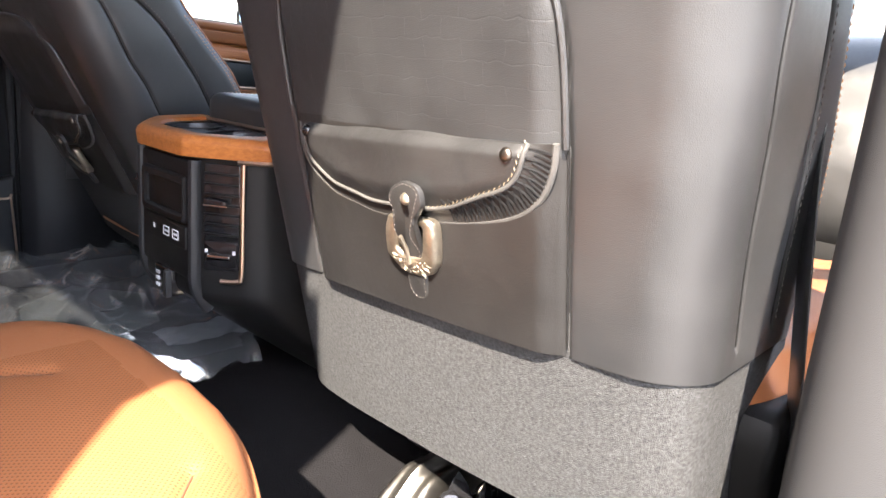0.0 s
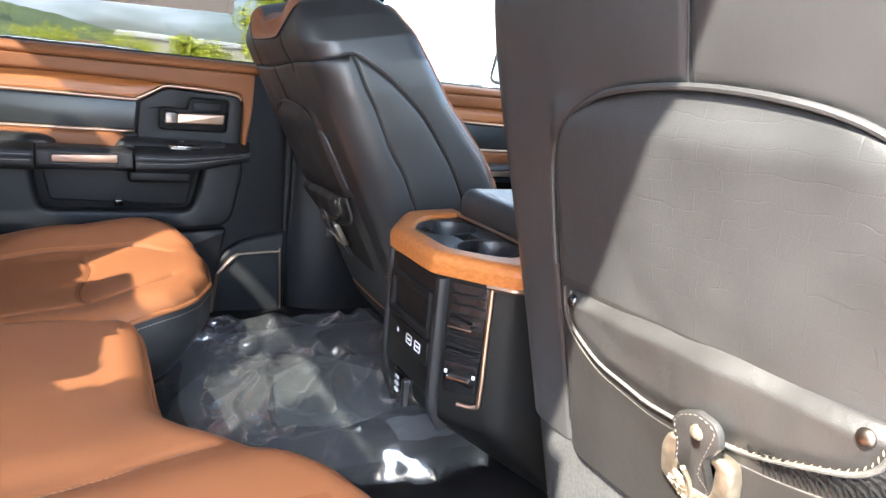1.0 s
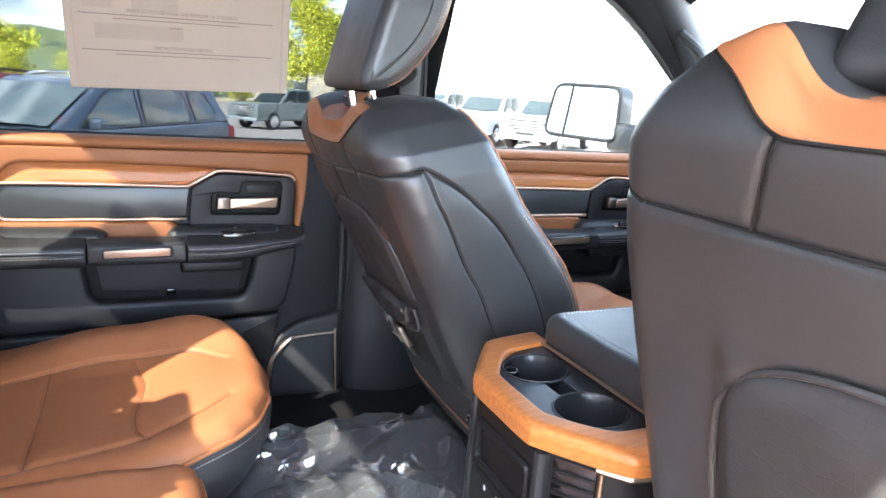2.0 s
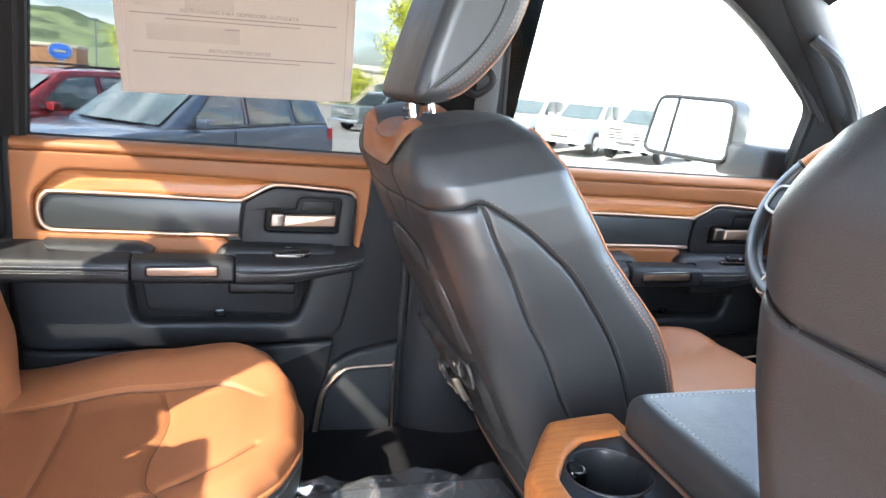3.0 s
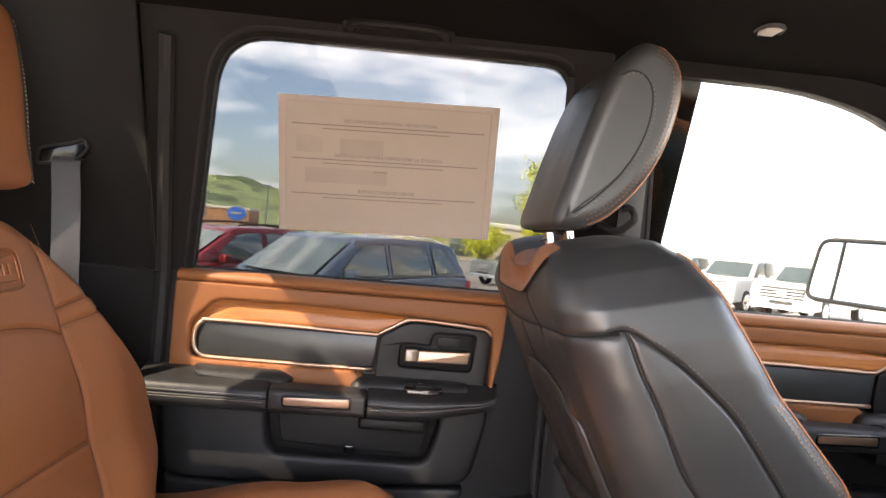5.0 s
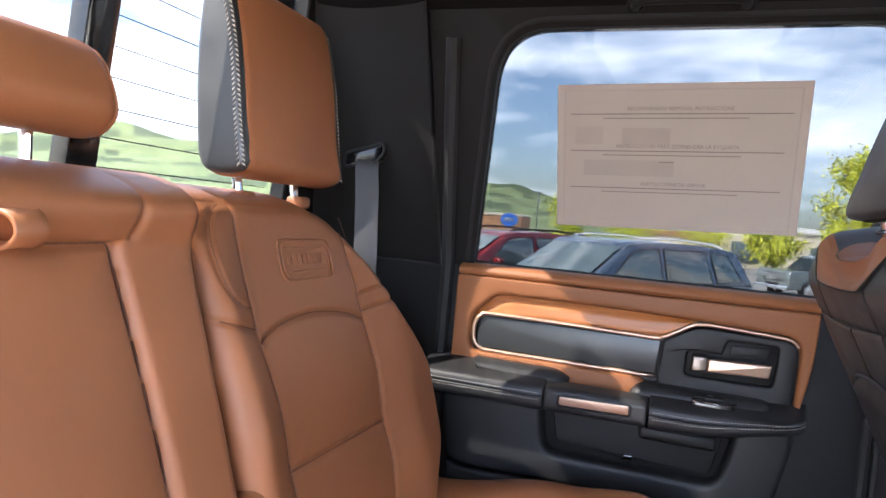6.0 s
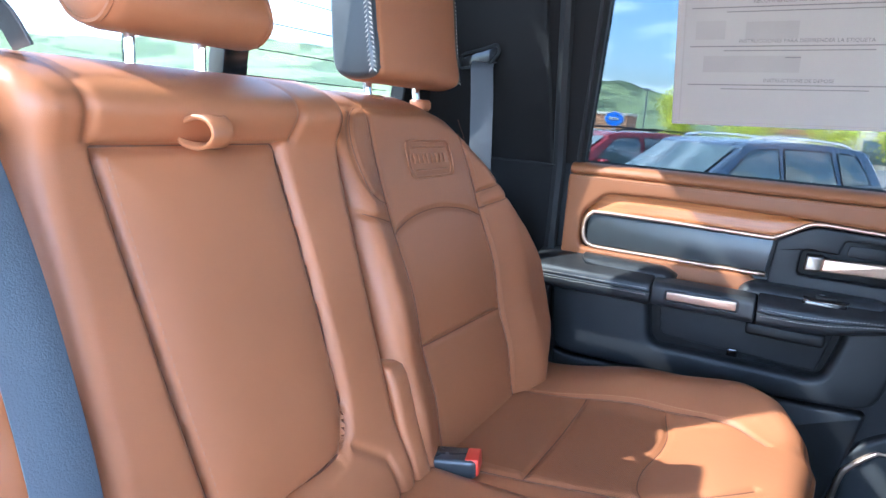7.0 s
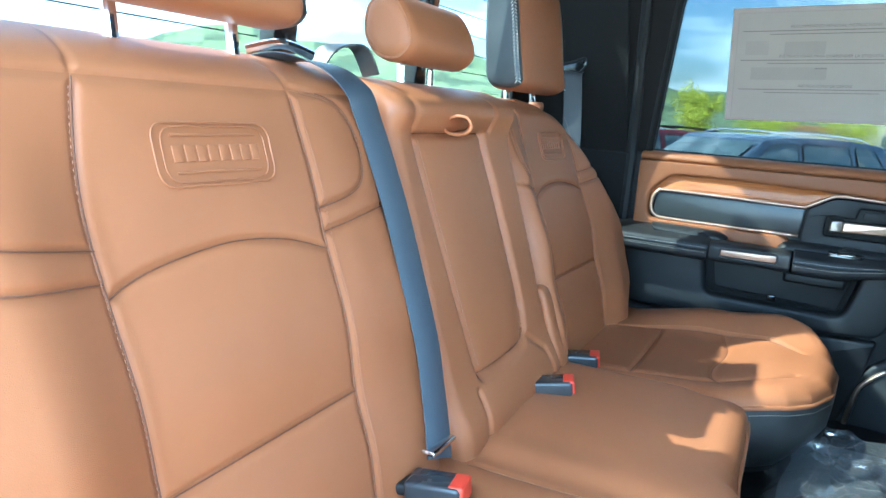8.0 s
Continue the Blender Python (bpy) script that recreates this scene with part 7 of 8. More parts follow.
part("film", patch(bag_fn, 150, 120), FILM, bag, "crumpled clear plastic film", sharp=0)

# ---- floor fittings under the passenger seat ----
rc = thing("seat_rail_cover", (0.50, -0.40, 0.0), "olive grey moulded cover at the end of a seat rail", "cover")
def cov(u, v):
    a = (u - 0.5) * 2
    x = 0.46 + 0.20 * v
    h = 0.055 * (1 - np.abs(a) ** 4) * smooth_step(v, -0.05, 0.35)
    return x, -0.415 + 0.035 * a * (1.15 - 0.2 * v) , 0.004 + h + 0.006 * np.cos(a * 9) * (1 - np.abs(a))
part("shell", patch(cov, 30, 20), STEEL, rc)
part("hook", rbox((0.60, -0.345, 0.02), (0.66, -0.325, 0.085), 0.006), PLASTIC, rc)
wr = thing("wiring_cover", (0.52, -0.52, 0.0), "crumpled black foil cover over wiring below the seat", "cover")
def foil(u, v):
    x = 0.48 + 0.10 * v + 0.02 * np.sin(u * 11)
    y = -0.47 - 0.16 * u
    z = 0.02 + 0.045 * np.abs(np.sin(u * 13 + v * 4)) * (1 - (2 * v - 1) ** 2) + 0.02 * np.abs(np.sin(v * 9 + u * 5))
    return x, y, z
part("foil", patch(foil, 24, 12), GLOSS, wr, sharp=20)

# ---- wheel, dashboard and the rest of the front ----
HUB = Vector((1.165, 0.470, 0.590))
m_w = Matrix.Translation(HUB) @ Matrix.Rotation(radians(28), 4, "Y")
sw = thing("steering_wheel", tuple(HUB), "leather and tan wood steering wheel with a chrome badge", "steering wheel")
def arc_pts(a0, a1, n, r=0.190):
    return [tuple(m_w @ Vector((0, r * math.cos(radians(a)), r * math.sin(radians(a)) * 0.97))) for a in np.linspace(a0, a1, n)]
part("leather_rim", tube(arc_pts(150, 390, 60), 0.0165, 14), BLACK, sw, "black leather rim")
part("wood_rim", tube(arc_pts(30, 150, 36), 0.0160, 14), WOOD, sw, "tan wood upper rim")
for a in (30, 150):
    part("rim_stitching", tube(arc_pts(a - 1, a + 1, 3), 0.0175, 12), PLASTIC, sw)
pad_o = smooth_line([(-0.078, 0.03), (-0.06, 0.062), (0.0, 0.072), (0.06, 0.062), (0.078, 0.03), (0.066, -0.03), (0.03, -0.066), (0.0, -0.072), (-0.03, -0.066), (-0.066, -0.03)], 5, True)
wf = lambda a, b, c: tuple(np.stack([np.broadcast_to(np.asarray(q, float), np.shape(a)) for q in (-c, -np.asarray(a, float), np.asarray(b, float))], 0))
def on_wheel(data):
    return moved(data, m_w)
hub = part("hub", on_wheel(prism(pad_o, -0.02, 0.042, wf, 0.018, 4)), BLACK, sw, "black leather airbag hub", sharp=0)
# badge: a plain shield with two curls
part("badge", on_wheel(join(prism(fillet([(-0.012, 0.03), (0.012, 0.03), (0.010, 0.0), (0.0, -0.014), (-0.010, 0.0)], 0.003), 0.04, 0.047, wf, 0.002),
     *[tube([(-0.045, s * (0.017 + 0.010 * math.cos(a)), 0.018 + 0.011 * math.sin(a)) for a in np.linspace(-1.8, 2.6, 16)], 0.0042, 8) for s in (-1, 1)])), CHROME, hub, "chrome badge")
part("hub_edge", on_wheel(tube([(-0.03, -a, b) for a, b in smooth_line([(-0.075, -0.012), (-0.06, -0.045), (-0.03, -0.074), (0.0, -0.08), (0.03, -0.074), (0.06, -0.045), (0.075, -0.012)], 5)], 0.0035, 6)), CHROME, hub)
for s in (-1, 1):
    sp = part("spoke", on_wheel(prism(fillet([(s * 0.06, -0.028), (s * 0.06, 0.036), (s * 0.18, 0.030), (s * 0.182, -0.022)], 0.01), -0.015, 0.022, wf, 0.008, 3)), PLASTIC, sw)
    part("spoke_edge", on_wheel(tube([(-0.023, -a, b) for a, b in smooth_line([(s * 0.075, 0.034), (s * 0.14, 0.034), (s * 0.165, 0.028), (s * 0.172, 0.0), (s * 0.165, -0.020), (s * 0.12, -0.030), (s * 0.07, -0.028)], 5)], 0.0034, 8)), STEEL, sp)
    for i in range(2):
        for j in range(3):
            a, b = s * (0.102 + 0.026 * i), -0.012 + 0.014 * j
            part("button", on_wheel(prism(fillet([(a - 0.011, b - 0.005), (a + 0.011, b - 0.005), (a + 0.011, b + 0.005), (a - 0.011, b + 0.005)], 0.002), 0.02, 0.026, wf, 0.0015)), GREY, sp)
for s in (-1, 1):
    ls = part("lower_spoke", on_wheel(prism(fillet([(s * 0.018, -0.06), (s * 0.05, -0.06), (s * 0.075, -0.178), (s * 0.035, -0.184)], 0.01), -0.014, 0.010, wf, 0.006, 3)), PLASTIC, sw)
    part("wood_insert", on_wheel(prism(fillet([(s * 0.040, -0.105), (s * 0.058, -0.105), (s * 0.072, -0.172), (s * 0.040, -0.178)], 0.008), 0.008, 0.013, wf, 0.002)), WOOD, ls, "tan wood insert")
part("lower_spoke_edge", on_wheel(tube([(-0.013, -a, b) for a, b in smooth_line([(-0.055, -0.06), (-0.078, -0.172), (-0.04, -0.182), (0.04, -0.182), (0.078, -0.172), (0.055, -0.06)], 5)], 0.0018, 6)), BRONZE, sw)
part("column", tube([tuple(m_w @ Vector((0.02, 0, 0))), tuple(m_w @ Vector((0.3, 0, -0.02)))], 0.05, 16), PLASTIC, sw)

dash = thing("dashboard", (1.5, 0, 0.3), "black dashboard with an instrument hood, air vents and knee panel", "dashboard")
dp = smooth_line([(1.36, 0.30), (1.34, 0.42), (1.37, 0.52), (1.40, 0.60), (1.48, 0.66), (1.62, 0.675), (1.80, 0.66), (1.80, 0.25), (1.50, 0.22)], 5, True)
part("body", prism(dp, -0.80, 0.80, lambda a, b, c: (a, c + 0 * a, b), 0.03, 4, True), BLACK, dash, "black stitched dash pad")
hood = smooth_line([(1.33, 0.60), (1.35, 0.69), (1.42, 0.725), (1.55, 0.70), (1.6, 0.66), (1.45, 0.58)], 5, True)
part("instrument_hood", prism(hood, 0.30, 0.66, lambda a, b, c: (a, c + 0 * a, b), 0.03, 4, True), BLACK, dash)
part("knee_panel", prism(smooth_line([(1.38, 0.32), (1.42, 0.05), (1.60, 0.02), (1.65, 0.3)], 4, True), -0.78, 0.85, lambda a, b, c: (a, c + 0 * a, b), 0.02, 3, True), PLASTIC, dash)
vo = as_outline(fillet([(0.66, 0.52), (0.665, 0.63), (0.80, 0.615), (0.81, 0.50)], 0.02, 5), 48)
vi = as_outline(fillet([(0.68, 0.535), (0.685, 0.612), (0.785, 0.60), (0.79, 0.52)], 0.012, 5), 48)
vf = lambda a, b, c: (1.365 + 0.25 * (np.asarray(b, float) - 0.5) - c, a, b)
dv = part("air_vent", ring(vo, vi, -0.02, 0.02, vf, 0.006), CHROME, dash, "bright vent surround")
part("vent_back", prism(vi, -0.03, -0.012, vf, 0.001), GLOSS, dv)
for k in range(5):
    z = 0.540 + 0.015 * k
    part("vent_slat", rbox((1.355 + 0.25 * (z - 0.5), 0.685, z), (1.385 + 0.25 * (z - 0.5), 0.786, z + 0.003), 0.001, 1), PLASTIC, dv)
part("light_switch", moved(rbox((-0.012, -0.02, -0.02), (0.012, 0.02, 0.02), 0.009, 3), Matrix.Translation((1.335, 0.70, 0.47))), GLOSS, dash)

vis = thing("sun_visor", (1.15, 0.42, 1.02), "grey cloth sun visor with a yellow warning label", "sun visor")
vo = fillet([(0.10, 1.135), (0.72, 1.125), (0.76, 1.07), (0.70, 1.012), (0.12, 1.04)], 0.03, 5)
vfr = lambda a, b, c: (1.05 + (1.10 - np.asarray(b, float)) * 2.2 + c * 0.4, a, np.asarray(b, float) * 0.55 + 0.475 - c * 0.9)
part("flap", prism(vo, -0.008, 0.010, vfr, 0.007, 3, True), LINER_GREY, vis)
part("label", prism([(0.32, 1.052), (0.62, 1.040), (0.625, 1.062), (0.32, 1.074)], 0.010, 0.0108, vfr, 0.0002), YELLOW, vis)
for nm, p in (("dome_lamp", (0.705, 0.615, 1.100)), ("dome_lamp", (0.955, 0.565, 1.098))):
    d = thing(nm, p, "small oval courtesy lamp in the headliner", "lamp", "courtesy lamps")
    part("lens", moved(rbox((-0.016, -0.028, -0.006), (0.016, 0.028, 0.004), 0.005, 3), Matrix.Translation(p)), LENS, d)
    part("bezel", tube([(p[0] + 0.021 * math.cos(a), p[1] + 0.033 * math.sin(a), p[2] - 0.001) for a in np.linspace(0, 2 * math.pi, 24, endpoint=False)], 0.004, 6, closed=True), LINER_GREY, d)
gh = thing("grab_handle", (0.1, 0.70, 1.02), "black folded grab handle above the rear door", "handle")
part("bar", tube(smooth_line([(0.018, 0.725, 1.066), (0.020, 0.69, 1.058), (0.035, 0.664, 1.056), (0.10, 0.660, 1.056), (0.165, 0.664, 1.056), (0.182, 0.69, 1.058), (0.184, 0.725, 1.066)], 5), 0.008, 10), PILLAR, gh)
for x in (0.018, 0.184):
    part("mount", rbox((x - 0.014, 0.70, 1.055), (x + 0.014, 0.745, 1.085), 0.006), PILLAR, gh)
ch = thing("coat_hook", (0.57, 0.74, 0.83), "grey plastic belt guide hook on the door pillar", "hook")
part("hook", tube(smooth_line([(0.50, 0.77, 0.765), (0.527, 0.755, 0.754), (0.545, 0.75, 0.762), (0.560, 0.748, 0.780), (0.552, 0.75, 0.797), (0.535, 0.752, 0.795)], 6), 0.007, 8), GREY, ch)
part("webbing", ribbon(smooth_line([(0.56, 0.77, 0.86), (0.565, 0.80, 0.6), (0.57, 0.84, 0.2)], 8), 0.046, 0.002, (1, 0, 0)), BLACK, ch)

# outside mirror on the far front door
om = thing("door_mirror", (1.33, 1.0, 0.62), "large towing mirror with a grey housing outside the front window", "mirror")
mo = as_outline(fillet([(1.09, 0.64), (1.385, 0.63), (1.36, 0.80), (1.10, 0.80)], 0.035, 6), 60)
def mf(a, b, c):
    """The mirror's face looks back along the truck and a little up; depth towards the front."""
    u = (np.asarray(a, float) - 1.09) / 0.295
    z = 0.731 + (np.asarray(b, float) - 0.731) * (1.12 - 0.08 * u)
    return 1.293 + 0.087 * u + 0.93 * c + 0.15 * (z - 0.72), 1.355 - 0.295 * u + 0.36 * c, z
part("housing", prism(mo, 0.0, 0.09, mf, 0.03, 4), GREY, om, "grey plastic housing")
part("glass", prism(inset(mo, 0.012), -0.006, 0.0, mf, 0.001), MIRROR, om, "mirror glass")
part("glass_rim", tube([mf(a, b, -0.004) for a, b in inset(mo, 0.006)], 0.007, 8, closed=True), PLASTIC, om)
part("divider", tube([mf(1.175, b, -0.008) for b in np.linspace(0.645, 0.79, 6)], 0.004, 6), PLASTIC, om)
part("arm", rbox((1.36, 0.92, 0.60), (1.47, 1.12, 0.69), 0.02), GREY, om)


# ---- outside ----
def ground_z(x, y):
    # the lot falls away behind the row of cars, less so towards the front
    return -1.05 - 0.018 * np.clip(np.asarray(y, float) - 8, 0, 60) * (1 - 0.9 * smooth_step(np.asarray(x, float), 8.5, 12.0))


ASPHALT = mat("asphalt", (0.23, 0.22, 0.205), 0.9, var=0.18, var_scale=0.6, grain=0.5, grain_scale=60, kind="noise")
GRASS = mat("hill_grass", (0.155, 0.20, 0.085), 0.95, var=0.35, var_scale=0.03, grain=0.0)
SCRUB = mat("hill_scrub", (0.07, 0.10, 0.045), 0.95, var=0.3, var_scale=0.05)
LEAF = mat("spring_leaves", (0.58, 0.60, 0.055), 0.7, var=0.35, var_scale=1.5)
BARK = mat("bark", (0.12, 0.09, 0.06), 0.9, var=0.3, var_scale=8)
STUCCO = mat("pale_stucco", (0.62, 0.56, 0.44), 0.9, var=0.06, var_scale=0.7)
WHITEWALL = mat("white_cladding", (0.8, 0.79, 0.76), 0.8, var=0.04, var_scale=0.5)
BRICKRED = mat("brown_roof_band", (0.35, 0.18, 0.09), 0.8, var=0.1, var_scale=0.5)
NAVY = mat("slate_blue_paint", (0.075, 0.105, 0.150), 0.28, 0.3, var=0.04, coat=0.8)
REDP = mat("red_paint", (0.22, 0.012, 0.016), 0.3, 0.2, var=0.04, coat=0.8)
BLUEP = mat("blue_paint", (0.02, 0.08, 0.35), 0.3, 0.2, var=0.04, coat=0.8)
WHITEP = mat("white_paint", (0.30, 0.305, 0.31), 0.35, var=0.02, coat=0.6)
GREYP = mat("grey_green_paint", (0.16, 0.19, 0.19), 0.32, 0.2, var=0.04, coat=0.8)
CARGLASS = mat("car_window", (0.10, 0.13, 0.125), 0.04, 0.0, var=0.55, var_scale=2.6, spec=0.9, coat=0.5)
TRUCKGLASS = mat("truck_window", (0.022, 0.030, 0.032), 0.30, spec=0.2)
TYRE = mat("tyre", (0.02, 0.02, 0.02), 0.85)
LAMPG = mat("headlamp_glass", (0.6, 0.62, 0.64), 0.15, 0.4)
TAIL = mat("tail_lamp", (0.45, 0.02, 0.03), 0.25)
SIGNBLUE = mat("sign_blue", (0.02, 0.12, 0.5), 0.4)


def ground_fn(u, v):
    k = lambda w: np.sign(w) * (np.abs(w) ** 3) * 2500
    x, y = k(2 * u - 1), k(2 * v - 1)
    return x, y, ground_z(x, y)


solid("ground", patch(ground_fn, 90, 90), ASPHALT, "pale worn asphalt of the car lot", "ground", "structure")


def hills_fn(u, v):
    a = np.radians(-20 + 150 * u)           # from the left front round to the rear
    r = 150 + 900 * v
    x, y = -np.sin(a) * r, np.cos(a) * r
    ridge = np.array([[noise.fractal((p / 260, q / 260, 1.3), 1.0, 2.0, 5) for p, q in zip(m, n)] for m, n in zip(x, y)])
    h = -4 + 92 * smooth_step(r, 180, 1000) * (0.62 + 0.55 * ridge) * smooth_step(np.degrees(a), -20, 25)
    return x, y, h


hd = patch(hills_fn, 160, 70)
hc_ = hd[0][hd[1]].mean(1)
scr = np.array([noise.fractal((a / 60, b / 60, 4.0), 1.0, 2.0, 4) for a, b, _ in hc_])
hp = split(hd, np.where((scr > 0.18) & (hc_[:, 2] > 10), 1, 0), ["grass", "scrub"])
hills = thing("hills", (-300, 400, -2), "green spring hills with dark scrub in the distance", "hill", kind="structure")
part("grass", hp["grass"], GRASS, hills, sharp=0)
part("scrub", hp["scrub"], SCRUB, hills, sharp=0)


def wheel_parts(parent, x, y, z, r, w, face):
    """Tyre and rim, axle along y, the rim towards face."""
    n = 28
    ring_ = lambda rr, yy: [(x + rr * math.cos(2 * math.pi * k / n), yy, z + rr * math.sin(2 * math.pi * k / n)) for k in range(n)]
    rows = [ring_(r * 0.62, y - w / 2), ring_(r * 0.93, y - w / 2), ring_(r, y - w / 3), ring_(r, y + w / 3), ring_(r * 0.93, y + w / 2), ring_(r * 0.62, y + w / 2)]
    v = np.vstack(rows)
    f = [(k * n + i, k * n + (i + 1) % n, (k + 1) * n + (i + 1) % n, (k + 1) * n + i) for k in range(5) for i in range(n)]
    wh = part("wheel", (v, f), TYRE, parent, "black tyre")
    yf = y + face * w * 0.42
    sp = [rbox((x - 0.03, min(yf, yf - 0.02), z - r * 0.6), (x + 0.03, max(yf, yf - 0.02) + 0.001, z + r * 0.6), 0.01, 1)]
    out = []
    for k in range(5):
        m = Matrix.Translation((x, 0, z)) @ Matrix.Rotation(k * math.pi / 5, 4, "Y") @ Matrix.Translation((-x, 0, -z))
        out.append(moved(sp[0], m))
    out.append(tube([(x + r * 0.6 * math.cos(a), yf, z + r * 0.6 * math.sin(a)) for a in np.linspace(0, 2 * math.pi, 24, endpoint=False)], 0.025, 6, closed=True))
    part("rim", join(*out), CHROME, wh, "bright alloy rim")


def vehicle(name, label, category, paint, loc, turn, kind):
    """A parked vehicle; built nose towards -x, then turned and set down."""
    t = thing(name, (0, 0, 0), label, category, "parked vehicles")
    if kind == "suv":
        L, W, r, ax = 4.75, 1.88, 0.36, (0.92, 3.72)
        low = smooth_line([(0.02, 0.55), (0.0, 0.75), (0.10, 0.92), (0.55, 1.03), (1.25, 1.09), (2.4, 1.10), (4.3, 1.14), (4.68, 1.08), (4.75, 0.8), (4.72, 0.4), (4.5, 0.30), (0.25, 0.27)], 5, True)
        cab = [(1.22, 1.07), (2.02, 1.60), (2.25, 1.665), (3.2, 1.69), (4.0, 1.65), (4.30, 1.60), (4.66, 1.12)]
        roof = [(1.98, 1.585), (2.2, 1.662), (3.2, 1.70), (4.0, 1.66), (4.33, 1.60), (4.30, 1.555), (4.0, 1.60), (3.2, 1.64), (2.2, 1.60)]
        door_x, belt_z = 2.42, 1.09
    elif kind == "pickup":
        L, W, r, ax = 5.9, 2.0, 0.42, (1.05, 4.75)
        low = smooth_line([(0.04, 0.5), (0.0, 0.85), (0.06, 1.16), (0.3, 1.24), (1.5, 1.27), (1.7, 1.29), (3.7, 1.30), (5.85, 1.32), (5.9, 0.9), (5.88, 0.6), (5.6, 0.5), (0.3, 0.42)], 5, True)
        cab = [(1.45, 1.24), (2.15, 1.82), (2.35, 1.90), (3.4, 1.92), (3.70, 1.88), (3.85, 1.28)]
        roof = [(2.1, 1.80), (2.32, 1.905), (3.4, 1.935), (3.74, 1.88), (3.72, 1.84), (3.4, 1.87), (2.35, 1.85)]
        door_x, belt_z = 2.62, 1.28
    else:
        L, W, r, ax = 4.7, 1.84, 0.33, (0.92, 3.7)
        low = smooth_line([(0.02, 0.5), (0.0, 0.66), (0.12, 0.78), (0.6, 0.88), (1.3, 0.95), (2.4, 0.96), (4.2, 1.02), (4.65, 0.98), (4.7, 0.7), (4.68, 0.36), (4.4, 0.27), (0.25, 0.25)], 5, True)
        cab = [(1.2, 0.93), (2.0, 1.38), (2.3, 1.45), (3.1, 1.46), (3.7, 1.38), (4.4, 1.0)]
        roof = [(1.97, 1.37), (2.28, 1.45), (3.1, 1.475), (3.73, 1.38), (3.7, 1.35), (3.1, 1.42), (2.3, 1.41)]
        door_x, belt_z = 2.5, 0.97
    def bodyf(a, b, c):
        # the sides draw in towards the roof
        k = np.clip((np.asarray(b, float) - 0.95) / 0.8, 0, 1)
        return np.asarray(a, float) - L / 2, np.asarray(c, float) * (1 - 0.17 * k), b
    H = W / 2
    part("body", prism(low, -H, H, bodyf, 0.07, 4, True), paint, t, sharp=0)
    panes = {"suv": [[(1.62, 1.12), (2.10, 1.545), (2.24, 1.585), (2.60, 1.605), (2.66, 1.13)], [(2.74, 1.13), (2.69, 1.608), (3.55, 1.605), (3.70, 1.15)], [(3.80, 1.155), (3.67, 1.60), (4.05, 1.575), (4.36, 1.20)]],
             "pickup": [[(1.75, 1.31), (2.22, 1.78), (2.36, 1.825), (2.68, 1.845), (2.70, 1.32)], [(2.78, 1.32), (2.77, 1.845), (3.46, 1.835), (3.62, 1.33)]],
             "sedan": [[(1.55, 0.98), (2.06, 1.33), (2.30, 1.385), (2.56, 1.395), (2.60, 0.99)], [(2.68, 0.99), (2.64, 1.395), (3.15, 1.38), (3.75, 1.04)]]}[kind]
    pane_mat = TRUCKGLASS if kind == "pickup" else CARGLASS
    part("cabin", prism(smooth_line(cab, 4), -H + 0.03, H - 0.03, bodyf, 0.05, 3, True), paint, t)
    for s in (-1, 1):
        for q in panes:
            side_pane = prism(fillet(q, 0.035, 3), s * (H - 0.06), s * (H - 0.022), bodyf, 0.006)
            w = part("side_window", side_pane, pane_mat, t, "grey reflecting glass")
            part("window_trim", tube([bodyf(a, b, s * (H - 0.020)) for a, b in fillet(q, 0.035, 3)], 0.006, 5, closed=True), TYRE, w)
    for (xa, za), (xb, zb), nm in ((cab[0], cab[1], "windscreen"), (cab[-1], cab[-2], "rear_window")):
        sgn = -1 if nm == "windscreen" else 1
        ax_, az_ = xa + (xb - xa) * 0.08, za + (zb - za) * 0.08
        bx_, bz_ = xa + (xb - xa) * 0.95, za + (zb - za) * 0.95
        def screen_fn(u, v):
            a, b = ax_ + (bx_ - ax_) * v, az_ + (bz_ - az_) * v
            return bodyf(a + sgn * 0.030 + sgn * 0.05 * (1 - (2 * u - 1) ** 2), b + 0.02, (2 * u - 1) * (H - 0.13))
        part(nm, patch(screen_fn, 16, 6), pane_mat, t, "pale reflecting glass")
    part("roof", prism(smooth_line(roof, 4, True), -H + 0.04, H - 0.04, bodyf, 0.02, 3, True), paint, t)
    for s in (-1, 1):
        m = part("wing_mirror", moved(rbox((-0.06, -0.10, -0.06), (0.08, 0.10, 0.08), 0.04, 3), Matrix.Translation((float(cab[0][0]) + 0.55 - L / 2, s * (H + 0.06), cab[0][1] + 0.08))), paint, t)
        part("door_line", tube([bodyf(door_x, z, s * (H + 0.002)) for z in np.linspace(0.45, belt_z, 6)], 0.008, 4), TYRE, t)
        part("door_handle", rbox((door_x + 0.55 - L / 2, s * (H - 0.01) - 0.02, belt_z - 0.16), (door_x + 0.75 - L / 2, s * (H - 0.01) + 0.02, belt_z - 0.12), 0.01), paint, t)
        part("headlamp", moved(rbox((-0.12, -0.2, -0.08), (0.15, 0.2, 0.08), 0.05, 3), Matrix.Translation((0.17 - L / 2, s * (H - 0.24), low[:, 1].max() * 0.70))), LAMPG, t)
        part("tail_lamp", moved(rbox((-0.1, -0.1, -0.10), (0.04, 0.07, 0.10), 0.03, 3), Matrix.Translation((L / 2 - 0.09, s * (H - 0.10), low[:, 1].max() * 0.86))), TAIL, t)
        for x in ax:
            wheel_parts(t, x - L / 2, s * (H - 0.11), r, r, 0.24, s)
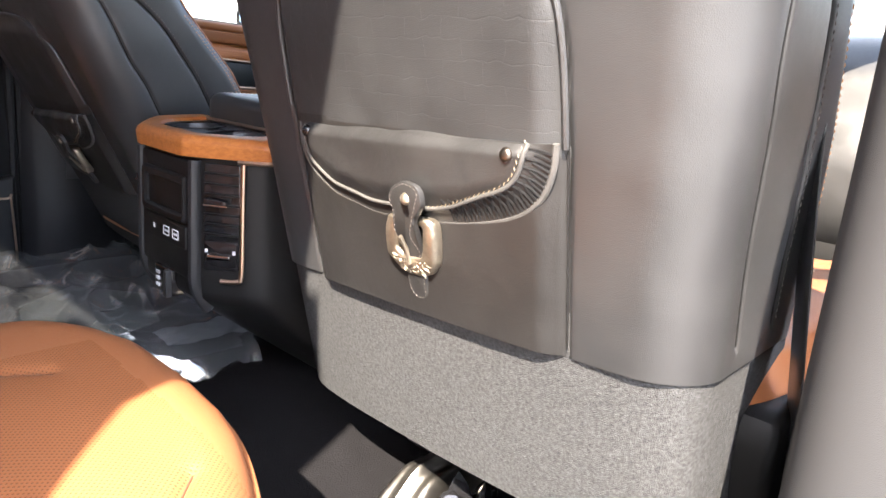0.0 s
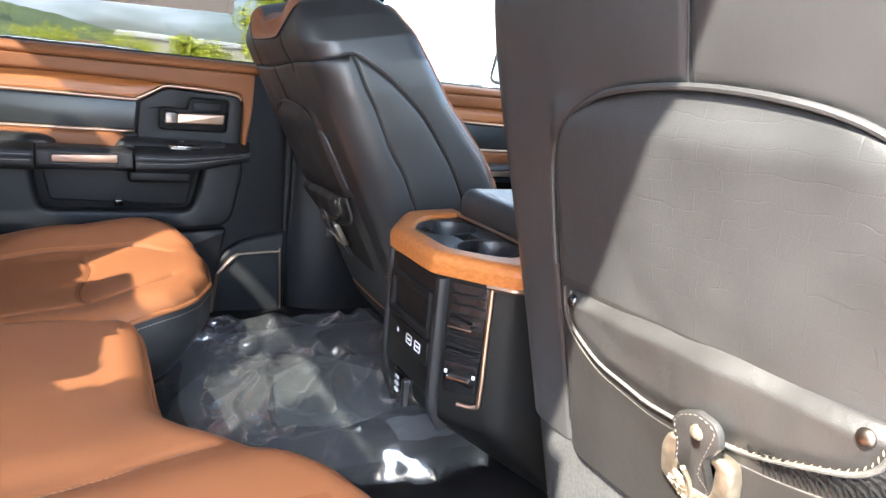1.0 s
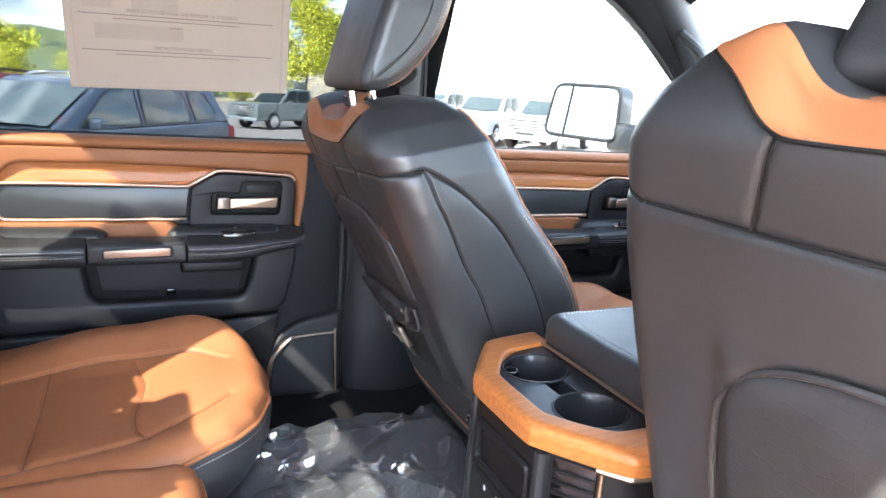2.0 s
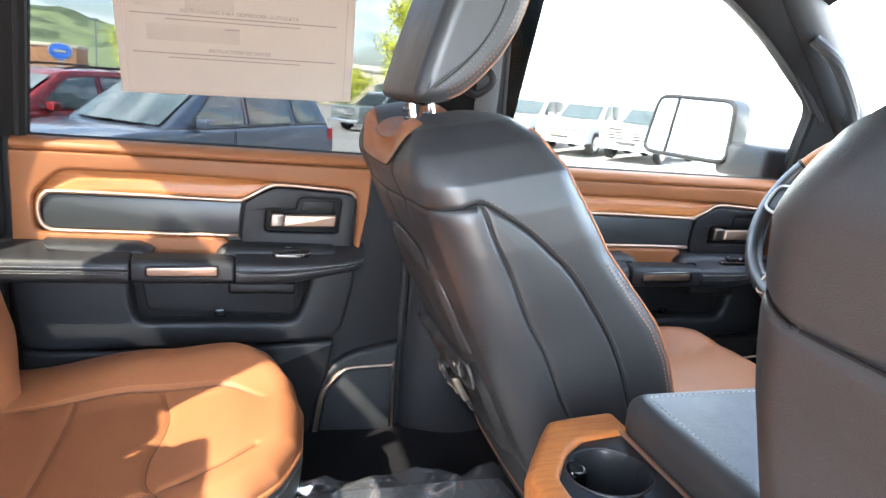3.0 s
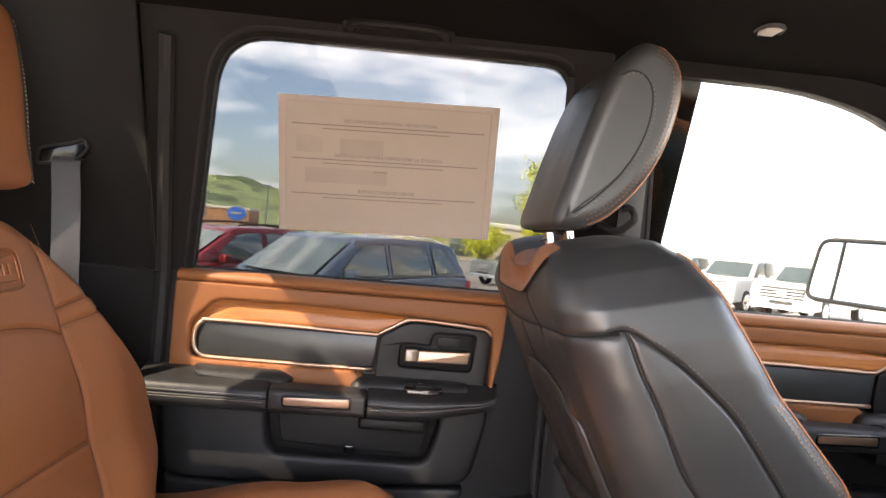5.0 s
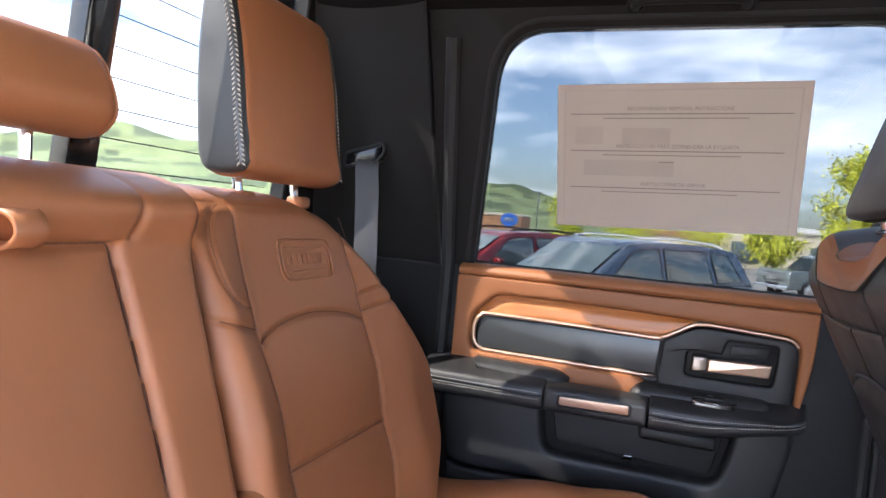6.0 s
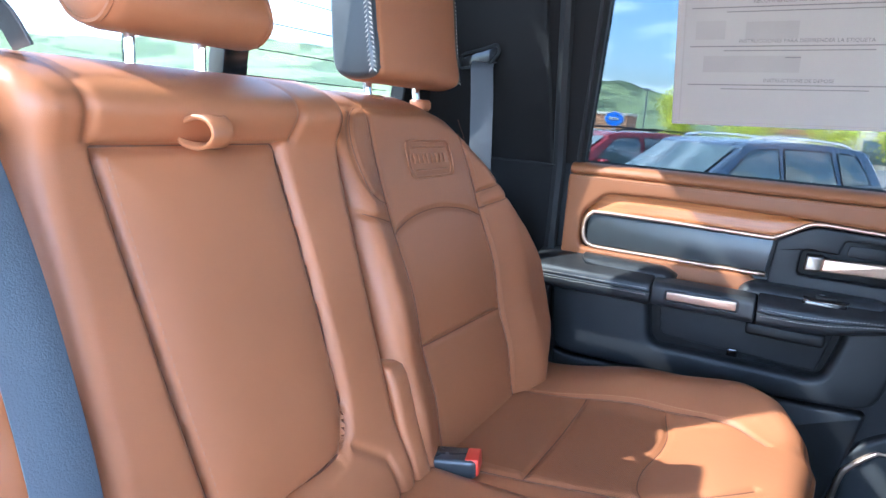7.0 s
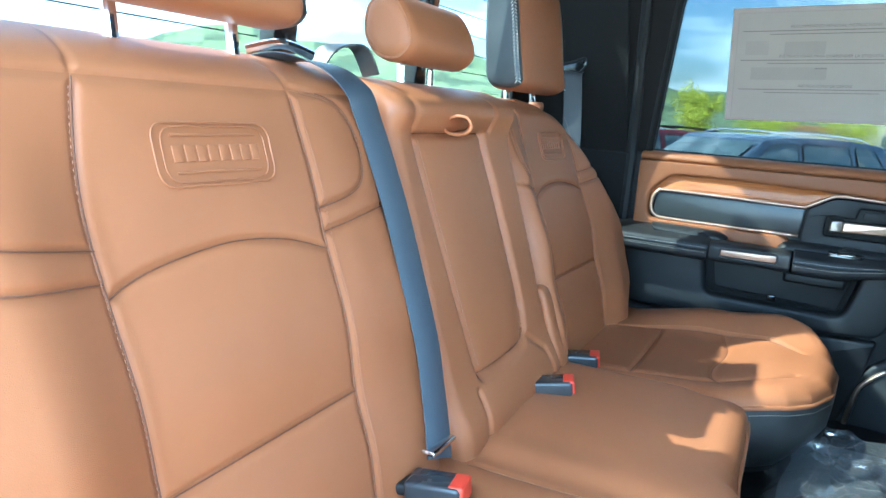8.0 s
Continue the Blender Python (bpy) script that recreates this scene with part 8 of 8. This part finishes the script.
        if kind == "suv":
            rl = [bodyf(x, z, s * (H - 0.22)) for x, z in smooth_line([(2.25, 1.69), (2.5, 1.735), (3.2, 1.75), (3.9, 1.72), (4.15, 1.665)], 4)]
            part("roof_rail", tube(np.array(rl, float), 0.018, 6), CHROME if paint is NAVY else TYRE, t)
    if kind == "suv":
        part("screen_tag", moved(rbox((-0.004, -0.07, -0.022), (0.004, 0.07, 0.022), 0.003), Matrix.Translation((1.96 - L / 2, 0.05, 1.594)) @ Matrix.Rotation(radians(56), 4, "Y")), WHITEP, t, "white tag inside the windscreen")
    if kind == "pickup":
        gr = part("grille", rbox((-L / 2 - 0.015, -0.70, 0.74), (-L / 2 + 0.09, 0.70, 1.12), 0.05), TYRE, t, "dark mesh grille")
        for z in (0.83, 0.93, 1.03):
            part("grille_bar", rbox((-L / 2 - 0.035, -0.66, z - 0.018), (-L / 2 + 0.02, 0.66, z + 0.018), 0.01), LAMPG, gr)
        part("plain_badge", rbox((-L / 2 - 0.05, -0.13, 0.87), (-L / 2, 0.13, 0.99), 0.04), WHITEP, gr)
        part("air_intake", rbox((-L / 2 - 0.07, -0.35, 0.60), (-L / 2 + 0.1, 0.35, 0.68), 0.02), TYRE, t)
    else:
        for z in (0.58, 0.70):
            part("grille_bar", rbox((-L / 2 - 0.01, -0.62, z), (-L / 2 + 0.09, 0.62, z + 0.06), 0.02), TYRE, t)
    part("bumper", rbox((-L / 2 - 0.06, -H + 0.08, 0.40), (-L / 2 + 0.2, H - 0.08, 0.58), 0.06), CHROME if kind == "pickup" else paint, t)
    part("plate_bar", rbox((-L / 2 - 0.075, -0.15, 0.44), (-L / 2 - 0.05, 0.15, 0.54), 0.005), WHITEP, t)
    t.matrix_basis = Matrix.Translation(loc) @ Matrix.Rotation(radians(turn), 4, "Z")
    return t


gz = lambda x, y: float(ground_z(x, y))
vehicle("suv", "slate blue sport utility car with bright roof rails", "car", NAVY, (-0.85, 9.70, gz(0, 9.7)), 49, "suv")
vehicle("suv", "dark red sport utility car parked in the row", "car", REDP, (-3.04, 11.6, gz(0, 11.6)), 49, "suv")
vehicle("car", "blue saloon car parked at the end of the row", "car", BLUEP, (-5.3, 13.6, gz(0, 13.6)), 49, "sedan")
vehicle("pickup_truck", "grey-green pickup truck parked across the lot", "truck", GREYP, (6.6, 33.5, gz(0, 33.5)), 35, "pickup")
for x, y, a in ((13.07, 23.9, 39), (14.65, 21.95, 39), (11.5, 25.85, 39)):
    vehicle("pickup_truck", "white pickup truck parked nose-out in a row", "truck", WHITEP, (x, y, gz(x, y)), a, "pickup")


# trees
def tree(x, y, h, w, seed, label, leaves=2600, base=0.25):
    rng = np.random.default_rng(seed)
    z0 = gz(x, y) - 0.1
    t = thing("tree", (x, y, z0), label, "tree", "trees")
    limbs = [tube(smooth_line([(x, y, z0), (x + 0.1, y, z0 + h * 0.3), (x - 0.05, y + 0.1, z0 + h * 0.9)], 5), np.linspace(0.035 * h * 0.35, 0.01, 11), 8)]
    tips = []
    for k in range(16):
        b = rng.uniform(base, 0.8)
        a = rng.uniform(0, 6.28)
        ln = w * 0.5 * (1.1 - abs(b - 0.45)) * rng.uniform(0.6, 1.0)
        p0 = np.array((x, y, z0 + h * b))
        p1 = p0 + (ln * 0.5 * math.cos(a), ln * 0.5 * math.sin(a), ln * 0.5)
        p2 = p0 + (ln * math.cos(a), ln * math.sin(a), ln * rng.uniform(0.7, 1.2))
        limbs.append(tube(np.array([p0, p1, p2]), np.array([0.02, 0.012, 0.004]) * h * 0.3, 5))
        tips += [p1, p2, (p1 + p2) / 2]
    tips += [np.array((x, y, z0 + h * q)) for q in (0.75, 0.85, 0.93)]
    part("trunk", join(*limbs), BARK, t)
    n = leaves * 2
    c = np.array(tips)[rng.integers(0, len(tips), n)] + rng.normal(0, 1, (n, 3)) * (w * 0.10, w * 0.10, h * 0.06)
    s = rng.uniform(0.07, 0.17, n)[:, None] * (h / 6) ** 0.5
    d1, d2 = rng.normal(0, 1, (n, 3)), rng.normal(0, 1, (n, 3))
    d1 /= np.linalg.norm(d1, axis=1, keepdims=True)
    d2 /= np.linalg.norm(d2, axis=1, keepdims=True)
    v = np.stack([c - d1 * s, c + d2 * s * 0.6, c + d1 * s, c - d2 * s * 0.6], 1).reshape(-1, 3)
    f = np.arange(n * 4).reshape(-1, 4)
    part("crown", (v, f), LEAF, t, "bright yellow-green spring leaves", sharp=0)
    return t


tree(12.8, 58, 9.5, 4.6, 1, "young broadleaf tree in bright spring leaf", 4200, 0.2)
tree(15.8, 60, 8.0, 4.2, 2, "young broadleaf tree in bright spring leaf", 3600, 0.2)
tree(-8.8, 60, 5.5, 4.0, 3, "young broadleaf tree in bright spring leaf", 3000, 0.15)
tree(4.6, 36, 3.0, 2.4, 4, "small shrubby tree in bright spring leaf", 2200, 0.1)
tree(-4.5, 75, 3.4, 6.0, 5, "low hedge tree in bright spring leaf", 2600, 0.05)
tree(3.0, 78, 3.4, 6.0, 6, "low hedge tree in bright spring leaf", 2600, 0.05)
tree(-40, 128, 6.0, 3.4, 7, "dark conical tree beside the sign", 1800, 0.1)


# buildings
def building(name, label, lo, hi, wall, band, openings=()):
    t = thing(name, ((lo[0] + hi[0]) / 2, (lo[1] + hi[1]) / 2, lo[2]), label, "building")
    part("wall", rbox(lo, hi, 0.05, 1), wall, t)
    part("roof_band", rbox((lo[0] - 0.2, lo[1] - 0.2, hi[2] - 0.1), (hi[0] + 0.2, hi[1] + 0.2, hi[2] + 0.5), 0.05, 1), band, t)
    for x0, x1, z0, z1 in openings:
        w = part("opening", rbox((x0, lo[1] - 0.06, z0), (x1, lo[1] + 0.02, z1), 0.02, 1), CARGLASS, t)
    return t


building("dealer_building", "long low pale building with a brown roof band behind the lot", (2.0, 82, -3.0), (34, 100, 2.4), STUCCO, WHITEWALL, ((6, 9, -1.5, 0.9), (14, 18, -1.5, 0.9), (22, 26, -1.5, 0.9)))
building("shed", "small brown-roofed shed behind the parked cars", (-3.5, 95, -3), (9, 102, 1.1), STUCCO, BRICKRED)
building("far_shed", "low brown building at the foot of the hills", (-52, 150, -6), (-34, 160, 2.6), BRICKRED, STUCCO)
building("white_building", "big white clad building across the lot", (26, 34, -3), (70, 60, 9.0), WHITEWALL, WHITEWALL, ((33, 35, 1.5, 3.4), (44, 48, -1.6, 1.8)))
building("white_building", "big white clad building ahead of the truck", (62, -30, -3), (85, 30, 8.0), WHITEWALL, WHITEWALL)

sg = thing("pole_sign", (-29.4, 120, -3), "round blue and white sign on a white post", "sign")
part("post", rbox((-29.75, 119.8, -3), (-29.05, 120.2, 0.2), 0.1), WHITEP, sg)
disc = as_outline([(-29.4 + 1.75 * math.cos(a), 1.5 + 1.35 * math.sin(a)) for a in np.linspace(0, 6.283, 40, endpoint=False)], 40)
part("rim", prism(disc, 119.7, 120.3, lambda a, b, c: (a, c + 0 * a, b), 0.05, 2, True), WHITEP, sg)
part("face", prism(inset(disc, 0.16), 119.62, 119.72, lambda a, b, c: (a, c + 0 * a, b), 0.02), SIGNBLUE, sg)
part("mark", rbox((-30.3, 119.56, 1.3), (-28.5, 119.64, 1.75), 0.1), WHITEP, sg)
for x, h in ((-35.0, 4.8), (-24.3, 6.8)):
    lp_ = thing("lot_lamp", (x, 120, -3.2), "tall lamp post at the edge of the lot", "lamp post", "lot lamps")
    part("post", tube([(x, 120, -3.2), (x, 120, h)], 0.14, 8), GREYP, lp_)
    part("head", rbox((x - 0.9, 119.7, h - 0.1), (x + 0.5, 120.3, h + 0.25), 0.08), GREYP, lp_)
